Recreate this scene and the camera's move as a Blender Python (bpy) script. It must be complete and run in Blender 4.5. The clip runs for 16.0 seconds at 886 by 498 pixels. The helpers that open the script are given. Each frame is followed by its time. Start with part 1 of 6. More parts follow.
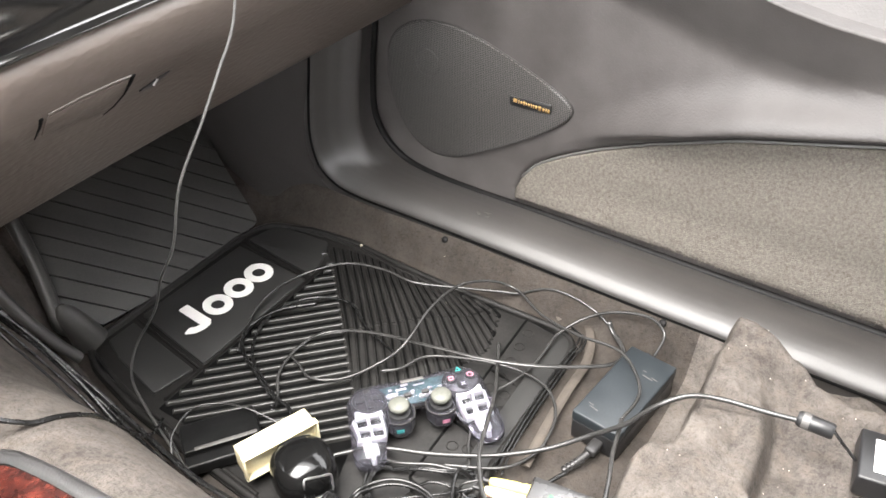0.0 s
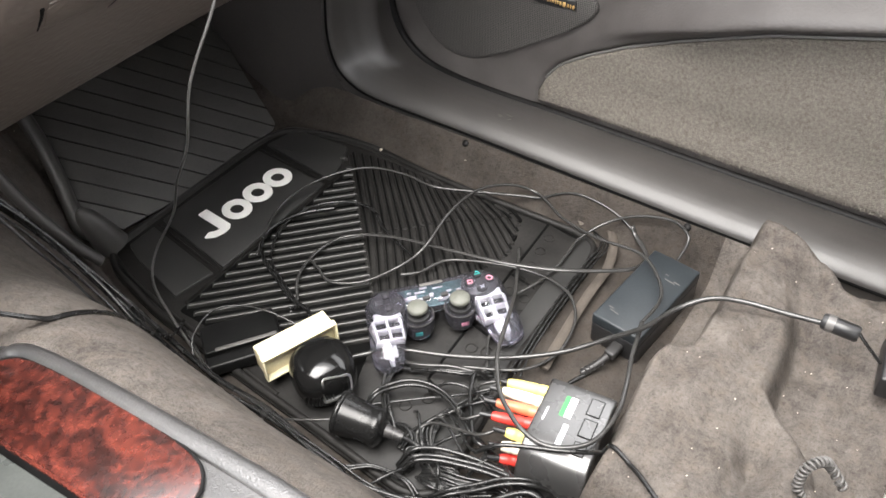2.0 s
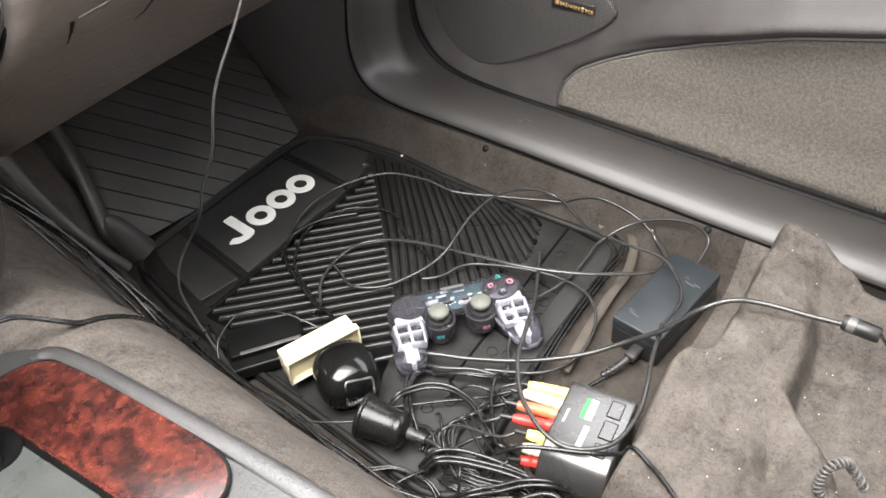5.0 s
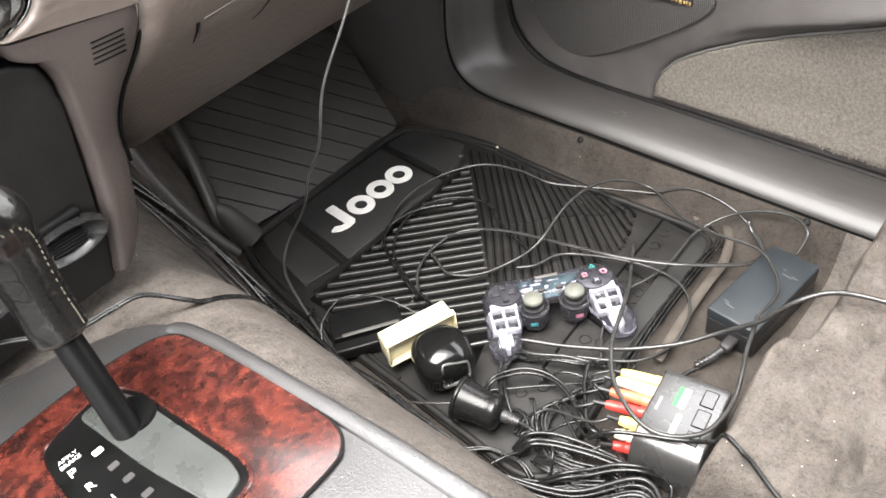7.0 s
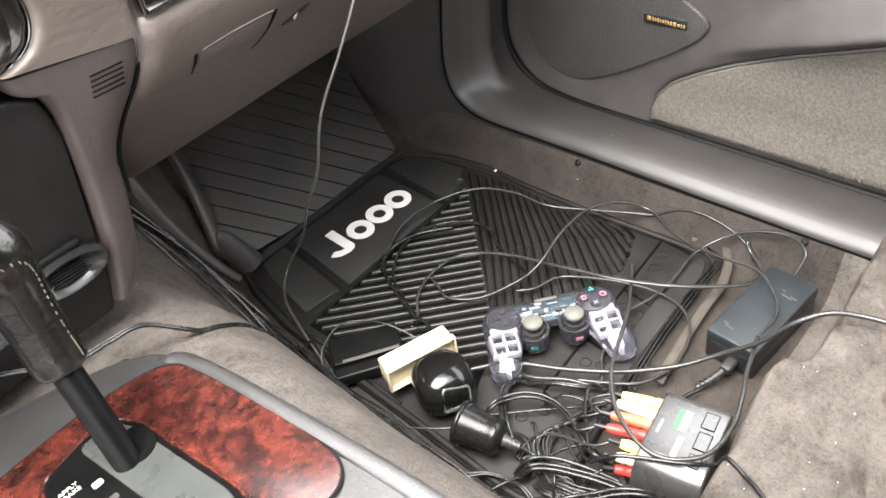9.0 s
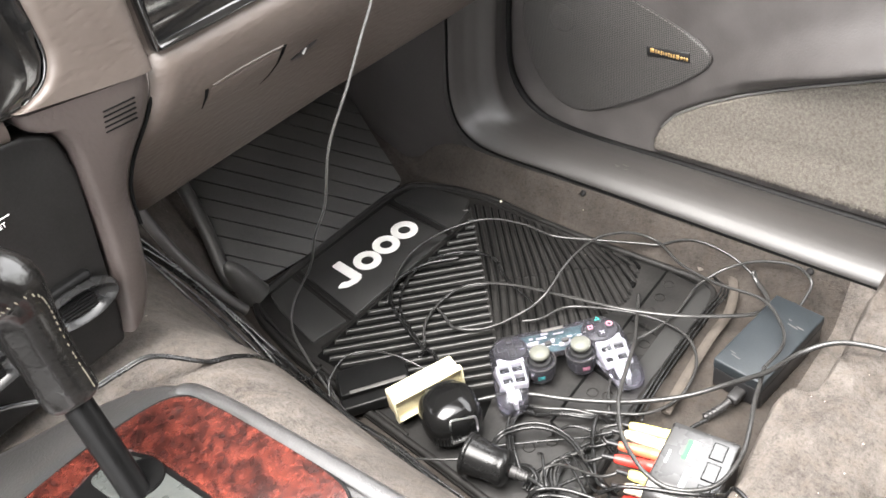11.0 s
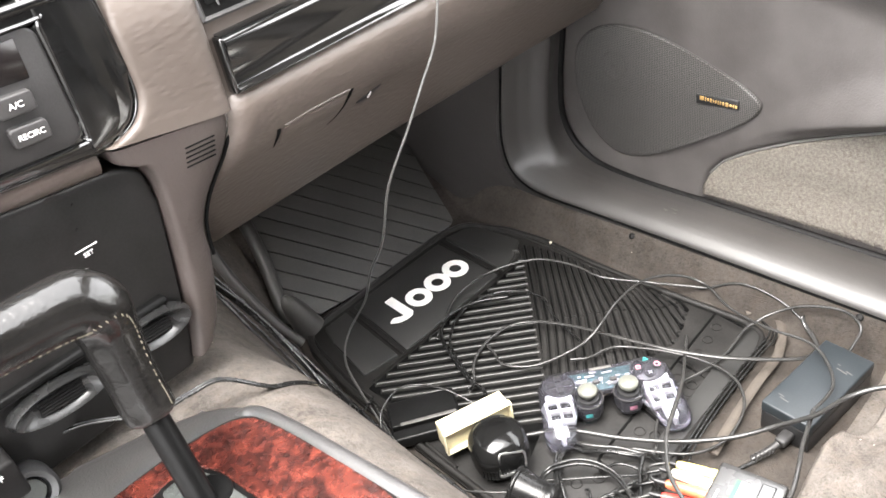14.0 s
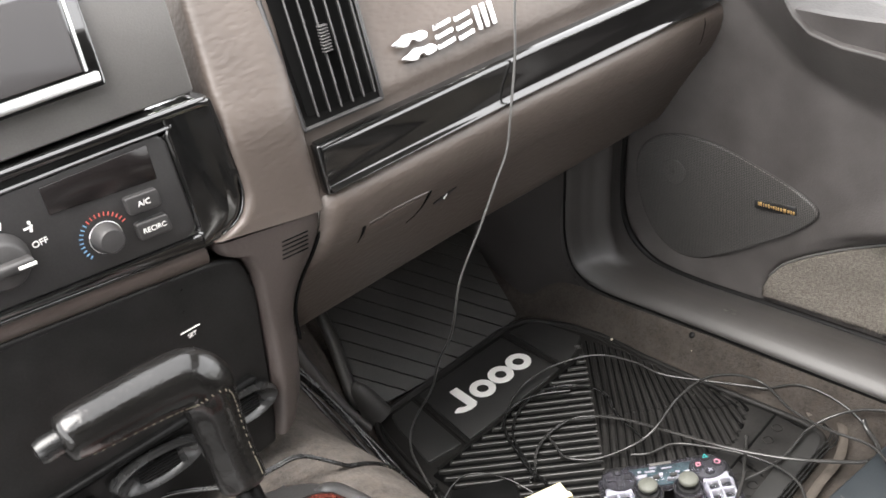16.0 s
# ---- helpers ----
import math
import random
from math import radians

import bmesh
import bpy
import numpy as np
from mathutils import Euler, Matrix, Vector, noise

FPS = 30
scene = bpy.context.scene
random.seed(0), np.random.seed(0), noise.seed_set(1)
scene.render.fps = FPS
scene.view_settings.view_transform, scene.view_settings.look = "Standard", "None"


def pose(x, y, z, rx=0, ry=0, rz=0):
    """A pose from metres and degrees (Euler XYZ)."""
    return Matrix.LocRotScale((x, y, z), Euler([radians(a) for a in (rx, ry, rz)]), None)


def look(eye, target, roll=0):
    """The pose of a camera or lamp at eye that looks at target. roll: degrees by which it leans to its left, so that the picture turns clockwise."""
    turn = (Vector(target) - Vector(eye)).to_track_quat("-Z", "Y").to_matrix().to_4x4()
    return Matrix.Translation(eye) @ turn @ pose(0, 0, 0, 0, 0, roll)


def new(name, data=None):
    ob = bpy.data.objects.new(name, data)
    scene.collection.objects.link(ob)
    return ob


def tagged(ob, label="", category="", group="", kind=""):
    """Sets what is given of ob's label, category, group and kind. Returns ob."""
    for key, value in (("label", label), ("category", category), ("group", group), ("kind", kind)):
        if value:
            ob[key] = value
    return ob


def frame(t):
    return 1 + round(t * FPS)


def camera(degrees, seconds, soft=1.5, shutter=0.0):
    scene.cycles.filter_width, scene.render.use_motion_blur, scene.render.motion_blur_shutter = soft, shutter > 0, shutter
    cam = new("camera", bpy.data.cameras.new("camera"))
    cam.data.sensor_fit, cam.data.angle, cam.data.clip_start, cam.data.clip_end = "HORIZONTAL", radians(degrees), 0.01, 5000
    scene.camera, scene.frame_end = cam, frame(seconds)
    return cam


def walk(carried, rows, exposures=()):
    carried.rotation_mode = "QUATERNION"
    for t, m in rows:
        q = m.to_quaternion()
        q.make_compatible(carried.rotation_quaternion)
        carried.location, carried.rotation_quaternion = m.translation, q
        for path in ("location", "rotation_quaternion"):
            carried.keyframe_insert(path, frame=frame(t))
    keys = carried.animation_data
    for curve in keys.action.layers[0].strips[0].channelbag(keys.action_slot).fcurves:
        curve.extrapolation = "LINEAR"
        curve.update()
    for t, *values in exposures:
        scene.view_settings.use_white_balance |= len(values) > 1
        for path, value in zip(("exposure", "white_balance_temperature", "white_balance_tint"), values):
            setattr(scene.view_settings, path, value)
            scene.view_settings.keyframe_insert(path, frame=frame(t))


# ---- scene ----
cam = camera(54.96, 16.0, soft=1.6)
PATH = [
    (0, (-0.601, -0.646, 0.734), (0.71, 0.238, -0.491), -1.2),
    (0.5, (-0.594, -0.649, 0.723), (0.745, 0.201, -0.494), -0.4),
    (1, (-0.583, -0.659, 0.72), (0.621, 0.199, -0.628), -4.1),
    (1.5, (-0.592, -0.652, 0.712), (0.59, 0.207, -0.654), -3.0),
    (2, (-0.593, -0.652, 0.713), (0.571, 0.217, -0.661), -3.0),
    (2.5, (-0.598, -0.652, 0.714), (0.557, 0.227, -0.662), -3.1),
    (3, (-0.603, -0.652, 0.715), (0.552, 0.236, -0.655), -2.9),
    (5.5, (-0.598, -0.661, 0.722), (0.534, 0.28, -0.632), -5.8),
    (6, (-0.608, -0.663, 0.728), (0.493, 0.326, -0.618), -6.8),
    (6.5, (-0.61, -0.665, 0.733), (0.426, 0.371, -0.629), -9.1),
    (7, (-0.621, -0.667, 0.735), (0.384, 0.406, -0.621), -9.6),
    (7.5, (-0.622, -0.666, 0.739), (0.405, 0.42, -0.59), -9.6),
    (8, (-0.622, -0.669, 0.742), (0.415, 0.43, -0.569), -9.9),
    (8.5, (-0.621, -0.671, 0.742), (0.416, 0.429, -0.568), -10.1),
    (9, (-0.618, -0.669, 0.74), (0.412, 0.424, -0.58), -10.2),
    (11.5, (-0.624, -0.672, 0.746), (0.444, 0.471, -0.5), -10.5),
    (12, (-0.63, -0.676, 0.751), (0.418, 0.508, -0.474), -11.5),
    (12.5, (-0.64, -0.685, 0.765), (0.363, 0.564, -0.433), -13.0),
    (13, (-0.641, -0.684, 0.761), (0.379, 0.556, -0.431), -12.2),
    (13.5, (-0.646, -0.684, 0.76), (0.395, 0.55, -0.42), -11.1),
    (14, (-0.649, -0.683, 0.76), (0.402, 0.551, -0.412), -10.9),
    (14.5, (-0.639, -0.683, 0.76), (0.454, 0.53, -0.395), -10.5),
    (15, (-0.64, -0.689, 0.763), (0.44, 0.544, -0.383), -11.2),
    (15.5, (-0.668, -0.703, 0.78), (0.418, 0.623, -0.252), -11.0),
    (16, (-0.689, -0.712, 0.792), (0.374, 0.68, -0.174), -11.0),
]
walk(cam, [(t, look(eye, target, roll)) for t, eye, target, roll in PATH], [(0,2.42),(0.5,2.42),(1.0,2.12),(1.5,1.86),(3.0,1.84),(5.5,2.0),(6.0,2.12),(7.5,2.22),(9.0,2.25),(11.5,2.5),(12.0,2.47),(12.5,2.56),(13.0,2.42),(13.5,2.40),(14.0,2.7),(14.5,2.92),(15.0,2.97),(15.5,2.38),(16.0,1.62)])

# ---- daylight: bright overcast sky and a broad soft sun ----
world = bpy.data.worlds.new("world")
scene.world = world
world.use_nodes = True
wn = world.node_tree
sky = wn.nodes.new("ShaderNodeTexSky")
sky.sky_type = "NISHITA"
sky.sun_disc = False
sky.sun_elevation = radians(73)
sky.sun_rotation = radians(-93)
sky.air_density = 1.0
sky.dust_density = 4.0
mixw = wn.nodes.new("ShaderNodeMixRGB")
mixw.inputs[0].default_value = 0.75
mixw.inputs[2].default_value = (16.0, 15.7, 15.5, 1)
wn.links.new(sky.outputs[0], mixw.inputs[1])
wn.links.new(mixw.outputs[0], wn.nodes["Background"].inputs[0])
wn.nodes["Background"].inputs[1].default_value = 0.15
sun_data = bpy.data.lights.new("sun", "SUN")
sun_data.energy, sun_data.angle, sun_data.color = 2.9, radians(46), (1.0, 0.97, 0.93)
sun = new("sun", sun_data)
sun.matrix_world = look((-0.95, -0.05, 2.9), (0, 0, 0))


# ---- materials ----
def nodes_of(name):
    m = bpy.data.materials.new(name)
    m.use_nodes = True
    return m, m.node_tree.nodes, m.node_tree.links, m.node_tree.nodes["Principled BSDF"]


def surface(name, dark, light, rough=0.5, scale=40.0, fine=400.0, bump=0.15, metal=0.0, coat=0.0, depth=0.001,
            specks=0.0, spec=0.5, wear=0.15):
    """Two-scale mottled colour, varied gloss and a fine relief."""
    m, n, l, b = nodes_of(name)
    co = n.new("ShaderNodeTexCoord")
    big, small, mix, ramp = n.new("ShaderNodeTexNoise"), n.new("ShaderNodeTexNoise"), n.new("ShaderNodeMath"), n.new("ShaderNodeValToRGB")
    big.inputs["Scale"].default_value, small.inputs["Scale"].default_value = scale, fine
    big.inputs["Detail"].default_value, small.inputs["Detail"].default_value = 5, 3
    mix.operation = "MULTIPLY_ADD"
    mix.inputs[1].default_value = 0.45
    half = n.new("ShaderNodeMath")
    half.operation = "MULTIPLY"
    half.inputs[1].default_value = 0.55
    l.new(co.outputs["Object"], big.inputs["Vector"])
    l.new(co.outputs["Object"], small.inputs["Vector"])
    l.new(small.outputs["Fac"], mix.inputs[0])
    l.new(big.outputs["Fac"], half.inputs[0])
    l.new(half.outputs[0], mix.inputs[2])
    ramp.color_ramp.elements[0].position, ramp.color_ramp.elements[1].position = 0.33, 0.67
    ramp.color_ramp.elements[0].color, ramp.color_ramp.elements[1].color = (*dark, 1), (*light, 1)
    l.new(mix.outputs[0], ramp.inputs[0])
    colour = ramp.outputs[0]
    if specks:
        v = n.new("ShaderNodeTexVoronoi")
        v.inputs["Scale"].default_value = 110
        l.new(co.outputs["Object"], v.inputs["Vector"])
        lt = n.new("ShaderNodeMath")
        lt.operation = "LESS_THAN"
        lt.inputs[1].default_value = specks
        l.new(v.outputs["Distance"], lt.inputs[0])
        sel = n.new("ShaderNodeMath")
        sel.operation = "GREATER_THAN"
        sel.inputs[1].default_value = 0.88
        sep = n.new("ShaderNodeSeparateColor")
        l.new(v.outputs["Color"], sep.inputs[0])
        l.new(sep.outputs[0], sel.inputs[0])
        both = n.new("ShaderNodeMath")
        both.operation = "MULTIPLY"
        l.new(lt.outputs[0], both.inputs[0])
        l.new(sel.outputs[0], both.inputs[1])
        cm = n.new("ShaderNodeMixRGB")
        cm.inputs[2].default_value = (0.55, 0.5, 0.42, 1)
        l.new(both.outputs[0], cm.inputs[0])
        l.new(colour, cm.inputs[1])
        colour = cm.outputs[0]
    l.new(colour, b.inputs["Base Color"])
    rr = n.new("ShaderNodeMapRange")
    rr.inputs[3].default_value, rr.inputs[4].default_value = max(0.02, rough - wear), min(1, rough + wear)
    l.new(big.outputs["Fac"], rr.inputs[0])
    l.new(rr.outputs[0], b.inputs["Roughness"])
    b.inputs["Metallic"].default_value = metal
    b.inputs["Specular IOR Level"].default_value = spec
    b.inputs["Coat Weight"].default_value = coat
    b.inputs["Coat Roughness"].default_value = 0.06
    if bump:
        bp = n.new("ShaderNodeBump")
        bp.inputs["Strength"].default_value, bp.inputs["Distance"].default_value = bump, depth
        l.new(small.outputs["Fac"], bp.inputs["Height"])
        l.new(bp.outputs[0], b.inputs["Normal"])
    return m


def grain_plastic(name, dark, light, rough=0.45, cell=260.0, bump=0.35, stretch=(1, 1, 1)):
    """Moulded plastic with a leather grain."""
    m, n, l, b = nodes_of(name)
    co, mp = n.new("ShaderNodeTexCoord"), n.new("ShaderNodeMapping")
    mp.inputs["Scale"].default_value = stretch
    l.new(co.outputs["Object"], mp.inputs[0])
    v, big = n.new("ShaderNodeTexVoronoi"), n.new("ShaderNodeTexNoise")
    v.feature = "SMOOTH_F1"
    v.inputs["Scale"].default_value = cell
    big.inputs["Scale"].default_value, big.inputs["Detail"].default_value = 14, 6
    warp = n.new("ShaderNodeTexNoise")
    warp.inputs["Scale"].default_value = cell * 0.4
    add = n.new("ShaderNodeMixRGB")
    add.inputs[0].default_value = 0.005
    l.new(mp.outputs[0], warp.inputs["Vector"])
    l.new(mp.outputs[0], add.inputs[1])
    l.new(warp.outputs["Color"], add.inputs[2])
    l.new(add.outputs[0], v.inputs["Vector"])
    l.new(co.outputs["Object"], big.inputs["Vector"])
    ramp = n.new("ShaderNodeValToRGB")
    ramp.color_ramp.elements[0].position, ramp.color_ramp.elements[1].position = 0.3, 0.7
    ramp.color_ramp.elements[0].color, ramp.color_ramp.elements[1].color = (*dark, 1), (*light, 1)
    l.new(big.outputs["Fac"], ramp.inputs[0])
    l.new(ramp.outputs[0], b.inputs["Base Color"])
    rr = n.new("ShaderNodeMapRange")
    rr.inputs[3].default_value, rr.inputs[4].default_value = rough - 0.1, rough + 0.12
    l.new(big.outputs["Fac"], rr.inputs[0])
    l.new(rr.outputs[0], b.inputs["Roughness"])
    bp = n.new("ShaderNodeBump")
    bp.inputs["Strength"].default_value, bp.inputs["Distance"].default_value = bump, 0.0008
    l.new(v.outputs["Distance"], bp.inputs["Height"])
    l.new(bp.outputs[0], b.inputs["Normal"])
    return m


def pile_carpet(name, dark, light, warm, lint=0.035, bump=0.9):
    """Worn cut pile: stains, tufts, dark flecks and a few crumbs of lint."""
    m, n, l, b = nodes_of(name)
    co = n.new("ShaderNodeTexCoord")

    def cloud(scale, detail, rough, stretch=(1, 1, 1)):
        mp, no = n.new("ShaderNodeMapping"), n.new("ShaderNodeTexNoise")
        mp.inputs["Scale"].default_value = stretch
        no.inputs["Scale"].default_value, no.inputs["Detail"].default_value, no.inputs["Roughness"].default_value = scale, detail, rough
        l.new(co.outputs["Object"], mp.inputs[0])
        l.new(mp.outputs[0], no.inputs["Vector"])
        return no.outputs["Fac"]

    def calc(op, a, c):
        node = n.new("ShaderNodeMath")
        node.operation = op
        for k, v in enumerate((a, c)):
            if isinstance(v, float):
                node.inputs[k].default_value = v
            else:
                l.new(v, node.inputs[k])
        return node.outputs[0]

    stain, tuft, fibre = cloud(24, 8, 0.72), cloud(170, 5, 0.75), cloud(430, 3, 0.6, (1, 1.7, 1))
    fleck, hue = cloud(260, 2, 0.5, (1.8, 1, 1)), cloud(75, 4, 0.6)
    height = calc("ADD", calc("MULTIPLY", tuft, 0.55), calc("MULTIPLY", fibre, 0.45))
    mixed = calc("ADD", calc("MULTIPLY", stain, 0.55), calc("MULTIPLY", height, 0.45))
    ramp = n.new("ShaderNodeValToRGB")
    ramp.color_ramp.elements[0].position, ramp.color_ramp.elements[1].position = 0.38, 0.62
    ramp.color_ramp.elements[0].color, ramp.color_ramp.elements[1].color = (*dark, 1), (*light, 1)
    l.new(mixed, ramp.inputs[0])
    tint = n.new("ShaderNodeMixRGB")
    tint.inputs[2].default_value = (*warm, 1)
    hr = n.new("ShaderNodeMapRange")
    hr.inputs[1].default_value, hr.inputs[2].default_value, hr.inputs[4].default_value = 0.45, 0.75, 0.55
    l.new(hue, hr.inputs[0])
    l.new(hr.outputs[0], tint.inputs[0])
    l.new(ramp.outputs[0], tint.inputs[1])
    dk = n.new("ShaderNodeMixRGB")
    dk.blend_type = "MULTIPLY"
    dk.inputs[2].default_value = (0.72, 0.70, 0.69, 1)
    fr = n.new("ShaderNodeMapRange")
    fr.inputs[1].default_value, fr.inputs[2].default_value, fr.inputs[3].default_value, fr.inputs[4].default_value = 0.28, 0.47, 1.0, 0.0
    l.new(fleck, fr.inputs[0])
    l.new(fr.outputs[0], dk.inputs[0])
    l.new(tint.outputs[0], dk.inputs[1])
    vo, sep = n.new("ShaderNodeTexVoronoi"), n.new("ShaderNodeSeparateColor")
    vo.inputs["Scale"].default_value = 95
    l.new(co.outputs["Object"], vo.inputs["Vector"])
    l.new(vo.outputs["Color"], sep.inputs[0])
    spot = calc("MULTIPLY", calc("LESS_THAN", vo.outputs["Distance"], 0.085), calc("LESS_THAN", sep.outputs[0], lint))
    crumb = n.new("ShaderNodeMixRGB")
    crumb.inputs[2].default_value = (0.42, 0.38, 0.32, 1)
    l.new(spot, crumb.inputs[0])
    l.new(dk.outputs[0], crumb.inputs[1])
    l.new(crumb.outputs[0], b.inputs["Base Color"])
    b.inputs["Roughness"].default_value = 0.95
    b.inputs["Specular IOR Level"].default_value = 0.1
    bp = n.new("ShaderNodeBump")
    bp.inputs["Strength"].default_value, bp.inputs["Distance"].default_value = bump, 0.003
    l.new(height, bp.inputs["Height"])
    l.new(bp.outputs[0], b.inputs["Normal"])
    return m


def plain(name, colour, rough=0.4, metal=0.0, coat=0.0, alpha_glass=0.0, ior=1.45):
    m, n, l, b = nodes_of(name)
    co, no, mr = n.new("ShaderNodeTexCoord"), n.new("ShaderNodeTexNoise"), n.new("ShaderNodeMapRange")
    no.inputs["Scale"].default_value, no.inputs["Detail"].default_value = 60, 5
    mr.inputs[3].default_value, mr.inputs[4].default_value = max(0.02, rough - 0.08), min(1, rough + 0.1)
    l.new(co.outputs["Object"], no.inputs["Vector"])
    l.new(no.outputs["Fac"], mr.inputs[0])
    l.new(mr.outputs[0], b.inputs["Roughness"])
    b.inputs["Base Color"].default_value = (*colour, 1)
    b.inputs["Metallic"].default_value = metal
    b.inputs["Coat Weight"].default_value = coat
    b.inputs["Transmission Weight"].default_value = alpha_glass
    b.inputs["IOR"].default_value = ior
    return m


def burl_wood(name):
    m, n, l, b = nodes_of(name)
    co = n.new("ShaderNodeTexCoord")
    a, c, mix = n.new("ShaderNodeTexNoise"), n.new("ShaderNodeTexNoise"), n.new("ShaderNodeMath")
    a.inputs["Scale"].default_value, a.inputs["Detail"].default_value, a.inputs["Distortion"].default_value = 32, 10, 2.0
    c.inputs["Scale"].default_value, c.inputs["Detail"].default_value, c.inputs["Distortion"].default_value = 90, 6, 2.5
    mix.operation = "MULTIPLY_ADD"
    mix.inputs[1].default_value = 0.4
    half = n.new("ShaderNodeMath")
    half.operation = "MULTIPLY"
    half.inputs[1].default_value = 0.6
    l.new(co.outputs["Object"], a.inputs["Vector"])
    l.new(co.outputs["Object"], c.inputs["Vector"])
    l.new(c.outputs["Fac"], mix.inputs[0])
    l.new(a.outputs["Fac"], half.inputs[0])
    l.new(half.outputs[0], mix.inputs[2])
    r = n.new("ShaderNodeValToRGB")
    r.color_ramp.elements[0].position, r.color_ramp.elements[0].color = 0.35, (0.007, 0.003, 0.0025, 1)
    r.color_ramp.elements[1].position, r.color_ramp.elements[1].color = 0.72, (0.125, 0.027, 0.017, 1)
    e = r.color_ramp.elements.new(0.47)
    e.color = (0.026, 0.006, 0.0045, 1)
    e = r.color_ramp.elements.new(0.55)
    e.color = (0.066, 0.0135, 0.009, 1)
    l.new(mix.outputs[0], r.inputs[0])
    l.new(r.outputs[0], b.inputs["Base Color"])
    scr = n.new("ShaderNodeTexNoise")
    scr.inputs["Scale"].default_value, scr.inputs["Detail"].default_value = 220, 4
    l.new(co.outputs["Object"], scr.inputs["Vector"])
    mr = n.new("ShaderNodeMapRange")
    mr.inputs[3].default_value, mr.inputs[4].default_value = 0.12, 0.4
    l.new(scr.outputs["Fac"], mr.inputs[0])
    l.new(mr.outputs[0], b.inputs["Roughness"])
    b.inputs["Coat Weight"].default_value, b.inputs["Coat Roughness"].default_value = 1.0, 0.22
    return m


def mesh_grille(name):
    """Dark cloth-like metal mesh of fine round holes."""
    m, n, l, b = nodes_of(name)
    co, v = n.new("ShaderNodeTexCoord"), n.new("ShaderNodeTexVoronoi")
    v.voronoi_dimensions = "2D"
    v.inputs["Scale"].default_value, v.inputs["Randomness"].default_value = 400, 0.0
    parts_of, flat_of = n.new("ShaderNodeSeparateXYZ"), n.new("ShaderNodeCombineXYZ")
    l.new(co.outputs["Object"], parts_of.inputs[0])
    l.new(parts_of.outputs[1], flat_of.inputs[0])
    l.new(parts_of.outputs[2], flat_of.inputs[1])
    l.new(flat_of.outputs[0], v.inputs["Vector"])
    r = n.new("ShaderNodeValToRGB")
    r.color_ramp.elements[0].position, r.color_ramp.elements[0].color = 0.30, (0.008, 0.008, 0.008, 1)
    r.color_ramp.elements[1].position, r.color_ramp.elements[1].color = 0.46, (0.085, 0.080, 0.076, 1)
    l.new(v.outputs["Distance"], r.inputs[0])
    l.new(r.outputs[0], b.inputs["Base Color"])
    b.inputs["Roughness"].default_value = 0.5
    bp = n.new("ShaderNodeBump")
    bp.inputs["Strength"].default_value, bp.inputs["Distance"].default_value = 0.5, 0.001
    l.new(v.outputs["Distance"], bp.inputs["Height"])
    l.new(bp.outputs[0], b.inputs["Normal"])
    return m


CARPET = pile_carpet("floor_carpet", (0.050, 0.0440, 0.040), (0.134, 0.1205, 0.1085), (0.118, 0.099, 0.082))
# browner and darker than CARPET: shade below the sill is in the colour
FLOOR_CARPET = pile_carpet("shaded_brown_floor_carpet", (0.028, 0.0243, 0.0217), (0.060, 0.053, 0.047), (0.052, 0.042, 0.034), 0.025, 0.7)
DOOR_CARPET = surface("door_carpet", (0.094, 0.084, 0.073), (0.188, 0.171, 0.150), 0.97, 260, 640, 1.0, depth=0.002, spec=0.1, wear=0.03)
# pillar plastic darkened: the lower surround's shade is in this colour
TAUPE_SHADED = grain_plastic("shaded_taupe_grain", (0.034, 0.0265, 0.024), (0.045, 0.0362, 0.0328), 0.48, 300, 0.35)
ROLL = grain_plastic("satin_taupe", (0.052, 0.041, 0.036), (0.070, 0.056, 0.050), 0.30, 320, 0.2)
DASH_PAD = grain_plastic("dash_leather_grain", (0.068, 0.0545, 0.047), (0.092, 0.075, 0.065), 0.42, 200, 0.6, (0.6, 1, 1.25))
CONSOLE = grain_plastic("console_grain", (0.013, 0.0122, 0.0118), (0.024, 0.0225, 0.022), 0.42, 640, 0.6)
CONSOLE.node_tree.nodes["Principled BSDF"].inputs["Specular IOR Level"].default_value = 1.0
CONSOLE.node_tree.nodes["Principled BSDF"].inputs["Coat Weight"].default_value = 1.0
CONSOLE.node_tree.nodes["Principled BSDF"].inputs["Coat IOR"].default_value = 1.75
CONSOLE.node_tree.nodes["Principled BSDF"].inputs["Coat Roughness"].default_value = 0.42
DOOR_PLASTIC = grain_plastic("door_grain", (0.045, 0.0405, 0.0388), (0.072, 0.066, 0.0635), 0.50, 420, 0.32)
SILL = surface("sill_plastic", (0.029, 0.0265, 0.0255), (0.042, 0.0385, 0.0365), 0.52, 18, 700, 0.15, wear=0.1, spec=0.85)
KICK = surface("kick_panel", (0.024, 0.0215, 0.0205), (0.038, 0.034, 0.032), 0.6, 20, 500, 0.2)
RUBBER = surface("black_rubber", (0.0075, 0.0072, 0.0069), (0.019, 0.018, 0.017), 0.52, 25, 350, 0.14, wear=0.14, spec=0.25)
RUBBER_FLAT = surface("smooth_rubber", (0.016, 0.016, 0.0155), (0.028, 0.0275, 0.0265), 0.5, 20, 600, 0.1, wear=0.1)
# lighter copy of RUBBER: light on the rib tops is in its colour
RIB = surface("lit_rib_rubber", (0.013, 0.0127, 0.012), (0.032, 0.031, 0.029), 0.40, 30, 420, 0.15, wear=0.12)
PAD = surface("dusty_rubber", (0.031, 0.030, 0.0285), (0.055, 0.053, 0.049), 0.5, 16, 500, 0.15)
# near-black for joints and seams, and for shade painted into recesses
GROOVE = plain("joint_and_shade_black", (0.003, 0.003, 0.003), 0.8)
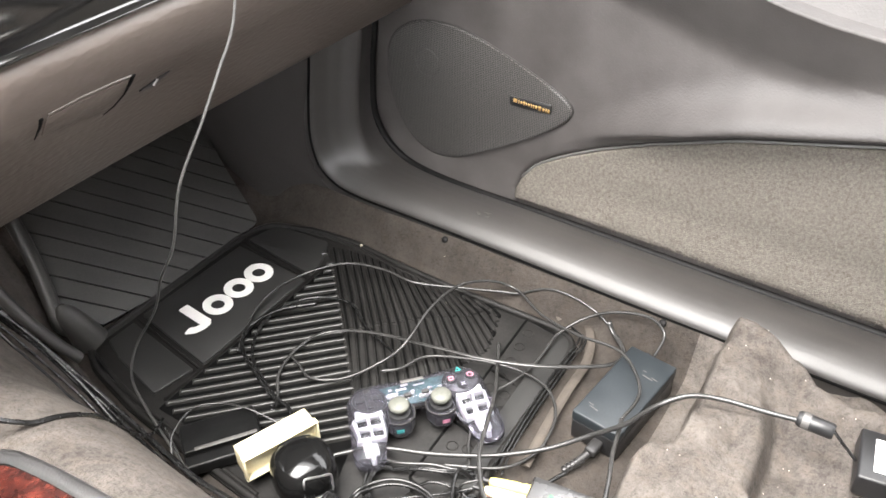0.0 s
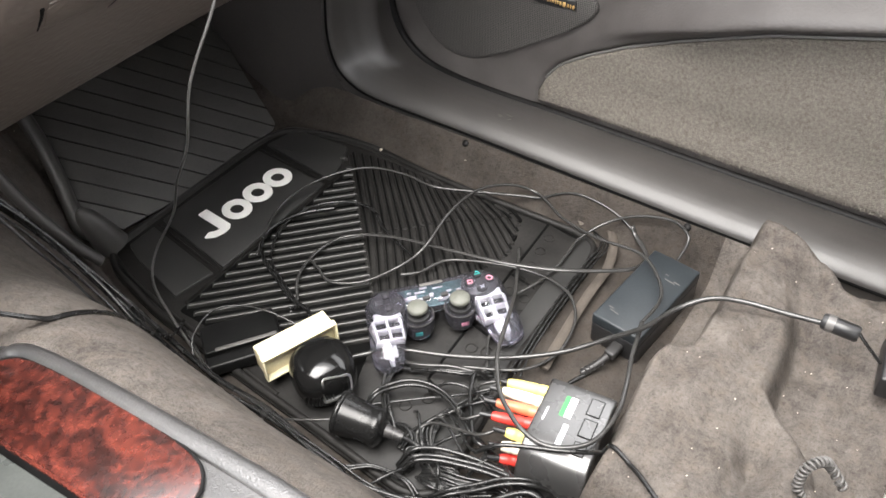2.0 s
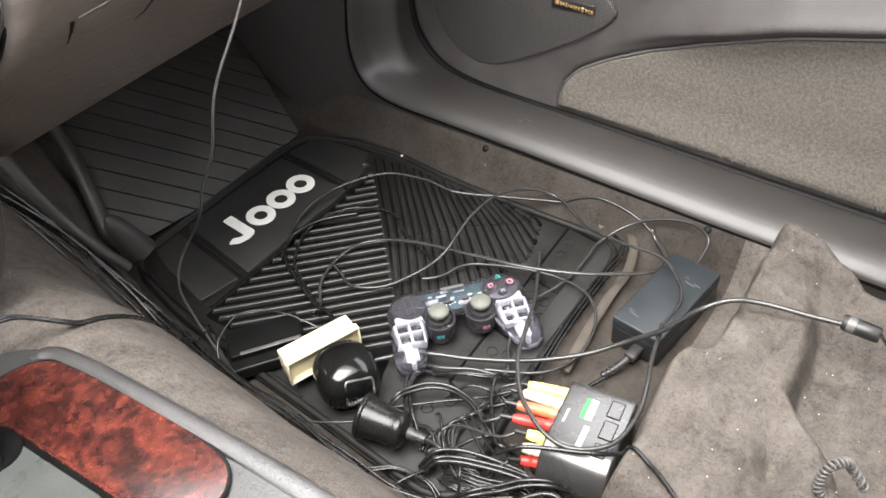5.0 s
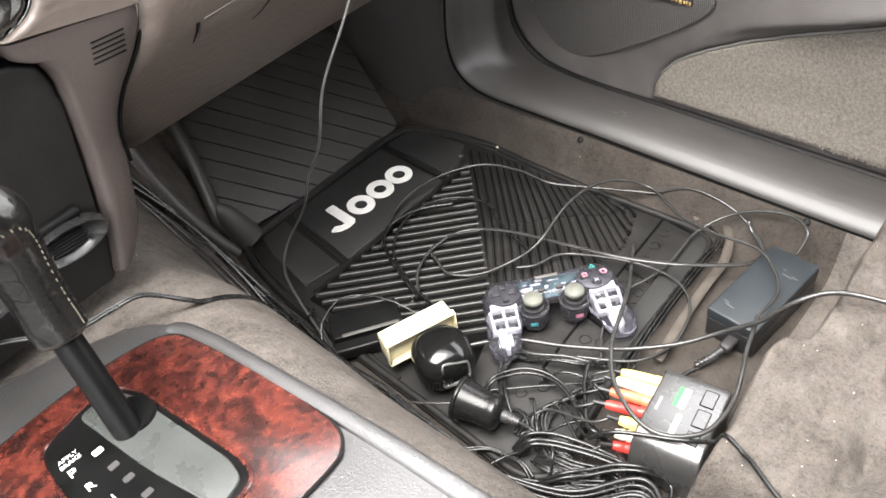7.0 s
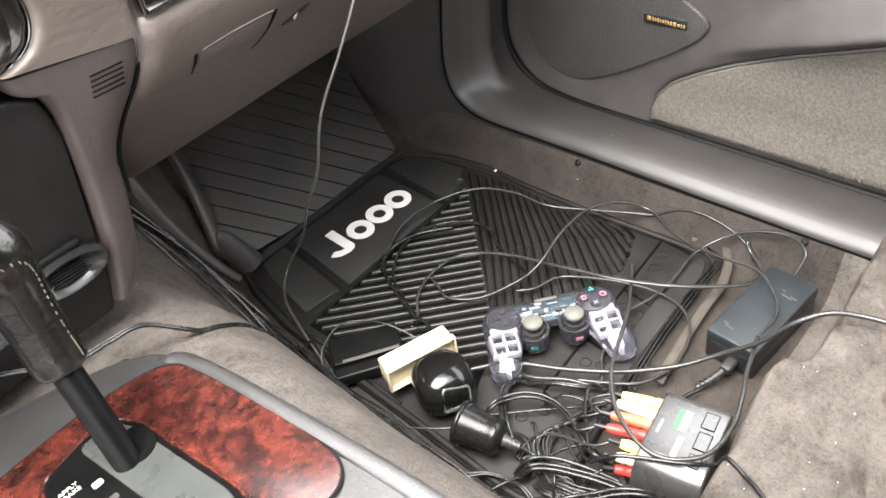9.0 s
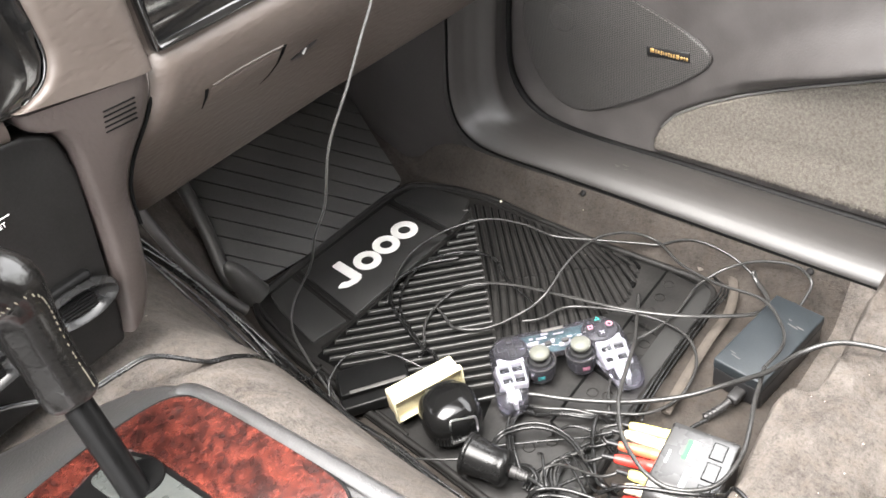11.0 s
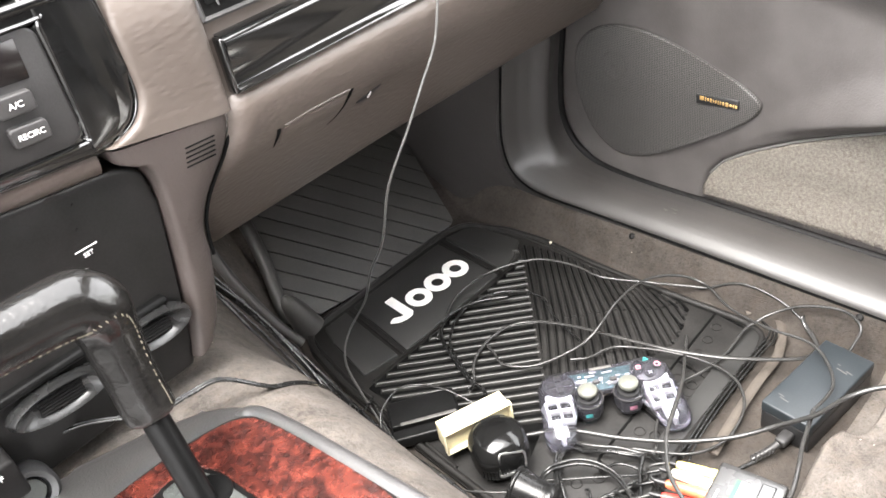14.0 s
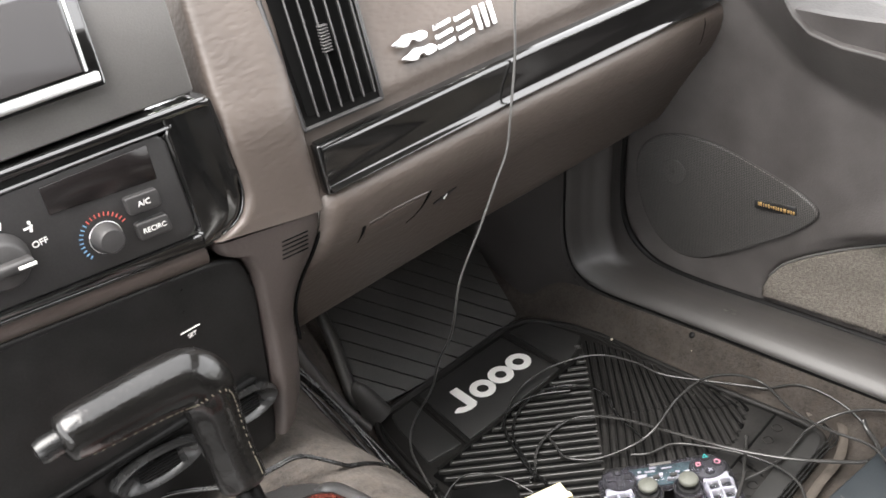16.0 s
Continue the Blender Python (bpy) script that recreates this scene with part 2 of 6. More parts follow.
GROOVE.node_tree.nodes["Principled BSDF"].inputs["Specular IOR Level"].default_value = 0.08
BLACK = surface("black_plastic", (0.010, 0.010, 0.0105), (0.018, 0.018, 0.019), 0.38, 40, 700, 0.1)
BLACK_MATT = surface("matt_black_plastic", (0.005, 0.005, 0.005), (0.010, 0.0095, 0.0095), 0.5, 40, 600, 0.15, spec=0.12)
DEEP = surface("deep_black_plastic", (0.0022, 0.0022, 0.0022), (0.0045, 0.0045, 0.0045), 0.4, 40, 500, 0.08, spec=0.10)
POCKET = surface("pocket_black", (0.007, 0.0069, 0.0067), (0.0125, 0.012, 0.0118), 0.34, 40, 600, 0.12, spec=0.24)
GLOSS = surface("gloss_black", (0.004, 0.004, 0.004), (0.008, 0.008, 0.008), 0.1, 30, 300, 0.02, coat=1.0, wear=0.05, spec=0.8)
PANEL = surface("panel_plastic", (0.019, 0.018, 0.018), (0.028, 0.027, 0.027), 0.42, 30, 700, 0.12)
BEZEL = surface("worn_gloss_black", (0.004, 0.004, 0.004), (0.010, 0.010, 0.010), 0.12, 45, 90, 0.25, coat=0.6, wear=0.10, depth=0.0008, spec=0.7)
CHARCOAL = surface("charcoal_plastic", (0.030, 0.029, 0.029), (0.042, 0.040, 0.040), 0.45, 30, 700, 0.12)
GREY_PANEL = surface("grey_panel", (0.084, 0.080, 0.077), (0.104, 0.100, 0.096), 0.4, 20, 700, 0.1)
BRICK = surface("blue_grey_plastic", (0.012, 0.016, 0.019), (0.021, 0.026, 0.030), 0.5, 25, 600, 0.12)
LEATHER = grain_plastic("worn_leather", (0.0045, 0.0042, 0.004), (0.010, 0.0095, 0.009), 0.22, 330, 0.5)
LEATHER.node_tree.nodes["Principled BSDF"].inputs["Specular IOR Level"].default_value = 0.3
LEATHER.node_tree.nodes["Principled BSDF"].inputs["Coat Weight"].default_value = 0.5
LEATHER.node_tree.nodes["Principled BSDF"].inputs["Coat Roughness"].default_value = 0.12
THREAD = plain("stitch_thread", (0.12, 0.105, 0.08), 0.8)
CHROME = plain("chrome", (0.86, 0.86, 0.87), 0.22, 1.0)
SILVER = plain("worn_silver", (0.68, 0.68, 0.68), 0.34, 1.0)
CREAM = surface("aged_cream_plastic", (0.62, 0.55, 0.36), (0.76, 0.70, 0.50), 0.42, 30, 500, 0.08)
WHITE = surface("white_paint", (0.80, 0.79, 0.76), (0.90, 0.89, 0.86), 0.5, 40, 500, 0.05)
CRUMB = surface("pale_crumb", (0.36, 0.31, 0.24), (0.68, 0.63, 0.54), 0.7, 90, 500, 0.1)
GOLD = plain("gold_ink", (0.62, 0.40, 0.16), 0.35, 0.6)
WOOD = burl_wood("red_burl_veneer")
GRILLE = mesh_grille("speaker_mesh")
CABLE = surface("cable_black", (0.007, 0.007, 0.007), (0.014, 0.014, 0.014), 0.27, 60, 400, 0.02, wear=0.04)
CABLE_GREY = surface("cable_grey", (0.022, 0.022, 0.0215), (0.040, 0.039, 0.038), 0.24, 60, 400, 0.02, wear=0.04)
CABLE_PALE = surface("cable_pale", (0.065, 0.064, 0.062), (0.11, 0.107, 0.104), 0.3, 60, 400, 0.02, wear=0.04)
YELLOW = plain("yellow_plug", (0.76, 0.64, 0.18), 0.35)
RED = plain("red_plug", (0.60, 0.045, 0.035), 0.35)
ORANGE = plain("orange_plug", (0.66, 0.16, 0.08), 0.35)
SMOKE = surface("smoky_cover", (0.034, 0.037, 0.035), (0.052, 0.055, 0.052), 0.3, 30, 500, 0.06)
IVORY = plain("ivory_plug", (0.80, 0.75, 0.60), 0.35)
GREEN = plain("green_print", (0.05, 0.30, 0.08), 0.45)
BLUE_INK = plain("blue_ink", (0.16, 0.30, 0.45), 0.5)
RED_INK = plain("red_ink", (0.50, 0.10, 0.08), 0.5)
SCREEN = plain("dark_screen", (0.012, 0.010, 0.010), 0.18)
CLEAR = plain("clear_violet_shell", (0.70, 0.69, 0.80), 0.03, 0, 0, 0.97, 1.34)
SATIN_TOP = surface("satin_charcoal_top", (0.024, 0.024, 0.024), (0.038, 0.037, 0.037), 0.28, 30, 500, 0.05, wear=0.05, spec=1.0, coat=0.8)
SATIN_TOP.node_tree.nodes["Principled BSDF"].inputs["Coat Roughness"].default_value = 0.3
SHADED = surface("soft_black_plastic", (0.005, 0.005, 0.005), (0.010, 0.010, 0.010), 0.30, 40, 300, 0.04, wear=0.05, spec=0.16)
CHARGER = surface("polished_black_shell", (0.004, 0.004, 0.004), (0.008, 0.008, 0.008), 0.14, 40, 300, 0.03, wear=0.04, spec=0.45)
CIRCUIT = surface("circuit_board", (0.010, 0.045, 0.045), (0.07, 0.15, 0.16), 0.4, 120, 500, 0.3)
PALE_FRAME = surface("pale_inner_frame", (0.50, 0.50, 0.52), (0.84, 0.84, 0.85), 0.35, 120, 500, 0.2)
STICK_CAP = surface("grey_rubber_cap", (0.085, 0.088, 0.075), (0.12, 0.122, 0.105), 0.6, 80, 500, 0.1)
TEAL = plain("teal_print", (0.05, 0.45, 0.42), 0.4)
PINK = plain("pink_print", (0.75, 0.28, 0.36), 0.4)
SATIN = surface("satin_black", (0.007, 0.007, 0.007), (0.012, 0.012, 0.012), 0.26, 30, 400, 0.05, wear=0.05, spec=0.32)
GROUND = surface("asphalt", (0.04, 0.04, 0.04), (0.065, 0.063, 0.06), 0.9, 2, 60, 0.4)
LEAF = surface("foliage", (0.03, 0.06, 0.015), (0.09, 0.14, 0.04), 0.6, 6, 40, 0.4)
HEADLINER = surface("headliner_cloth", (0.20, 0.19, 0.175), (0.26, 0.245, 0.225), 0.95, 20, 500, 0.3)


# ---- shape helpers ----
def part(name, bm, material, parent=None, label="", smooth=True, angle=52):
    """Links a bmesh as one mesh object under a thing or under a part."""
    bmesh.ops.recalc_face_normals(bm, faces=bm.faces)
    me = bpy.data.meshes.new(name)
    bm.to_mesh(me)
    bm.free()
    me.materials.append(material)
    if smooth:
        for p in me.polygons:
            p.use_smooth = True
        me.set_sharp_from_angle(angle=radians(angle))
    ob = new(name, me)
    if parent is not None:
        ob.parent = parent
    if label:
        ob["label"] = label
    return ob


def thing(name, label, category, at=(0, 0, 0), group="", kind="", m=None):
    e = new(name)
    e.empty_display_size = 0.02
    e.matrix_world = m if m is not None else Matrix.Translation(at)
    return tagged(e, label, category, group, kind)


def box(sx, sy, sz, at=(0, 0, 0), bevel=0.0, seg=2, m=None, bm=None):
    """A box with rounded edges; at is its centre."""
    b = bmesh.new()
    bmesh.ops.create_cube(b, size=1)
    for v in b.verts:
        v.co = Vector((v.co.x * sx, v.co.y * sy, v.co.z * sz))
    if bevel:
        bmesh.ops.bevel(b, geom=b.edges[:], offset=bevel, segments=seg, affect="EDGES", profile=0.5)
    bmesh.ops.transform(b, matrix=(m or Matrix()) @ Matrix.Translation(at), verts=b.verts)
    return merge(bm, b)


def merge(bm, b):
    if bm is None:
        return b
    me = bpy.data.meshes.new("join")
    b.to_mesh(me)
    b.free()
    bm.from_mesh(me)
    bpy.data.meshes.remove(me)
    return bm


def smooth_ring(pts, n=8, closed=True):
    """Catmull-Rom through the points."""
    out, k = [], len(pts)
    vs = [Vector(p) for p in pts]
    for i in range(k if closed else k - 1):
        p0, p1, p2, p3 = (vs[(i + j) % k] if closed else vs[min(max(i + j, 0), k - 1)] for j in (-1, 0, 1, 2))
        for s in range(n):
            t = s / n
            out.append(0.5 * ((2 * p1) + (p2 - p0) * t + (2 * p0 - 5 * p1 + 4 * p2 - p3) * t * t + (3 * p1 - p0 - 3 * p2 + p3) * t ** 3))
    if not closed:
        out.append(vs[-1])
    return out


def rounded(pts, r, n=5):
    """A polygon with its corners rounded by about r."""
    out, k = [], len(pts)
    for i in range(k):
        a, p, c = Vector(pts[i - 1]), Vector(pts[i]), Vector(pts[(i + 1) % k])
        ra = min(r, (a - p).length * 0.45, (c - p).length * 0.45)
        s, e = p + (a - p).normalized() * ra, p + (c - p).normalized() * ra
        for j in range(n + 1):
            t = j / n
            out.append((1 - t) ** 2 * s + 2 * t * (1 - t) * p + t * t * e)
    return out


def slab(outline, height, bevel=0.0, seg=2, bm=None, m=None):
    """A prism: the outline in local x, y, from z = 0 up to the height, its upper rim rounded."""
    b = bmesh.new()
    low = [b.verts.new((p[0], p[1], 0)) for p in outline]
    f = b.faces.new(low)
    top = bmesh.ops.extrude_face_region(b, geom=[f])
    up = [v for v in top["geom"] if isinstance(v, bmesh.types.BMVert)]
    for v in up:
        v.co.z += height
    if bevel:
        ring = [e for e in b.edges if e.verts[0] in up and e.verts[1] in up]
        bmesh.ops.bevel(b, geom=ring, offset=bevel, segments=seg, affect="EDGES", profile=0.5)
    if m is not None:
        bmesh.ops.transform(b, matrix=m, verts=b.verts)
    return merge(bm, b)


def ribbon(left, right, y, round_l, round_r, depth, n=10, m=16):
    """A panel facing the rear between two edge lines of (x, z), its face at y, both long edges rolled back by depth."""
    a, b = smooth_ring([(p[0], p[1], 0) for p in left], n, False), smooth_ring([(p[0], p[1], 0) for p in right], n, False)

    def at(i, u):
        p = a[int(i)].lerp(b[int(i)], u)
        w = (b[int(i)] - a[int(i)]).length
        dl, dr = u * w, (1 - u) * w
        back = 0.0
        if dl < round_l:
            back += depth * (1 - math.sqrt(max(0, 1 - (1 - dl / round_l) ** 2)))
        if dr < round_r:
            back += depth * (1 - math.sqrt(max(0, 1 - (1 - dr / round_r) ** 2)))
        return (p.x, y + back, p.y)
    us = [0, 0.004, 0.015, 0.035, 0.07, 0.12, 0.2, 0.3, 0.42, 0.55, 0.66, 0.76, 0.84, 0.90, 0.945, 0.975, 0.992, 1]
    g = bmesh.new()
    rows = [[g.verts.new(at(i, u)) for u in us] for i in range(len(a))]
    deep = [[g.verts.new((row[0].co.x, y + depth + 0.03, row[0].co.z)), g.verts.new((row[-1].co.x, y + depth + 0.03, row[-1].co.z))] for row in rows]
    for q, w, dq, dw in zip(rows, rows[1:], deep, deep[1:]):
        for j in range(len(us) - 1):
            g.faces.new((q[j], q[j + 1], w[j + 1], w[j]))
        g.faces.new((dq[0], q[0], w[0], dw[0]))
        g.faces.new((q[-1], dq[1], dw[1], w[-1]))
    for row, d in ((rows[0], deep[0]), (rows[-1], deep[-1])):
        g.faces.new([d[0], *row, d[1]])
    return g


def tube(pts, r, n=8, sides=8, closed=False, bm=None, flat=1.0, smooth=True):
    """A round lead along the points."""
    line = smooth_ring(pts, n, closed) if smooth else [Vector(p) for p in pts]
    b = bmesh.new()
    rings, up = [], Vector((0, 0, 1))
    carried_side = None
    k = len(line)
    for i, p in enumerate(line):
        d = (line[(i + 1) % k] - line[i - 1]) if closed else line[min(i + 1, k - 1)] - line[max(i - 1, 0)]
        d = d.normalized() if d.length > 1e-9 else Vector((1, 0, 0))
        side = d.cross(up)
        if side.length < 0.2:
            side = d.cross(Vector((1, 0, 0)))
        side.normalize()
        if flat == 1.0 and not closed and carried_side is not None:
            side = carried_side - d * carried_side.dot(d)
            side.normalize()
        carried_side = side
        top = side.cross(d).normalized()
        rr = r(i / (k - 1)) if callable(r) else r
        rings.append([b.verts.new(p + side * math.cos(a) * rr + top * math.sin(a) * rr * flat) for a in (2 * math.pi * j / sides for j in range(sides))])
    for i in range(k if closed else k - 1):
        q, w = rings[i], rings[(i + 1) % k]
        for j in range(sides):
            b.faces.new((q[j], q[(j + 1) % sides], w[(j + 1) % sides], w[j]))
    if not closed:
        b.faces.new(rings[0][::-1])
        b.faces.new(rings[-1])
    return merge(bm, b)


def lathe(profile, sides=24, m=None, bm=None):
    """Profile of (radius, z) turned about z."""
    b = bmesh.new()
    rings = [[b.verts.new((r * math.cos(a), r * math.sin(a), z)) for a in (2 * math.pi * j / sides for j in range(sides))] for r, z in profile]
    for q, w in zip(rings, rings[1:]):
        for j in range(sides):
            b.faces.new((q[j], q[(j + 1) % sides], w[(j + 1) % sides], w[j]))
    b.faces.new(rings[0][::-1])
    b.faces.new(rings[-1])
    if m is not None:
        bmesh.ops.transform(b, matrix=m, verts=b.verts)
    return merge(bm, b)


def sheet(f, us, vs, thick=0.0):
    """A grid of points f(u, v), given thickness along its normals."""
    b = bmesh.new()
    rows = [[b.verts.new(f(u, v)) for v in vs] for u in us]
    for q, w in zip(rows, rows[1:]):
        for j in range(len(vs) - 1):
            b.faces.new((q[j], q[j + 1], w[j + 1], w[j]))
    if thick:
        bmesh.ops.recalc_face_normals(b, faces=b.faces)
        bmesh.ops.solidify(b, geom=b.faces[:], thickness=thick)
    return b


def span(a, b, n):
    return [a + (b - a) * i / (n - 1) for i in range(n)]


def interp(x, xs, ys):
    return float(np.interp(x, xs, ys))


def ease(a, b, x):
    t = min(max((x - a) / (b - a), 0), 1)
    return t * t * (3 - 2 * t)


def words(text, size, material, parent, m, name="lettering", depth=0.0002, align="CENTER"):
    """Printed words as a thin mesh."""
    c = bpy.data.curves.new("text", "FONT")
    c.body, c.size, c.extrude, c.align_x, c.align_y = text, size, depth, align, "CENTER"
    t = bpy.data.objects.new("text", c)
    me = bpy.data.meshes.new_from_object(t)
    bpy.data.objects.remove(t)
    bpy.data.curves.remove(c)
    me.materials.clear()
    me.materials.append(material)
    me.transform(m)
    ob = new(name, me)
    ob.parent = parent
    return ob


def lean(bm, z0, k):
    """Tips what lies above z0 forwards."""
    for v in bm.verts:
        if v.co.z > z0:
            u = v.co.z - z0
            d = k * (u * u / 0.08 if u < 0.04 else u - 0.02)
            v.co.y += d
            v.co.x += d * interp(v.co.x, (-0.6, -0.35, -0.2), (0.3, 0.55, 0.75))
            v.co.z -= d * 0.55
    return bm


FRONT = Matrix.Rotation(radians(90), 4, "X")  # local x, y, z to world x, z, -y: faces the rear of the car


def face_at(x, y, z):
    return Matrix.Translation((x, y, z)) @ FRONT


# ---- ground outside, far foliage ----
g = sheet(lambda u, v: (u, v, -0.55), span(-400, 400, 9), span(-400, 400, 9))
tagged(part("ground", g, GROUND), "grey asphalt ground outside the car", "ground", kind="structure")
rng = random.Random(4)
hedge = bmesh.new()
for i in range(900):
    a = rng.uniform(-0.9, 1.3)
    r = rng.uniform(7, 9)
    c = Vector((r * math.cos(a), r * math.sin(a), rng.uniform(-0.5, 1.6 + 0.8 * math.sin(a * 7))))
    d = Vector((rng.uniform(-1, 1), rng.uniform(-1, 1), rng.uniform(-1, 1))).normalized()
    e = d.orthogonal().normalized() * rng.uniform(0.1, 0.28)
    f = d.cross(e).normalized() * rng.uniform(0.06, 0.14)
    hedge.faces.new([hedge.verts.new(c + s * e + t * f) for s, t in ((-1, 0), (0, -1), (1, 0), (0, 1))])
tagged(part("hedge", hedge, LEAF), "green leafy hedge beyond the car window", "hedge", kind="stuff")

# ---- unseen car body, added to shape the light: roof, far side, rear ----
# roof stops short at y -0.84 so that light reaches the seat
roof = sheet(lambda u, v: (u, v, 1.16 + 0.05 * math.cos((u + 0.5) * 1.7) - 0.04 * max(0, v + 0.6) ** 2), span(-1.35, 0.32, 14), span(-1.9, -0.84, 14), 0.03)
tagged(part("ceiling", roof, HEADLINER), "unseen taupe cloth headliner of the car roof, cut back for light", "ceiling", kind="structure")
rail = sheet(lambda u, v: (u, v, 1.12 - 0.35 * max(0, v + 0.5) ** 1.5), span(-0.02, 0.34, 6), span(-0.75, 0.2, 12), 0.03)
tagged(part("ceiling_rail", rail, HEADLINER), "unseen taupe cloth roof rail added above the passenger window", "ceiling", kind="structure")
for nm, b in (("wall_west", box(0.06, 2.2, 0.55, (-1.38, -0.8, -0.22), 0.02)), ("wall_south", box(1.7, 0.08, 1.75, (-0.52, -1.9, 0.37), 0.02)), ("wall_side_rear", box(0.06, 0.66, 1.65, (0.33, -1.58, 0.33), 0.02)),
              ("wall_floor", box(0.80, 2.3, 0.03, (-1.03, -0.75, -0.10), 0.01)), ("wall_rear_floor", box(0.9, 0.7, 0.03, (-0.2, -1.6, -0.02), 0.01)),
              ("wall_north", box(1.9, 0.03, 0.9, (-0.5, 0.47, 0.1), 0.01))):
    tagged(part(nm, b, CHARCOAL), "unseen dark panel added to close the cabin to light", "car body", kind="structure")


# ---- floor carpet: flat footwell, tunnel, toe board, raised seat crossmember ----
def tunnel_edge(y):
    return interp(y, (-0.9, -0.3, -0.15, -0.015, 0.142, 0.25, 0.4), (-0.325, -0.316, -0.302, -0.278, -0.236, -0.205, -0.19))


def floor_z(x, y):
    z = -0.008
    z += max(0.0, 0.72 * (y - 0.155)) if y > 0.155 else 0.0
    if x > 0.126:
        z += 0.056 * ease(0.126, 0.168, x)
    w = noise.noise((x * 9, y * 9, 1.7))
    w2 = noise.noise((x * 22, y * 22, 4.1))
    nose = interp(x, (-0.26, -0.17, -0.09, -0.068, -0.054, -0.03, 0.02, 0.1, 0.15), (-0.503, -0.503, -0.494, -0.500, -0.519, -0.521, -0.520, -0.518, -0.516)) + 0.004 * noise.noise((x * 30, 0, 7))
    s = ease(nose + 0.006, nose - 0.016, y) * (ease(-0.268, -0.222, x) if y > -0.62 else ease(-0.268, -0.222, x) + (1 - ease(-0.268, -0.222, x)) * ease(-0.62, -0.70, y))
    if s > 0:
        h = 0.098 + 0.008 * w + 0.0065 * w2 + 0.010 * abs(noise.noise((x * 15 + 3, y * 26, 9))) + 0.0022 * noise.noise((x * 55, y * 55, 5)) + 0.0012 * noise.noise((x * 120, y * 120, 8))
        crease = interp(x, (-0.17, -0.115, -0.089, -0.067, 0.01, 0.06), (-0.70, -0.668, -0.638, -0.614, -0.612, -0.60)) + 0.004 * noise.noise((x * 26, 0, 3))
        h -= 0.030 * ease(crease + 0.010, crease - 0.005, y) * ease(0.075, -0.01, x)
        h -= 0.012 * ease(crease + 0.035, crease - 0.005, y)
        h += 0.006 * math.exp(-((y - crease - 0.016) / 0.009) ** 2) * ease(0.07, 0.0, x)
        h -= 0.024 * math.exp(-((x + 0.142) / 0.028) ** 2 - ((y + 0.625) / 0.017) ** 2)
        h += 0.010 * math.exp(-((x + 0.12) / 0.05) ** 2 - ((y + 0.545) / 0.03) ** 2)
        h += 0.005 * math.exp(-((x - 0.038 - (y + 0.565) * 0.4) / 0.007) ** 2) * ease(-0.61, -0.585, y) * ease(-0.53, -0.55, y)
        flap = interp(y, (-0.8, -0.657, -0.628, -0.603, -0.56, -0.522), (0.09, 0.098, 0.103, 0.126, 0.141, 0.150))
        h += 0.010 * math.exp(-((x - flap + 0.014) / 0.012) ** 2)
        h -= 0.062 * ease(flap - 0.006, flap + 0.007, x)
        z = max(z, -0.008) if x > flap + 0.01 else z
        z = z + (h - z) * s
    xl = tunnel_edge(y)
    if x < xl:
        u = min((xl - x) / 0.148, 1)
        z = max(z, z + min(0.284, 0.305 - 0.155 * (y + 0.385)) * (1 - (1 - u) ** (1.5 + 0.9 * ease(0.0, -0.15, y))) * (1 - 0.75 * ease(0.1, 0.4, y) * 0.3))
    return z + 0.0022 * w + 0.0012 * w2


fl = sheet(lambda x, y: (x, y, floor_z(x, y)), span(-0.62, -0.262, 60) + span(-0.259, 0.19, 170), span(-1.3, -0.76, 40) + span(-0.757, -0.45, 160) + span(-0.445, 0.46, 120))
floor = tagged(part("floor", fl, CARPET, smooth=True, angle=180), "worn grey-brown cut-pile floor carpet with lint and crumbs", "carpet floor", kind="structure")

# low footwell carpet: brown, with its shade put into the colour
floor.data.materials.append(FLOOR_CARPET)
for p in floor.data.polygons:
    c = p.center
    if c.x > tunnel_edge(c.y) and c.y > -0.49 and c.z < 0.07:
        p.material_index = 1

# crumbs and lint on the raised carpet
crumb = bmesh.new()
for i in range(60):
    x, y = rng.uniform(-0.24, 0.14), rng.uniform(-0.78, -0.52)
    if i > 57:
        x, y = rng.uniform(-0.42, -0.33), rng.uniform(-0.4, 0.05)
    if i > 51:
        x, y = rng.uniform(-0.15, 0.16), rng.uniform(-0.45, 0.06)
    r = rng.uniform(0.0003, 0.00065)
    bmesh.ops.create_icosphere(crumb, subdivisions=1, radius=r, matrix=Matrix.Translation((x, y, max(floor_z(x, y), 0.002 if -0.38 < y < 0.12 and x > -0.2 and x < 0.12 else -1) + 0.002)) @ Matrix.Diagonal((1.5, 1, 0.6, 1)))
bmesh.ops.create_icosphere(crumb, subdivisions=1, radius=0.0026, matrix=Matrix.Translation((0.126, -0.017, 0.004)))
tagged(part("crumbs", crumb, CRUMB), "pale crumbs and lint scattered on the carpet", "crumbs", kind="stuff")

# ---- sill trim that turns up into the front pillar ----
INNER_LINE = [(-1.3, 0.046), (-0.9, 0.046), (-0.5, 0.048), (-0.2, 0.055), (-0.063, 0.057), (0.011, 0.058), (0.052, 0.066), (0.078, 0.088), (0.087, 0.130), (0.082, 0.185), (0.070, 0.262), (0.045, 0.46)]
OUTER_LINE = [(-1.3, 0.050), (-0.95, 0.050), (-0.55, 0.052), (-0.25, 0.056), (-0.107, 0.057), (-0.036, 0.062), (0.006, 0.074), (0.036, 0.100), (0.052, 0.140), (0.050, 0.205), (0.037, 0.294), (0.015, 0.46)]
SILL_IN = smooth_ring([(a, b, 0) for a, b in INNER_LINE], 8, False)
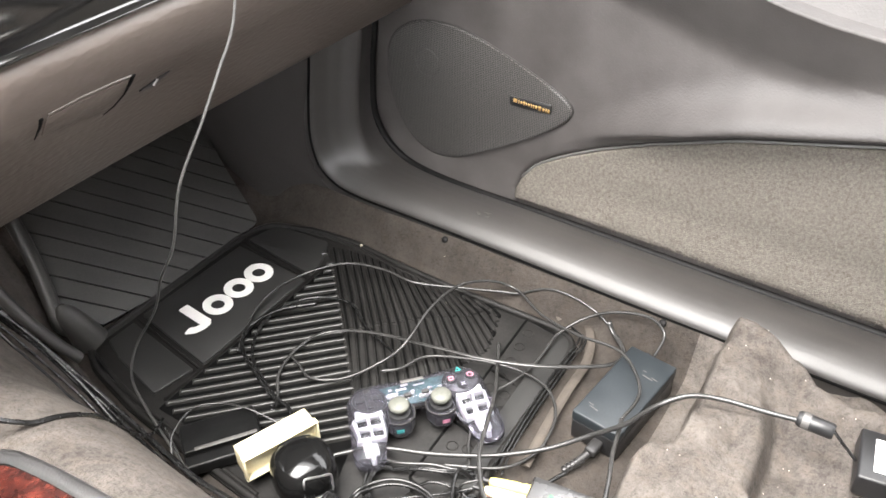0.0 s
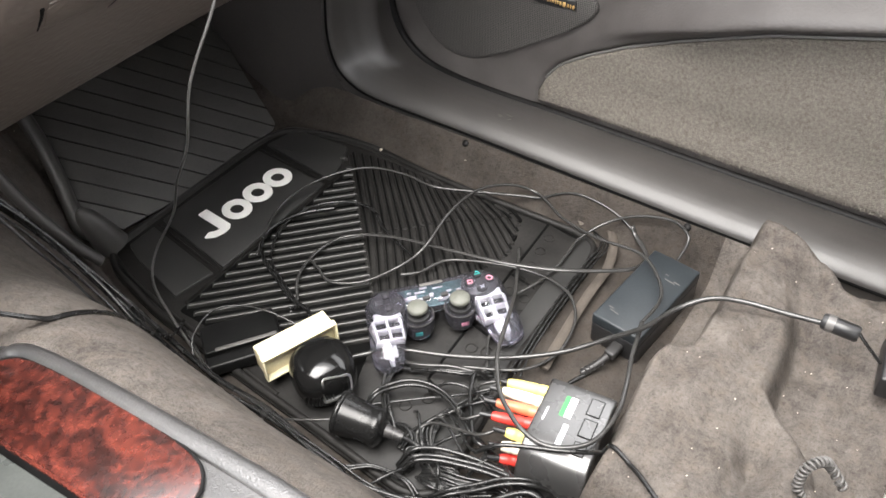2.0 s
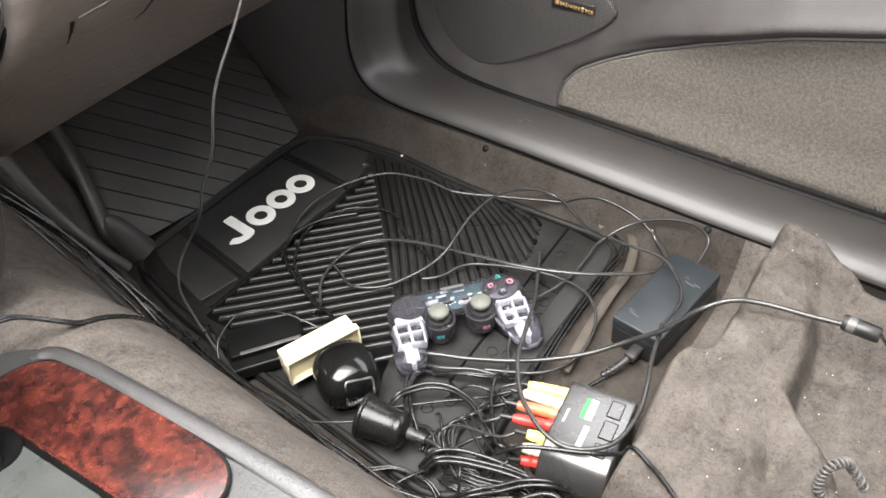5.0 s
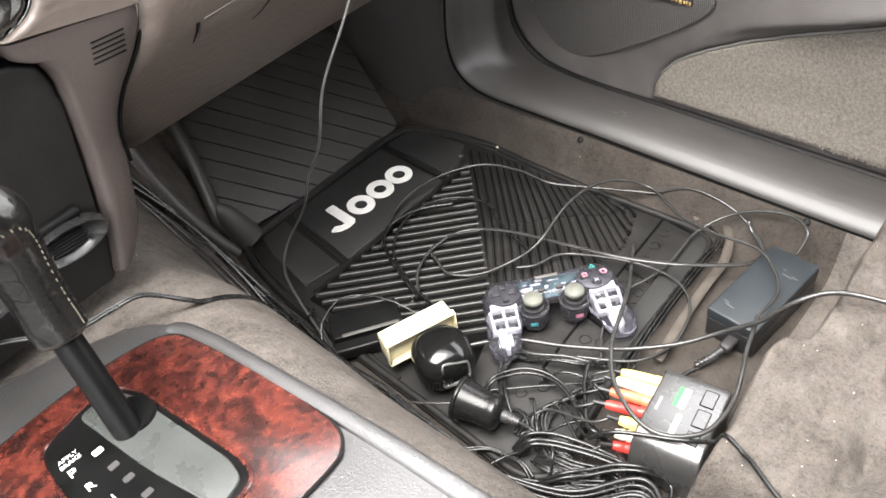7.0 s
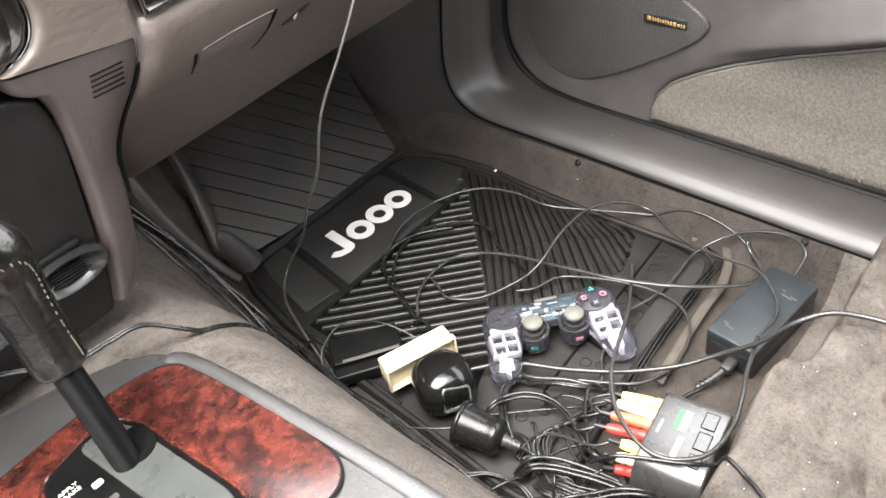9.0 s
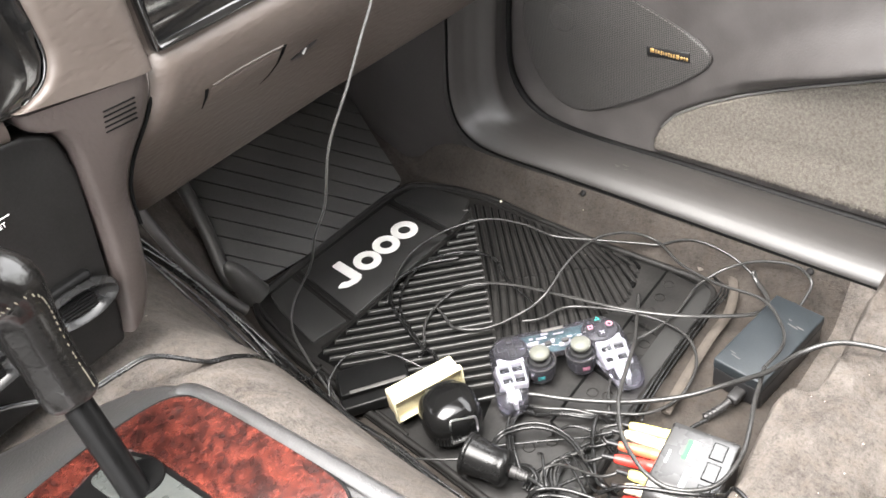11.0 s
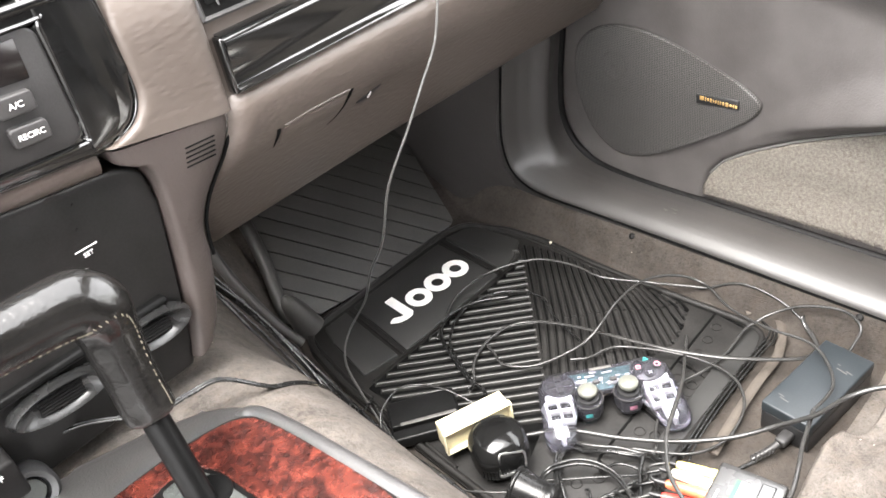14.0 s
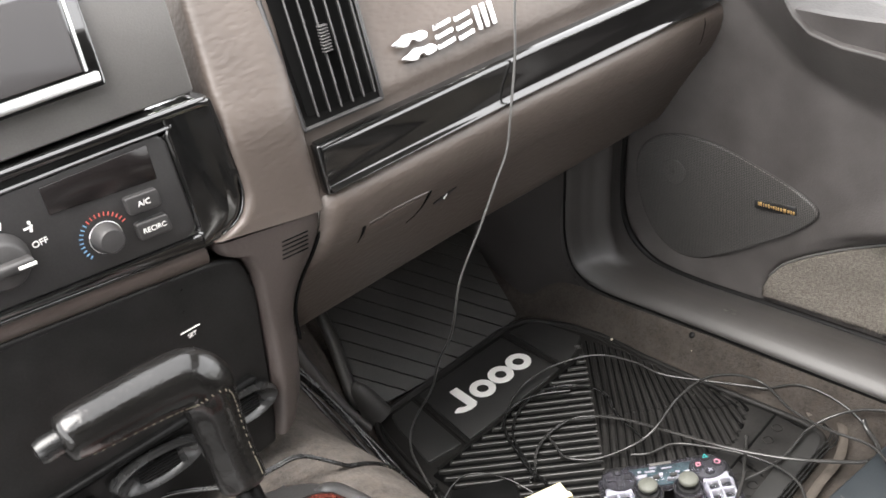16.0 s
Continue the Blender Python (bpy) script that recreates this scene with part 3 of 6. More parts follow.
SILL_OUT = smooth_ring([(a, b, 0) for a, b in OUTER_LINE], 8, False)
SILL_COUNT = len(SILL_IN)


def sill_point(i, s):
    """Across from the carpet (s = 0) to the door gap (s = 1); below and above that the edges turn down."""
    u = min(max(s, 0), 1)
    a, b = min(i + 1, SILL_COUNT - 1), max(i - 1, 0)
    d = (SILL_IN[a].lerp(SILL_OUT[a], u) - SILL_IN[b].lerp(SILL_OUT[b], u)).normalized()
    p, n = SILL_IN[i].lerp(SILL_OUT[i], u), Vector((-d.y, d.x))
    flat = interp(u, (0, 0.02, 0.06, 0.12, 0.2, 0.3, 0.42, 0.58, 0.74, 0.88, 1), (0, 0.004, 0.0075, 0.0115, 0.0145, 0.0165, 0.0170, 0.0150, 0.0105, 0.005, 0))
    tall = interp(u, (0, 0.03, 0.08, 0.2, 0.35, 0.44, 0.5, 0.56, 0.64, 0.8, 1), (0, 0.003, 0.004, 0.007, 0.0145, 0.022, 0.0255, 0.0245, 0.019, 0.009, 0))
    k = ease(0.25, 0.97, d.y)
    off = flat * (1 - k) + tall * k
    x = 0.163 + 0.099 * u
    if s < 0:
        off, x = s, 0.163 - 0.1 * s
    elif s > 1:
        off, x = 1 - s, 0.262 + 0.12 * (s - 1)
    return (x, p.x + n.x * off, p.y + n.y * off)


sl = sheet(lambda u, v: sill_point(int(u), v), range(SILL_COUNT), [-0.03, -0.004] + span(0, 0.12, 6) + span(0.15, 1, 32) + [1.006, 1.03], 0.002)
sill = tagged(part("sill_trim", sl, SILL, angle=60), "scuffed grey plastic door sill trim curving up the pillar", "sill trim", kind="structure")
part("carpet_joint", tube([sill_point(i, -0.003) for i in range(6, SILL_COUNT)], 0.0022, 1, 6), GROOVE, sill, "dark joint along the carpet")
part("door_seal", tube([(0.2615, *sill_point(i, 1.0)[1:]) for i in range(4, SILL_COUNT)], 0.0058, 1, 10), BLACK_MATT, sill, "black rubber seal along the door gap")
for y in (-0.137, -0.446):
    part("screw", lathe([(0.0048, 0), (0.0048, 0.0006), (0.0036, 0.0016), (0.0, 0.0018)], 12, Matrix.Translation((0.1585, y, floor_z(0.1585, y) + 0.0005)) @ Matrix.Rotation(radians(-48), 4, "Y")), BLACK_MATT, sill, "small dark screw head")
sc = bmesh.new()
for k in range(5):
    x, y = 0.199 + rng.uniform(-0.004, 0.004), -0.175 + rng.uniform(-0.009, 0.009)
    box(0.0007, rng.uniform(0.003, 0.008), 0.0004, (0, 0, 0), 0, m=Matrix.Translation((x, y, 0.0742 + (x - 0.199) * 0.1)) @ Matrix.Rotation(rng.uniform(-0.7, 0.7), 4, "Z"), bm=sc)
part("scuff", sc, STICK_CAP, sill, "pale scuff mark")

# carpet strip below the sill, and the dark kick panel beside the toe board
def kick_point(u, z):
    y0 = interp(z, [p[1] for p in INNER_LINE[5:]], [p[0] for p in INNER_LINE[5:]]) + 0.006
    y = y0 + (0.46 - y0) * u
    return (interp(y, (0.06, 0.10, 0.14, 0.18, 0.24, 0.46), (0.170, 0.168, 0.158, 0.140, 0.131, 0.140)) + 0.003 * math.sin(z * 14), y, z)


kick = sheet(kick_point, span(0, 1, 34), span(-0.02, 0.50, 34), 0.006)
tagged(part("wall_east", kick, KICK), "dark brown-black plastic kick panel beside the footwell", "kick panel", kind="structure")


# ---- passenger door ----
def carpet_top(y):
    """Upper edge of the door's carpet inlay."""
    return interp(-y, (0.182, 0.19, 0.21, 0.25, 0.30, 0.36, 0.46, 0.61, 0.8, 1.3), (0.074, 0.098, 0.123, 0.149, 0.175, 0.2, 0.236, 0.274, 0.285, 0.27))


def door_lip(y):
    """Upper lip of the door panel."""
    return interp(-y, (0.1, 0.2, 0.225, 0.234, 0.254, 0.289, 0.339, 0.378, 0.461, 0.489, 0.529, 0.579, 0.9), (0.64, 0.55, 0.502, 0.486, 0.466, 0.452, 0.442, 0.434, 0.414, 0.407, 0.4, 0.395, 0.39))


def door_x(y, z):
    x = 0.272
    top = carpet_top(y) if y < -0.182 else 0.05
    if y < -0.18:
        k = ease(-0.22, -0.46, y)
        d = z - top
        x -= k * 0.034 * math.exp(-((d - 0.025) / (0.0105 if d < 0.025 else 0.030)) ** 2)   # ridge over the inlay
        x += 0.009 * (1 - ease(-0.003, 0.008, d))                                            # inlay sits back
    lo = interp(-y, (0.1, 0.171, 0.191, 0.208, 0.257, 0.30, 0.334, 0.364, 0.452, 0.516, 0.6, 0.9), (0.56, 0.463, 0.442, 0.423, 0.392, 0.369, 0.356, 0.348, 0.325, 0.314, 0.31, 0.305))
    hi = door_lip(y)
    if y < -0.2:
        x += 0.011 * ease(-0.2, -0.36, y) * min(max((z - top - 0.02) / (lo - top), 0), 1)    # leans outwards up to the fold
    u = min(max((z - lo) / (hi - lo), -0.12), 1)
    x -= 0.044 * (u if u > 0.12 else (u + 0.12) ** 2 / 0.48)                                 # overhang up to the lip
    x += 0.11 * max(0.0, min((z - hi) / 0.022, 1)) ** 1.6
    x -= 0.010 * (1 - ease(0.05, 0.12, z))
    return x


door = thing("door_1", "dark grey moulded passenger door panel with carpet inlay", "car door", (0.27, -0.4, 0.07), kind="structure")
DI = Matrix.Translation((-0.27, 0.4, -0.07))


def door_part(name, bm, material, label="", parent=None, **kw):
    bmesh.ops.transform(bm, matrix=DI, verts=bm.verts)
    return part(name, bm, material, parent or door, label, **kw)


DOOR_TOP = 0.53


def door_point(y, v):
    lip = min(door_lip(y), DOOR_TOP)
    z = 0.045 + (lip - 0.045) * v if v < 1 else lip + 0.022 * (v - 1)
    return (door_x(y, z), y, z)


dp = sheet(door_point, span(-1.25, -0.42, 100) + span(-0.416, 0.16, 150), span(0, 0.995, 180) + span(1, 2, 12), 0.004)
door_part("door_panel", dp, DOOR_PLASTIC, angle=180)
inlay = bmesh.new()
ys, vs = span(-1.25, -0.184, 130), span(0, 1, 26)
rows = []
for y in ys:
    lo, hi = 0.066 - 0.008 * ease(-0.2, -0.9, y), carpet_top(y) - 0.003
    rows.append([inlay.verts.new((door_x(y, lo + (hi - lo) * v) - 0.0035 - 0.0015 * math.sin(math.pi * v) + 0.0008 * noise.noise((y * 60, v * 12, 3)), y, lo + (hi - lo) * v)) for v in vs])
for q, w in zip(rows, rows[1:]):
    for j in range(len(vs) - 1):
        inlay.faces.new((q[j], q[j + 1], w[j + 1], w[j]))
bmesh.ops.recalc_face_normals(inlay, faces=inlay.faces)
bmesh.ops.solidify(inlay, geom=inlay.faces[:], thickness=0.003)
door_part("carpet_inlay", inlay, DOOR_CARPET, "light grey-beige carpet inlay", angle=180)
piping = [(door_x(y, carpet_top(y)) - 0.004, y, carpet_top(y)) for y in span(-1.2, -0.19, 60)]
door_part("piping", tube(piping, 0.0019, 2, 6), GREY_PANEL, "thin raised edge of the inlay")
fuzz = bmesh.new()
for y in (v + rng.uniform(-0.003, 0.003) for v in span(-1.19, -0.195, 420)):
    z0 = 0.066 - 0.008 * ease(-0.2, -0.9, y)
    a, b2 = rng.uniform(-0.0035, 0.0035), 0.0038 * rng.random() ** 2
    x0 = door_x(y, z0) - 0.006
    fuzz.faces.new([fuzz.verts.new(p) for p in ((x0, y - 0.0007, z0 + 0.004), (x0, y + 0.0007, z0 + 0.004), (x0 - rng.uniform(0, 0.004), y + a, z0 - b2))])
door_part("frayed_edge", fuzz, DOOR_CARPET, "frayed lower carpet edge", smooth=False)
# dark upstand between the door's lip and the window, towards the front
def upstand(y, v):
    top = interp(-y, (0.0, 0.22, 0.27, 0.33, 0.45, 0.8), (0.497, 0.493, 0.487, 0.4815, 0.474, 0.466))
    x, low = door_x(y, door_lip(y)) + 0.008, min(door_lip(y) - 0.003, top - 0.004)
    return (x - 0.006 * v * ease(-0.235, -0.29, y) + 0.06 * v * ease(-0.33, -0.43, y), y, low + (top - low) * v)


door_part("window_trim", sheet(upstand, span(-0.8, -0.228, 60), span(0, 1, 8), 0.010), DOOR_PLASTIC, "upright trim below the window", angle=60)
# speaker grille
EGG = [(0.026, 0.205), (0.018, 0.252), (-0.012, 0.281), (-0.055, 0.292), (-0.105, 0.288), (-0.16, 0.270), (-0.21, 0.250), (-0.246, 0.232), (-0.257, 0.214), (-0.238, 0.190),
       (-0.19, 0.158), (-0.13, 0.121), (-0.085, 0.097), (-0.045, 0.093), (-0.01, 0.112), (0.014, 0.150)]
egg = [(p.x, p.y) for p in smooth_ring([(a, b, 0) for a, b in EGG], 5)]
EM = Matrix(((0, 0, -1, 0.2735), (1, 0, 0, 0), (0, 1, 0, 0), (0, 0, 0, 1)))  # local x to y, y to z, height inwards
gr = slab(egg, 0.007, 0.003, 3, m=EM)
grille = door_part("speaker_grille", gr, GRILLE, "dark perforated egg-shaped speaker grille")
dome = lathe([(0.022, 0.0), (0.018, 0.0002), (0.013, 0.0006), (0.008, 0.0011), (0.004, 0.0014), (0.0, 0.0015)], 28, Matrix.Translation((0.2666, -0.042, 0.232)) @ Matrix.Rotation(radians(-90), 4, "Y"))
door_part("tweeter_dome", dome, GRILLE, "slightly domed mesh over the tweeter", grille, angle=180)
rim = [(0.270, y, z) for y, z in EGG]
door_part("grille_rim", tube(rim, 0.0013, 5, 6, True), KICK, "thin rim round the grille", grille)
badge = door_part("badge", box(0.003, 0.060, 0.0125, (0.2655, -0.2005, 0.2135), 0.001, m=Matrix.Translation((0, -0.2005, 0.2135)) @ Matrix.Rotation(radians(-3), 4, "X") @ Matrix.Translation((0, 0.2005, -0.2135))), BLACK, "black badge with gold lettering bars", grille)
bars = bmesh.new()
yy = -0.176
for w, h in ((0.007, 0.007), (0.002, 0.007), (0.0035, 0.005), (0.003, 0.007), (0.002, 0.005), (0.0035, 0.005), (0.002, 0.007), (0.0025, 0.006), (0.0035, 0.006), (0.005, 0.008), (0.004, 0.005), (0.002, 0.007), (0.0035, 0.006)):
    box(0.0008, w * 0.8, h * 0.8, (0.2636, yy - w / 2, 0.2135 + (yy + 0.2) * 0.05), 0.0003, 1, bm=bars)
    yy -= w + 0.0008
door_part("badge_bars", bars, GOLD, "gold bars in place of lettering", badge)

# ---- dashboard, passenger side ----
DASH_SECTION = [(0.42, 0.69), (0.2, 0.69), (0.05, 0.682), (0.0, 0.672), (-0.036, 0.657), (-0.057, 0.637), (-0.072, 0.606), (-0.084, 0.58), (-0.094, 0.553), (-0.094, 0.537), (-0.094, 0.50), (-0.096, 0.484),
                (-0.103, 0.476), (-0.104, 0.466), (-0.099, 0.448), (-0.087, 0.426), (-0.066, 0.400), (-0.040, 0.366), (-0.018, 0.336), (-0.006, 0.320), (0.004, 0.310), (0.018, 0.306), (0.045, 0.310), (0.2, 0.33), (0.42, 0.35)]


def dash_back(x):
    """How far the face stands out towards the door."""
    return -0.035 * max(0.0, x + 0.12)


def dash_face_y(z):
    lower = DASH_SECTION[12:21]
    return interp(z, [p[1] for p in lower][::-1], [p[0] for p in lower][::-1])


dash = thing("dashboard", "taupe grained dashboard with glossy black trim strip", "dashboard", (-0.04, 0.1, 0.3), kind="structure")
SI = Matrix.Translation((0.04, -0.1, -0.3))


def dash_part(name, bm, material, label="", parent=None, **kw):
    bmesh.ops.transform(bm, matrix=SI, verts=bm.verts)
    return part(name, bm, material, parent or dash, label, **kw)


sec = smooth_ring([(a, b, 0) for a, b in DASH_SECTION], 4, False)
upper, lower = sec[:46], sec[44:]
ux = span(-0.343, 0.271, 44)
dash_part("upper_pad", lean(sheet(lambda x, i: (x, sec[i].x + dash_back(x), sec[i].y), ux, range(0, 46), 0.004), 0.545, 0.14), DASH_PAD, "padded upper dash with leather grain")
def glove_left(z):
    return interp(z, (0.30, 0.33, 0.357, 0.385, 0.40, 0.432, 0.455, 0.48), (-0.366, -0.366, -0.380, -0.398, -0.392, -0.364, -0.350, -0.3455))


def glove_point(u, i):
    x = glove_left(sec[i].y) * (1 - u) + 0.271 * u
    return (x, sec[i].x + dash_back(x) * (1 if i < 90 else 0.5) + 0.010 * (1 - ease(0, 0.02, u)), sec[i].y)


dash_part("glovebox_door", sheet(glove_point, [0, 0.004, 0.01, 0.02] + span(0.035, 1, 44), range(46, len(sec)), 0.004), DASH_PAD, "grained glovebox door")
STRIP = [(-0.094, 0.484), (-0.1055, 0.4842), (-0.1083, 0.4852), (-0.1090, 0.4868), (-0.1080, 0.4884), (-0.1047, 0.4900), (-0.1040, 0.4925), (-0.1062, 0.508), (-0.1085, 0.5245), (-0.1086, 0.5278), (-0.1060, 0.5308), (-0.094, 0.5325)]
dash_part("trim_strip", sheet(lambda x, i: (x, STRIP[i][0] + dash_back(x), STRIP[i][1]), span(-0.336, 0.2705, 40), range(len(STRIP)), 0.002), GLOSS, "glossy piano-black trim strip", angle=50)
dash_part("trim_end", box(0.004, 0.012, 0.047, (-0.3375, -0.1005, 0.508), 0.0015), GLOSS, "worn end of the trim strip")
seam_pts = [(0.232, dash_face_y(z) + dash_back(0.232) - 0.0044, z) for z in span(0.474, 0.44, 6)]
dash_part("end_seam", tube(seam_pts, 0.0008, 2, 6), GROOVE, "short seam near the end of the dash")
# glovebox pull and lock
def face_line(pts, off, n=5):
    """Points along the glovebox face, off in front of it."""
    out = []
    for a, b in zip(pts, pts[1:]):
        out += [(a[0] + (b[0] - a[0]) * k / n, dash_face_y(a[1] + (b[1] - a[1]) * k / n) - off, a[1] + (b[1] - a[1]) * k / n) for k in range(n)]
    return out + [(pts[-1][0], dash_face_y(pts[-1][1]) - off, pts[-1][1])]


# black lines on the face paint the shade in the pull's creases
dash_part("pull_crease_shade", tube(face_line([(-0.2205, 0.4335), (-0.2225, 0.426), (-0.2245, 0.414), (-0.2310, 0.4035), (-0.2400, 0.3985)], 0.0051), lambda t: 0.0021 - 0.0016 * t, 2, 6), GROOVE, "crease shade beside the glovebox pull, painted black")
dash_part("pull_crease_shade", tube(face_line([(-0.3060, 0.4345), (-0.3065, 0.428), (-0.3085, 0.414)], 0.0051), lambda t: 0.0020 - 0.0012 * t, 2, 6), GROOVE, "crease shade beside the glovebox pull, painted black")
dash_part("pull_edge", tube(face_line([(-0.300, 0.4350), (-0.27, 0.4362), (-0.24, 0.4350), (-0.2225, 0.4332)], 0.0050), 0.0012, 2, 6), DASH_PAD, "raised upper edge of the pull")
pc = slab(rounded([(-0.304, 0.412), (-0.231, 0.404), (-0.2235, 0.431), (-0.302, 0.4335)], 0.006), 0.002, 0.001, m=face_at(0, 0, 0))
for v in pc.verts:
    v.co.y = dash_face_y(v.co.z) - 0.0040 + v.co.y
dash_part("pull_plate", pc, DASH_PAD, "flat glovebox pull")
almond = [(-0.0155, -0.0030), (-0.009, -0.0058), (0.0, -0.0050), (0.009, -0.0008), (0.0145, 0.0052), (0.006, 0.0050), (-0.003, 0.0022), (-0.011, -0.0004)]
lk = slab([(p.x, p.y) for p in smooth_ring([(a, b, 0) for a, b in almond], 4)], 0.0014, 0.0005, m=face_at(-0.1905, 0, 0.4100))
for v in lk.verts:
    v.co.y = dash_face_y(v.co.z) - 0.0052 + v.co.y
lock = dash_part("lock_recess", lk, BLACK, "dark almond-shaped lock recess")
dash_part("key_slot", tube([(-0.1925, dash_face_y(0.4085) - 0.0072, 0.4075), (-0.1895, dash_face_y(0.4120) - 0.0072, 0.4130)], 0.0012, 2, 8), SILVER, "bright key slot", lock)
# air vent with upright louvres
VENT = [(-0.343, 0.547), (-0.257, 0.545), (-0.267, 0.735), (-0.359, 0.738)]
vent = dash_part("air_vent", lean(slab(rounded(VENT, 0.006), 0.004, 0.0015, m=face_at(0, -0.0955, 0)), 0.545, 0.36), BLACK_MATT, "black air vent with upright louvres")
# flat near-black sheet paints the shade behind the louvres
cav = slab(rounded([(-0.337, 0.557), (-0.264, 0.555), (-0.273, 0.730), (-0.351, 0.733)], 0.003), 0.001, m=face_at(0, -0.0990, 0))
dash_part("vent_cavity", lean(cav, 0.545, 0.36), GROOVE, "black sheet painting the shade inside the vent", vent)
for k in range(6):
    x0 = -0.329 + k * 0.0125
    lv = bmesh.new()
    for j in range(8):
        box(0.0015, 0.011, 0.0216, (0, 0, 0), 0, m=Matrix.Translation((x0 - 0.001 - j * 0.0010, -0.1045, 0.568 + j * 0.0215)) @ Matrix.Rotation(radians(-3), 4, "Y") @ Matrix.Rotation(radians(-26), 4, "Z"), bm=lv)
    dash_part("louvre", lean(lv, 0.545, 0.36), CHARCOAL, "", vent)
tab = bmesh.new()
for k in range(9):
    box(0.009, 0.006, 0.0016, (-0.309, -0.112, 0.612 + k * 0.0030), 0.0006, 1, bm=tab)
dash_part("vent_tab", lean(tab, 0.545, 0.36), CHARCOAL, "ribbed louvre tab", vent)
for a, b in zip((VENT[0], VENT[1], VENT[0]), (VENT[1], VENT[2], VENT[3])):
    rim_pts = [(a[0] + (b[0] - a[0]) * j / 8, -0.0995, a[1] + (b[1] - a[1]) * j / 8) for j in range(9)]
    dash_part("vent_rim", lean(tube(rim_pts, 0.0024, 2, 6), 0.545, 0.36), CHARCOAL, "", vent)

# chrome emblem on the dash: flame-like plain shapes and blocks
emblem = thing("chrome_emblem", "chrome stick-on emblem of flame and block shapes on the dash", "emblem", m=Matrix.Translation((-0.153, -0.0885, 0.573)) @ Matrix.Rotation(radians(-22), 4, "X"))


def emblem_piece(outline):
    b = slab(outline, 0.003, 0.0008, m=Matrix.Translation((0, 0, 0)) @ FRONT)
    part("emblem_piece", b, CHROME, emblem)


for dz, dx in ((0.006, 0), (-0.009, 0.004)):
    flame = [(-0.072, 0.003), (-0.062, 0.006), (-0.054, 0.009), (-0.046, 0.007), (-0.036, 0.007), (-0.029, 0.003), (-0.031, -0.002), (-0.042, -0.003), (-0.048, 0.001), (-0.056, -0.003), (-0.064, -0.001)]
    emblem_piece([(p.x + dx, p.y + dz) for p in smooth_ring([(a, b, 0) for a, b in flame], 3)])
for x0, w, h in ((-0.024, 0.024, 0.0055), (0.004, 0.022, 0.0055)):
    for k in range(3):
        emblem_piece(rounded([(x0 + 0.0016 * k, -0.012 + 0.0092 * k), (x0 + w + 0.0016 * k, -0.010 + 0.0092 * k), (x0 + w + 0.001 + 0.0016 * k, -0.010 + h + 0.0092 * k), (x0 + 0.001 + 0.0016 * k, -0.012 + h + 0.0092 * k)], 0.002))
for x0 in (0.032, 0.042, 0.052):
    emblem_piece(rounded([(x0, -0.010), (x0 + 0.006, -0.010), (x0 + 0.009, 0.015), (x0 + 0.003, 0.015)], 0.002))

# ---- centre stack ----
stack = thing("center_stack", "centre stack with glossy black bezel and taupe surround", "dashboard", (-0.5, -0.09, 0.28), kind="structure")
KI = Matrix.Translation((0.5, 0.09, -0.28))


def stack_part(name, bm, material, label="", parent=None, **kw):
    bmesh.ops.transform(bm, matrix=KI, verts=bm.verts)
    return part(name, bm, material, parent or stack, label, **kw)


CTL = Matrix.Translation((-0.005, 0, 0.0055))


def control_part(name, bm, material, label="", parent=None, **kw):
    bmesh.ops.transform(bm, matrix=CTL, verts=bm.verts)
    return stack_part(name, bm, material, label, parent, **kw)


def plate(outline, y, t, r=0.004, bevel=0.002, seg=3):
    """A flat panel whose face lies at y and that goes t deep."""
    return slab(rounded(outline, r), t, bevel, seg, m=face_at(0, y + t, 0))


stack_part("stack_body", box(0.30, 0.16, 0.44, (-0.60, 0.02, 0.50), 0.01), CHARCOAL, "dark body behind the panels")
stack_part("stack_side", box(0.13, 0.13, 0.17, (-0.392, 0.068, 0.42), 0.004), BLACK_MATT, "dark side behind the surround")
pl = [(-0.4535, 0.4925), (-0.441, 0.494), (-0.424, 0.501), (-0.4145, 0.516), (-0.4135, 0.5405), (-0.4175, 0.6255), (-0.419, 0.7455)]
pr = [(-0.3445, 0.473), (-0.3445, 0.477), (-0.3445, 0.484), (-0.3445, 0.497), (-0.3445, 0.53), (-0.3445, 0.62), (-0.3445, 0.74)]
stack_part("pillar_trim", lean(ribbon(pl, pr, -0.106, 0.007, 0.022, 0.008), 0.55, 0.42), DASH_PAD, "taupe grained upright beside the controls")
bez = [(-0.74, 0.517), (-0.452, 0.4875), (-0.436, 0.4885), (-0.419, 0.496), (-0.4105, 0.511), (-0.4095, 0.535), (-0.413, 0.601), (-0.74, 0.606)]
bezel = control_part("bezel", plate(bez, -0.1015, 0.03, 0.004, 0.006, 5), BEZEL, "glossy black bezel with milky wear")
bl = [(-0.4555, 0.4885), (-0.4555, 0.492), (-0.4555, 0.50), (-0.4555, 0.515), (-0.4555, 0.54), (-0.4555, 0.57), (-0.4555, 0.602)]
br = [(-0.437, 0.4885), (-0.424, 0.4925), (-0.4155, 0.499), (-0.4105, 0.511), (-0.4085, 0.535), (-0.4105, 0.57), (-0.4125, 0.600)]
control_part("bezel_end", ribbon(bl, br, -0.1034, 0.001, 0.038, 0.009), BEZEL, "rounded end of the bezel", bezel)
control_part("bezel_lip", tube([(-0.74, -0.1005, 0.6035), (-0.6, -0.1005, 0.602), (-0.44, -0.1005, 0.5988), (-0.4165, -0.0995, 0.5965)], 0.0042, 5, 10), GLOSS, "rounded glossy lip", bezel)
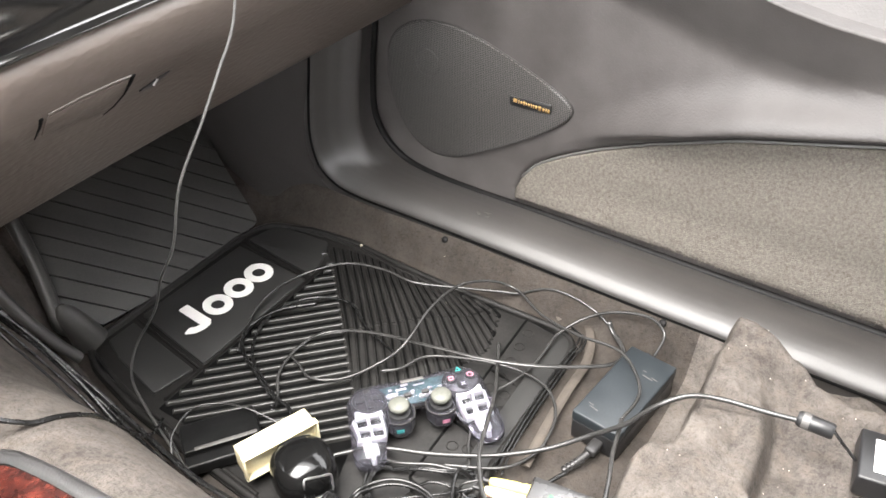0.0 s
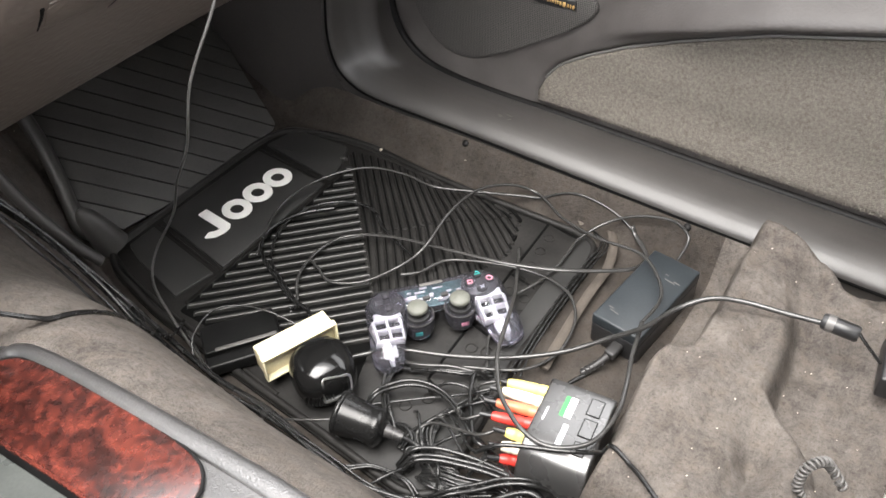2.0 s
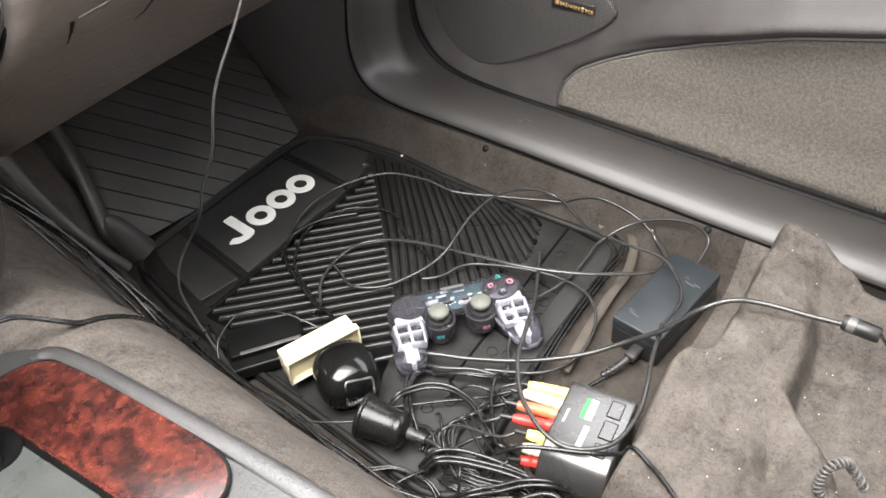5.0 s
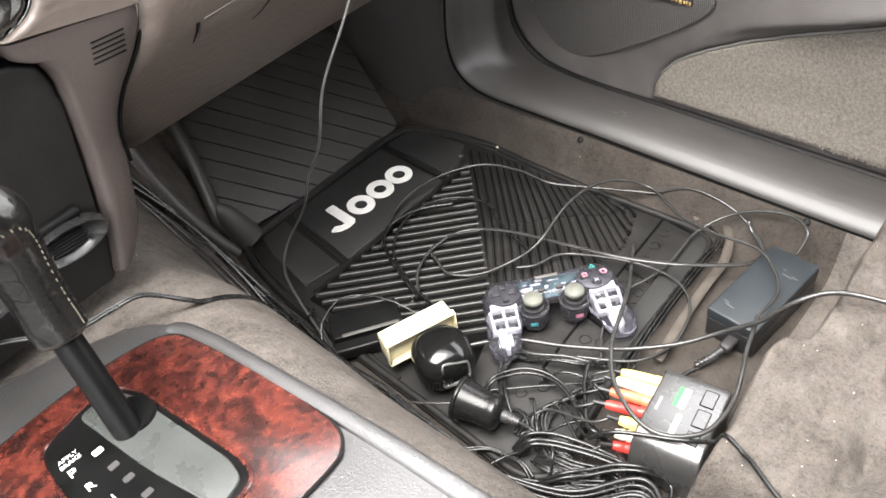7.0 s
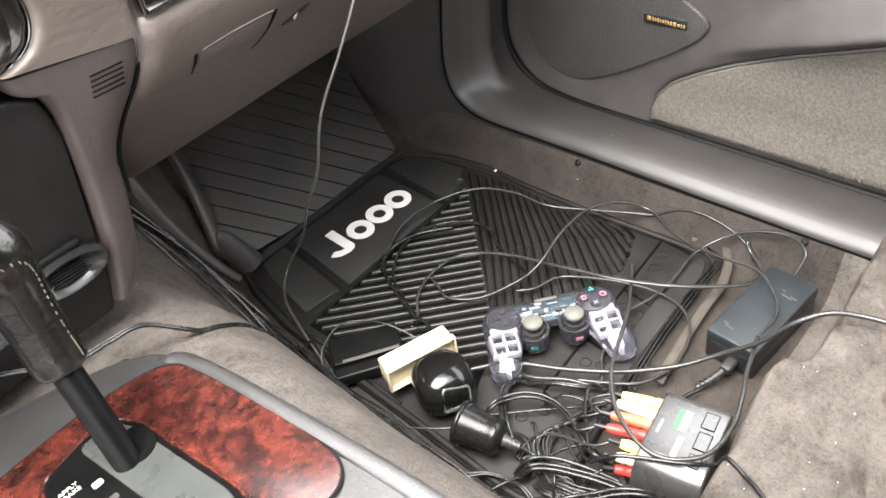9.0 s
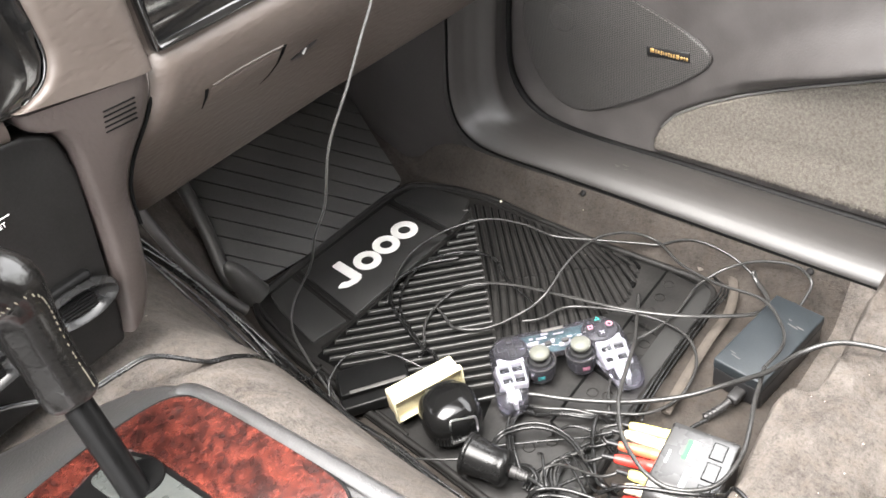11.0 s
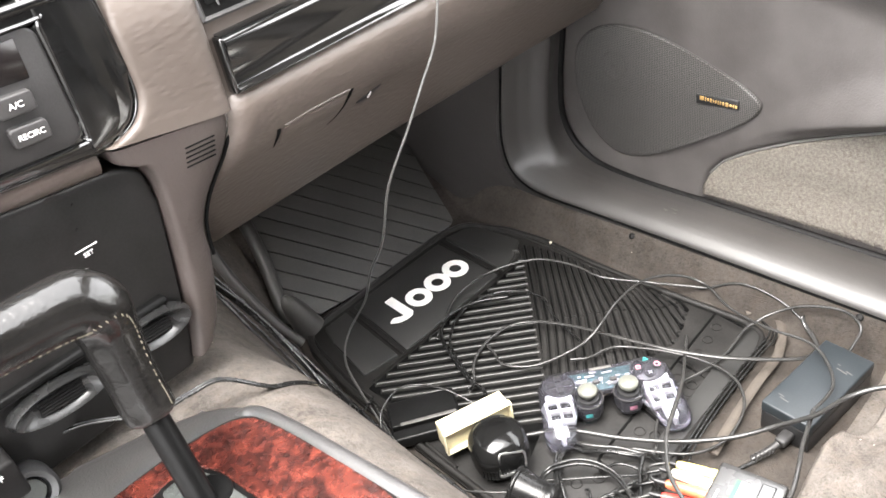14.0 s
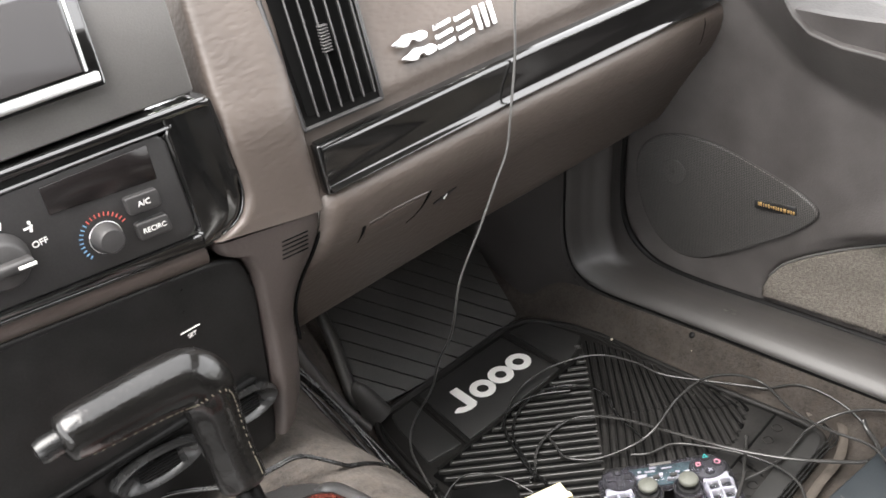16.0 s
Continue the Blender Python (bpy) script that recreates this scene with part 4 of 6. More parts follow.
control_part("bezel_rim", tube([(-0.4135, -0.0985, 0.598), (-0.4105, -0.0985, 0.56), (-0.4085, -0.0985, 0.53), (-0.4095, -0.0985, 0.511), (-0.4185, -0.0985, 0.4955), (-0.436, -0.0985, 0.4875), (-0.452, -0.0985, 0.4865), (-0.6, -0.0985, 0.5015), (-0.74, -0.0985, 0.516)], 0.0019, 5, 8), GLOSS, "thin bright rim", bezel)
ctl = [(-0.74, 0.523), (-0.468, 0.5005), (-0.459, 0.5035), (-0.4565, 0.512), (-0.4575, 0.582), (-0.463, 0.588), (-0.74, 0.592)]
panel = control_part("control_panel", plate(ctl, -0.1023, 0.02, 0.005, 0.002, 2), PANEL, "charcoal climate control panel")
control_part("panel_edge", tube([(-0.74, -0.1025, 0.521), (-0.6, -0.1025, 0.5095), (-0.468, -0.1025, 0.4985), (-0.458, -0.1025, 0.502), (-0.4548, -0.1025, 0.512), (-0.4558, -0.1025, 0.583), (-0.462, -0.1025, 0.5895), (-0.6, -0.1025, 0.592), (-0.74, -0.1025, 0.594)], 0.0016, 4, 6), GLOSS, "bevelled panel edge", panel)
control_part("display", plate([(-0.5555, 0.5635), (-0.474, 0.5565), (-0.473, 0.584), (-0.555, 0.5845)], -0.1033, 0.004, 0.001, 0.0005, 1), SCREEN, "dark blank display", panel)
for x, z, w, h, s, txt in ((-0.4915, 0.5455, 0.026, 0.0145, 0.0062, "A/C"), (-0.4905, 0.5235, 0.026, 0.0145, 0.0056, "RECIRC")):
    btn = control_part("button", plate([(x - w / 2, z - h / 2 + 0.001), (x + w / 2, z - h / 2 - 0.001), (x + w / 2, z + h / 2 - 0.001), (x - w / 2, z + h / 2 + 0.001)], -0.1083, 0.008, 0.003, 0.0015, 3), CHARCOAL, "rubbery push button", panel)
    words(txt, s, WHITE, btn, KI @ CTL @ face_at(x, -0.1086, z) @ Matrix.Rotation(radians(-4), 4, "Z"))


def dial(x, z, r, name, label):
    return control_part(name, lathe([(0.0, 0.0), (r * 1.15, 0.0), (r * 1.12, 0.004), (r, 0.006), (r * 0.94, 0.013), (r * 0.8, 0.0155), (0.0, 0.016)], 32, face_at(x, -0.1013, z)), CHARCOAL, label, panel)


small = dial(-0.5255, 0.5310, 0.0108, "temperature_dial", "round temperature dial")
control_part("dial_rim", tube([(-0.5255 + 0.0120 * math.cos(a), -0.1040, 0.5310 + 0.0120 * math.sin(a)) for a in span(0, 5.9, 16)], 0.0007, 2, 6, True), SILVER, "", small)
for k, a in enumerate(span(radians(215), radians(20), 19)):
    tick = box(0.0030, 0.0004, 0.0009, (0.0178, 0, 0), 0, m=Matrix.Translation((-0.5255, -0.1027, 0.5310)) @ Matrix.Rotation(-a, 4, "Y"))
    control_part("tick", tick, BLUE_INK if k < 9 else RED_INK, "", small)
big = dial(-0.598, 0.5465, 0.0185, "mode_dial", "large mode dial with a grip bar")
control_part("grip_bar", box(0.036, 0.012, 0.008, (0, 0, 0), 0.003, 3, m=Matrix.Translation((-0.598, -0.1198, 0.5465)) @ Matrix.Rotation(radians(4), 4, "Y")), CHARCOAL, "", big)
control_part("pointer", box(0.012, 0.0006, 0.0022, (0, 0, 0), 0, m=Matrix.Translation((-0.586, -0.1262, 0.5455)) @ Matrix.Rotation(radians(4), 4, "Y")), WHITE, "white pointer line", big)
words("OFF", 0.0066, WHITE, panel, KI @ CTL @ face_at(-0.5685, -0.1026, 0.5475))
for x, z in ((-0.570, 0.561), (-0.588, 0.571)):
    ic = box(0.0022, 0.0004, 0.0022, (x, -0.1027, z + 0.0035), 0.0007, 2)
    box(0.002, 0.0004, 0.0055, (0, 0, 0), 0, m=Matrix.Translation((x, -0.1027, z - 0.001)) @ Matrix.Rotation(radians(20), 4, "Y"), bm=ic)
    box(0.006, 0.0004, 0.0016, (x - 0.002, -0.1027, z), 0, bm=ic)
    control_part("icon", ic, WHITE, "white air-flow icon", panel)
control_part("upper_panel", lean(plate([(-0.74, 0.609), (-0.418, 0.6045), (-0.419, 0.74), (-0.74, 0.74)], -0.090, 0.02, 0.003, 0.002, 2), 0.605, 0.36), GREY_PANEL, "grey plastic panel round the radio")
radio = thing("car_radio", "black touchscreen radio with a silver lower edge in the centre stack", "car radio", (-0.6, -0.095, 0.68))
RI = Matrix.Translation((0.6, 0.095, -0.68))


def radio_part(name, bm, material, label="", parent=None, **kw):
    lean(bm, 0.605, 0.36)
    bmesh.ops.transform(bm, matrix=RI, verts=bm.verts)
    return part(name, bm, material, parent or radio, label, **kw)


radio_part("radio_case", plate([(-0.74, 0.644), (-0.488, 0.6415), (-0.489, 0.73), (-0.74, 0.73)], -0.099, 0.012, 0.004, 0.002, 2), GLOSS, "glossy black radio surround")
radio_part("touch_screen", plate([(-0.73, 0.659), (-0.5025, 0.6575), (-0.5035, 0.725), (-0.73, 0.725)], -0.1005, 0.004, 0.001, 0.0005, 1), SCREEN, "dark blank screen")
radio_part("silver_edge", box(0.245, 0.006, 0.009, (-0.6145, -0.1, 0.6505), 0.002, 3), SILVER, "worn silver lower edge")
radio_part("silver_edge", box(0.0022, 0.003, 0.07, (-0.5, -0.1005, 0.692), 0.0008, 2), SILVER, "")
roll = control_part("lower_roll", sheet(lambda x, i: (x, -0.092 - 0.010 * math.sin(math.pi * i / 8) + 0.0014 * i, 0.4745 + 0.0125 * math.cos(math.pi * i / 8) + (-0.452 - x) * 0.115), span(-0.74, -0.4535, 20), range(9), 0.003), ROLL, "rolled taupe strip below the controls")
sl_in = [(-0.4525, 0.4895), (-0.448, 0.475), (-0.4345, 0.468), (-0.4275, 0.452), (-0.4285, 0.42), (-0.437, 0.352), (-0.447, 0.305), (-0.4535, 0.282)]
sl_out = [(-0.3465, 0.4733), (-0.3495, 0.458), (-0.3635, 0.4375), (-0.3865, 0.413), (-0.399, 0.390), (-0.403, 0.36), (-0.414, 0.315), (-0.427, 0.290)]
sur = stack_part("lower_surround", ribbon(sl_in, sl_out, -0.105, 0.008, 0.027, 0.016), TAUPE_SHADED, "taupe lower surround of the storage pocket, its shade in the colour")
stack_part("edge_gap", tube([(x + 0.0022, -0.0935, z) for x, z in sl_out[:6]], 0.0017, 5, 8), GROOVE, "dark gap beside the glovebox", sur)
for k in range(5):
    sl_m = Matrix.Translation((-0.3865 + k * 0.0010, -0.1050, 0.4485 + k * 0.0038)) @ Matrix.Rotation(radians(4), 4, "Y")
    stack_part("slit", box(0.027, 0.0014, 0.0012, (0, 0, 0), 0.0003, 1, m=sl_m), GROOVE, "", sur)
pocket = stack_part("pocket_panel", plate([(-0.74, 0.504), (-0.50, 0.4765), (-0.446, 0.4705), (-0.431, 0.461), (-0.428, 0.44), (-0.4335, 0.40), (-0.449, 0.30), (-0.453, 0.272), (-0.74, 0.262)], -0.094, 0.03, 0.006, 0.004, 3), POCKET, "black lower storage panel")
stack_part("outlet_label", box(0.018, 0.0006, 0.0008, (-0.4935, -0.0945, 0.4268), 0), WHITE, "thin white line of the label", pocket)
words("SET", 0.0052, WHITE, pocket, KI @ face_at(-0.4935, -0.0946, 0.4215))
for x, z, w in ((-0.476, 0.336, 0.068), (-0.562, 0.331, 0.085)):
    sc_m = Matrix.Translation((x, -0.098, z)) @ Matrix.Rotation(radians(3), 4, "Y")
    tray = stack_part("tray_pull", lathe([(0.0, 0.0), (0.5, 0.0), (0.5, 0.006), (0.46, 0.012), (0.38, 0.010), (0.3, 0.005), (0.0, 0.004)], 28, sc_m @ FRONT @ Matrix.Diagonal((w, 0.030, 1, 1))), CABLE, "glossy black tray pull with a scooped edge", pocket)
    for k in range(5):
        stack_part("grip_rib", box(w * 0.42, 0.003, 0.0012, (0, -0.006, -0.006 + k * 0.0028), 0.0004, 1, m=sc_m), BLACK_MATT, "", tray)
stack_part("tray_lip", box(0.24, 0.016, 0.008, (-0.575, -0.094, 0.352), 0.004, 3), DEEP, "rounded lip above the trays", pocket)
sw = stack_part("switch_box", box(0.07, 0.05, 0.036, (-0.650, -0.115, 0.318), 0.004, 3), BLACK_MATT, "small black switch housing", pocket)
words("OFF", 0.0065, WHITE, sw, KI @ face_at(-0.632, -0.1405, 0.327))
sock = stack_part("power_socket", lathe([(0.0, 0), (0.021, 0), (0.021, 0.022), (0.018, 0.026), (0.0135, 0.024), (0.012, 0.016), (0.0, 0.016)], 28, face_at(-0.616, -0.100, 0.276) @ Matrix.Rotation(radians(-20), 4, "X")), BLACK, "round power socket", pocket)
stack_part("socket_cap", lathe([(0.0, 0), (0.0115, 0), (0.0105, 0.006), (0.0, 0.0075)], 20, face_at(-0.616, -0.114, 0.281) @ Matrix.Rotation(radians(-20), 4, "X")), SMOKE, "dull green-grey insert", sock)

# ---- centre console with shifter gate ----
TILT = math.atan(0.155)
CM = Matrix.Translation((-0.53, -0.29, 0.2983)) @ Matrix.Rotation(-TILT, 4, "X")
console = thing("center_console", "charcoal centre console with red burl wood veneer", "console", m=CM, kind="structure")


def cl(pts):
    """World plan points of the console top into its own plane."""
    return [(x + 0.53, (y + 0.29) / math.cos(TILT)) for x, y in pts]


body = [(-0.68, -0.60), (-0.462, -0.60), (-0.4545, -0.47), (-0.4515, -0.40), (-0.4515, -0.27), (-0.455, -0.205), (-0.466, -0.168), (-0.50, -0.140), (-0.60, -0.104), (-0.68, -0.100)]
b = slab(rounded(cl(body), 0.02, 6), 0.19, 0.006, 4, m=Matrix.Translation((0, 0, -0.190)))
for v in b.verts:
    if v.co.z < -0.1:
        v.co.x += 0.012
part("console_body", b, CONSOLE, console, "charcoal grained console body with soft rim")
rimline = [(x, y, 0.0005 if y < 0.08 else 0.0005 - 0.05 * (y - 0.08)) for x, y in cl([(-0.465, -0.60), (-0.4590, -0.47), (-0.4568, -0.40), (-0.4568, -0.27), (-0.4595, -0.215), (-0.464, -0.196), (-0.474, -0.184)])]
part("console_rim", tube(rimline, lambda t: 0.0062 * ease(1.0, 0.85, t) + 0.0004, 8, 10, flat=0.7), CONSOLE, console, "black grained rim")
wood_out = [(-0.645, -0.185), (-0.60, -0.181), (-0.535, -0.180), (-0.488, -0.189), (-0.470, -0.203), (-0.4650, -0.223), (-0.4625, -0.28), (-0.4625, -0.345), (-0.4645, -0.378), (-0.474, -0.396), (-0.492, -0.402), (-0.55, -0.402), (-0.645, -0.402)]
wout = [(p.x, p.y) for p in smooth_ring([(x, y, 0) for x, y in cl(wood_out)], 5)]
part("wood_veneer", slab(wout, 0.0035, 0.0015, 3, m=Matrix.Translation((0, 0, -0.0005))), WOOD, console, "glossy red and black burl wood veneer")
part("wood_edge", tube([(x, y, 0.0018) for x, y in wout], 0.0013, 1, 6, True), BLACK_MATT, console, "thin dark edge of the veneer")
gate_out = cl([(-0.592, -0.232), (-0.585, -0.216), (-0.545, -0.206), (-0.524, -0.212), (-0.5165, -0.235), (-0.514, -0.345), (-0.518, -0.366), (-0.535, -0.372), (-0.60, -0.375), (-0.604, -0.34)])
gate = part("gate_plate", slab(rounded(gate_out, 0.008), 0.003, 0.001, 2, m=Matrix.Translation((0, 0, 0.0012))), DEEP, console, "black selector plate with white letters")
part("gate_edge", tube([(x, y, 0.0038) for x, y in [(p.x, p.y) for p in rounded(gate_out, 0.008)]], 0.0016, 1, 6, True), WOOD, gate, "rounded veneer edge")
slide = cl([(-0.556, -0.216), (-0.530, -0.214), (-0.5225, -0.235), (-0.5195, -0.345), (-0.524, -0.362), (-0.545, -0.368), (-0.553, -0.30)])
part("gate_slide", slab(rounded(slide, 0.006), 0.003, 0.001, 2, m=Matrix.Translation((0, 0, 0.0035))), SMOKE, gate, "smoky grey sliding cover")
part("lever_slot", lathe([(0.0, 0), (0.0145, 0), (0.0145, 0.0008), (0.0, 0.0008)], 24, Matrix.Translation((*cl([(-0.5335, -0.2515)])[0], 0.0068)) @ Matrix.Diagonal((1.0, 1.2, 1, 1))), DEEP, gate, "dark slot round the lever")
part("slot_collar", lathe([(0.0143, 0), (0.0160, 0), (0.0156, 0.0016), (0.0143, 0.0010)], 24, Matrix.Translation((*cl([(-0.5335, -0.2515)])[0], 0.0062)) @ Matrix.Diagonal((1.0, 1.2, 1, 1))), DEEP, gate, "dark collar round the slot")
for txt, p, size in (("APPLY", (-0.5785, -0.2405), 0.0050), ("BRAKE", (-0.5793, -0.2462), 0.0050), ("P", (-0.5830, -0.2565), 0.0115), ("R", (-0.5815, -0.2775), 0.0105), ("N", (-0.5800, -0.300), 0.0105), ("D", (-0.579, -0.323), 0.0105)):
    words(txt, size, WHITE, gate, Matrix.Translation((*cl([p])[0], 0.0045)) @ Matrix.Rotation(radians(-3), 4, "Z"))
for k, p in enumerate(((-0.5638, -0.2553), (-0.5640, -0.2765), (-0.5635, -0.2945), (-0.563, -0.316))):
    part("indicator", slab(rounded([(a + 0, b2) for a, b2 in cl([(p[0] - 0.0036, p[1] - 0.0028), (p[0] + 0.0036, p[1] - 0.0028), (p[0] + 0.0036, p[1] + 0.0028), (p[0] - 0.0036, p[1] + 0.0028)])], 0.0016), 0.0004, m=Matrix.Translation((0, 0, 0.0042))), WHITE if k == 0 else CHARCOAL, gate, "white position mark" if k == 0 else "")

# ---- gear lever ----
lever = thing("gear_lever", "black leather T-handle gear lever with pale stitching", "gear lever", (-0.537, -0.246, 0.295))
LI = Vector((0.537, 0.246, -0.295))


def lever_part(name, bm, material, label="", parent=None):
    bmesh.ops.translate(bm, vec=LI, verts=bm.verts)
    return part(name, bm, material, parent or lever, label)


lever_part("rod", tube([(-0.543, -0.263, 0.292), (-0.5395, -0.240, 0.33), (-0.536, -0.214, 0.375)], 0.0098, 5, 16), DEEP, "matt black rod")
BEND = [(-0.536, -0.2185, 0.360), (-0.5358, -0.2150, 0.372), (-0.5355, -0.212, 0.382), (-0.534, -0.205, 0.410), (-0.5325, -0.2005, 0.430), (-0.5335, -0.1985, 0.4445), (-0.542, -0.198, 0.4545), (-0.556, -0.1985, 0.4580), (-0.58, -0.1995, 0.4605), (-0.615, -0.2015, 0.4635), (-0.632, -0.202, 0.4645)]


def bend_radius(t):
    return interp(t, (0, 0.03, 0.10, 0.25, 0.38, 0.5, 0.6, 0.9, 0.97, 1), (0.0140, 0.0178, 0.0182, 0.0180, 0.0200, 0.0235, 0.0230, 0.0190, 0.0165, 0.0105))


handle = lever_part("handle", tube(BEND, bend_radius, 8, 22), LEATHER, "worn glossy leather handle bent into the neck")
lever_part("release_button", lathe([(0.0, -0.004), (0.009, -0.004), (0.009, 0.008), (0.0075, 0.012), (0.0, 0.013)], 18, Matrix.Translation((-0.634, -0.202, 0.465)) @ Matrix.Rotation(radians(-92), 4, "Y")), CABLE, "glossy black release button", handle)
bend = smooth_ring(BEND, 10, False)
for k in range(46):
    i = 6 + int(k * (len(bend) - 16) / 45)
    d = (bend[i + 1] - bend[i - 1]).normalized()
    out = Vector((0.55, -0.8, -0.25)).lerp(Vector((0.0, -0.72, -0.55)), ease(0.35, 0.6, i / len(bend)))
    out = (out - d * out.dot(d)).normalized()
    m = d.to_track_quat("X", "Z").to_matrix().to_4x4()
    m.translation = bend[i] + out * (bend_radius(i / (len(bend) - 1)) + 0.0002)
    lever_part("stitch", box(0.0021, 0.0007, 0.0007, (0, 0, 0), 0, m=m), THREAD, "", handle)

# ---- toe pad on the sloping toe board ----
TP = Matrix.Translation((0, 0.155, 0.002)) @ Matrix.Rotation(math.atan(0.72), 4, "X")
TC = 1 / math.cos(math.atan(0.72))
toe = thing("toe_mat", "dusty dark grey rubber toe mat with raised rim and diagonal grooves", "floor mat", m=TP)
pad_out = [(x, (y - 0.155) * TC) for x, y in ((-0.196, 0.345), (-0.172, 0.335), (-0.188, 0.262), (-0.219, 0.192), (-0.205, 0.160), (-0.10, 0.150), (0.092, 0.150), (0.112, 0.22), (0.14, 0.30), (0.15, 0.36), (-0.05, 0.40))][1:]
# shade in the grooves is put in as a near-black base
part("backing", slab(rounded(pad_out, 0.012), 0.004, 0, m=Matrix.Translation((0, 0, 0))), GROOVE, toe, "black base that paints the shade in the grooves")
gd = Vector((1, -1.28, 0)).normalized()
gn = Vector((gd.y, -gd.x, 0)) * -1
for k in range(21):
    lo, hi = -0.220 + k * 0.0262, -0.220 + (k + 1) * 0.0262 - 0.0022
    sb = slab(rounded(pad_out, 0.012), 0.0065, 0)
    for off, sgn in ((lo, -1), (hi, 1)):
        bmesh.ops.bisect_plane(sb, geom=sb.verts[:] + sb.edges[:] + sb.faces[:], plane_co=gn * off, plane_no=gn * sgn, clear_outer=True)
        bmesh.ops.holes_fill(sb, edges=[e for e in sb.edges if e.is_boundary])
    if len(sb.faces) < 4:
        sb.free()
        continue
    part("rubber_strip", sb, PAD, toe, smooth=False)
rimp = [(x, (y - 0.155) * TC, 0.006) for x, y in ((-0.170, 0.345), (-0.176, 0.30), (-0.192, 0.25), (-0.214, 0.20), (-0.220, 0.18), (-0.205, 0.166))]
part("raised_rim", tube(rimp, 0.010, 6, 10, flat=1.3), PAD, toe, "upstanding rubber rim")
# rounded corner post of the mat and a scuffed vertical moulding by the tunnel
part("corner_knob", lathe([(0.0, 0), (0.026, 0), (0.0235, 0.010), (0.0195, 0.024), (0.0145, 0.035), (0.007, 0.041), (0.0, 0.042)], 20, TP.inverted() @ Matrix.Translation((-0.204, 0.152, 0.0)) @ Matrix.Rotation(radians(-14), 4, "Y") @ Matrix.Rotation(radians(-16), 4, "X") @ Matrix.Diagonal((0.82, 0.86, 1.55, 1))), PAD, toe, "rounded rubber corner")
trimt = tube([(-0.246, 0.110, 0.028), (-0.262, 0.125, 0.062), (-0.276, 0.145, 0.105), (-0.286, 0.165, 0.15), (-0.292, 0.185, 0.20), (-0.294, 0.2, 0.25)], 0.008, 6, 10, flat=0.8)
tagged(part("tunnel_moulding", trimt, SILL), "scuffed grey plastic moulding along the tunnel carpet", "moulding", kind="structure")
ud = box(0.10, 0.05, 0.03, (-0.05, 0.30, 0.165), 0.008, 3, m=Matrix())
tagged(part("under_dash_bracket", ud, GROOVE), "dark bracket hanging below the glovebox", "bracket")

# ---- rubber floor mat ----
mat = thing("floor_mat", "black ribbed rubber floor mat with white emblem shapes", "floor mat", (-0.07, -0.12, -0.006))
MI = Matrix.Translation((0.07, 0.12, 0.006))


def mat_part(name, bm, material, label="", parent=None, **kw):
    bmesh.ops.transform(bm, matrix=MI, verts=bm.verts)
    return part(name, bm, material, parent or mat, label, **kw)


mat_outline = [(-0.214, 0.152), (0.050, 0.153), (0.102, 0.134), (0.127, 0.066), (0.134, -0.003), (0.127, -0.08), (0.125, -0.16), (0.129, -0.325), (0.118, -0.358), (0.09, -0.366), (-0.10, -0.370), (-0.27, -0.392), (-0.288, -0.36), (-0.277, -0.234), (-0.270, -0.135), (-0.256, 0.02), (-0.236, 0.115)]


def inset(outline, d):
    """The outline moved inwards by d."""
    n = len(outline)
    out = []
    for i in range(n):
        p, q, r = Vector(outline[i - 1]), Vector(outline[i]), Vector(outline[(i + 1) % n])
        u, w = (q - p).normalized(), (r - q).normalized()
        k = Vector((u.y, -u.x)) + Vector((w.y, -w.x))
        out.append(tuple(q + k.normalized() * d / max(0.5, k.length / 2)))
    return out


mat_part("mat_base", slab(rounded(mat_outline, 0.014), 0.0045, 0.0015, 2, m=Matrix.Translation((0, 0, -0.006))), RUBBER, "thin black rubber sheet")
mat_part("mat_border", tube([(p.x, p.y, 0.0005) for p in rounded(inset(mat_outline, 0.005), 0.014, 3)], 0.0046, 1, 8, True), RUBBER, "raised rounded border")
mat_part("inner_border", tube([(p[0], p[1], -0.001) for p in ((-0.262, -0.18), (-0.250, -0.06), (-0.240, 0.03), (-0.221, 0.118), (-0.206, 0.1415), (-0.16, 0.1435), (0.046, 0.1425), (0.094, 0.125), (0.116, 0.064), (0.122, -0.002), (0.116, -0.08), (0.114, -0.15))], 0.0026, 5, 8), RUBBER, "inner raised line")
PANEL_Z = Matrix.Translation((0, 0, -0.0018))
emblem_panel = mat_part("emblem_panel", slab(rounded([(-0.159, 0.004), (0.028, 0.003), (0.036, 0.131), (-0.138, 0.134)], 0.003), 0.0040, 0.0012, 2, m=PANEL_Z), RUBBER_FLAT, "smooth black panel behind the emblem")
mat_part("side_panel", slab(rounded([(-0.224, 0.017), (-0.172, 0.007), (-0.154, 0.133), (-0.194, 0.133), (-0.206, 0.10)], 0.003), 0.0040, 0.0012, 2, m=PANEL_Z), RUBBER_FLAT, "smooth black corner panel")
mat_part("side_panel", slab(rounded([(0.040, 0.004), (0.072, 0.010), (0.109, 0.030), (0.103, 0.108), (0.090, 0.122), (0.053, 0.131)], 0.003), 0.0040, 0.0012, 2, m=PANEL_Z), RUBBER_FLAT, "smooth black corner panel")
for x0, x1 in ((-0.166, -0.147), (0.033, 0.044)):
    mat_part("panel_ridge", tube([(x0, 0.004, -0.0005), (x1, 0.133, -0.0005)], 0.0018, 2, 6), RUBBER)
# four white plain shapes in place of the maker's lettering: a bar with a foot and three rings
EMZ = Matrix.Translation((0, 0, 0.0023))


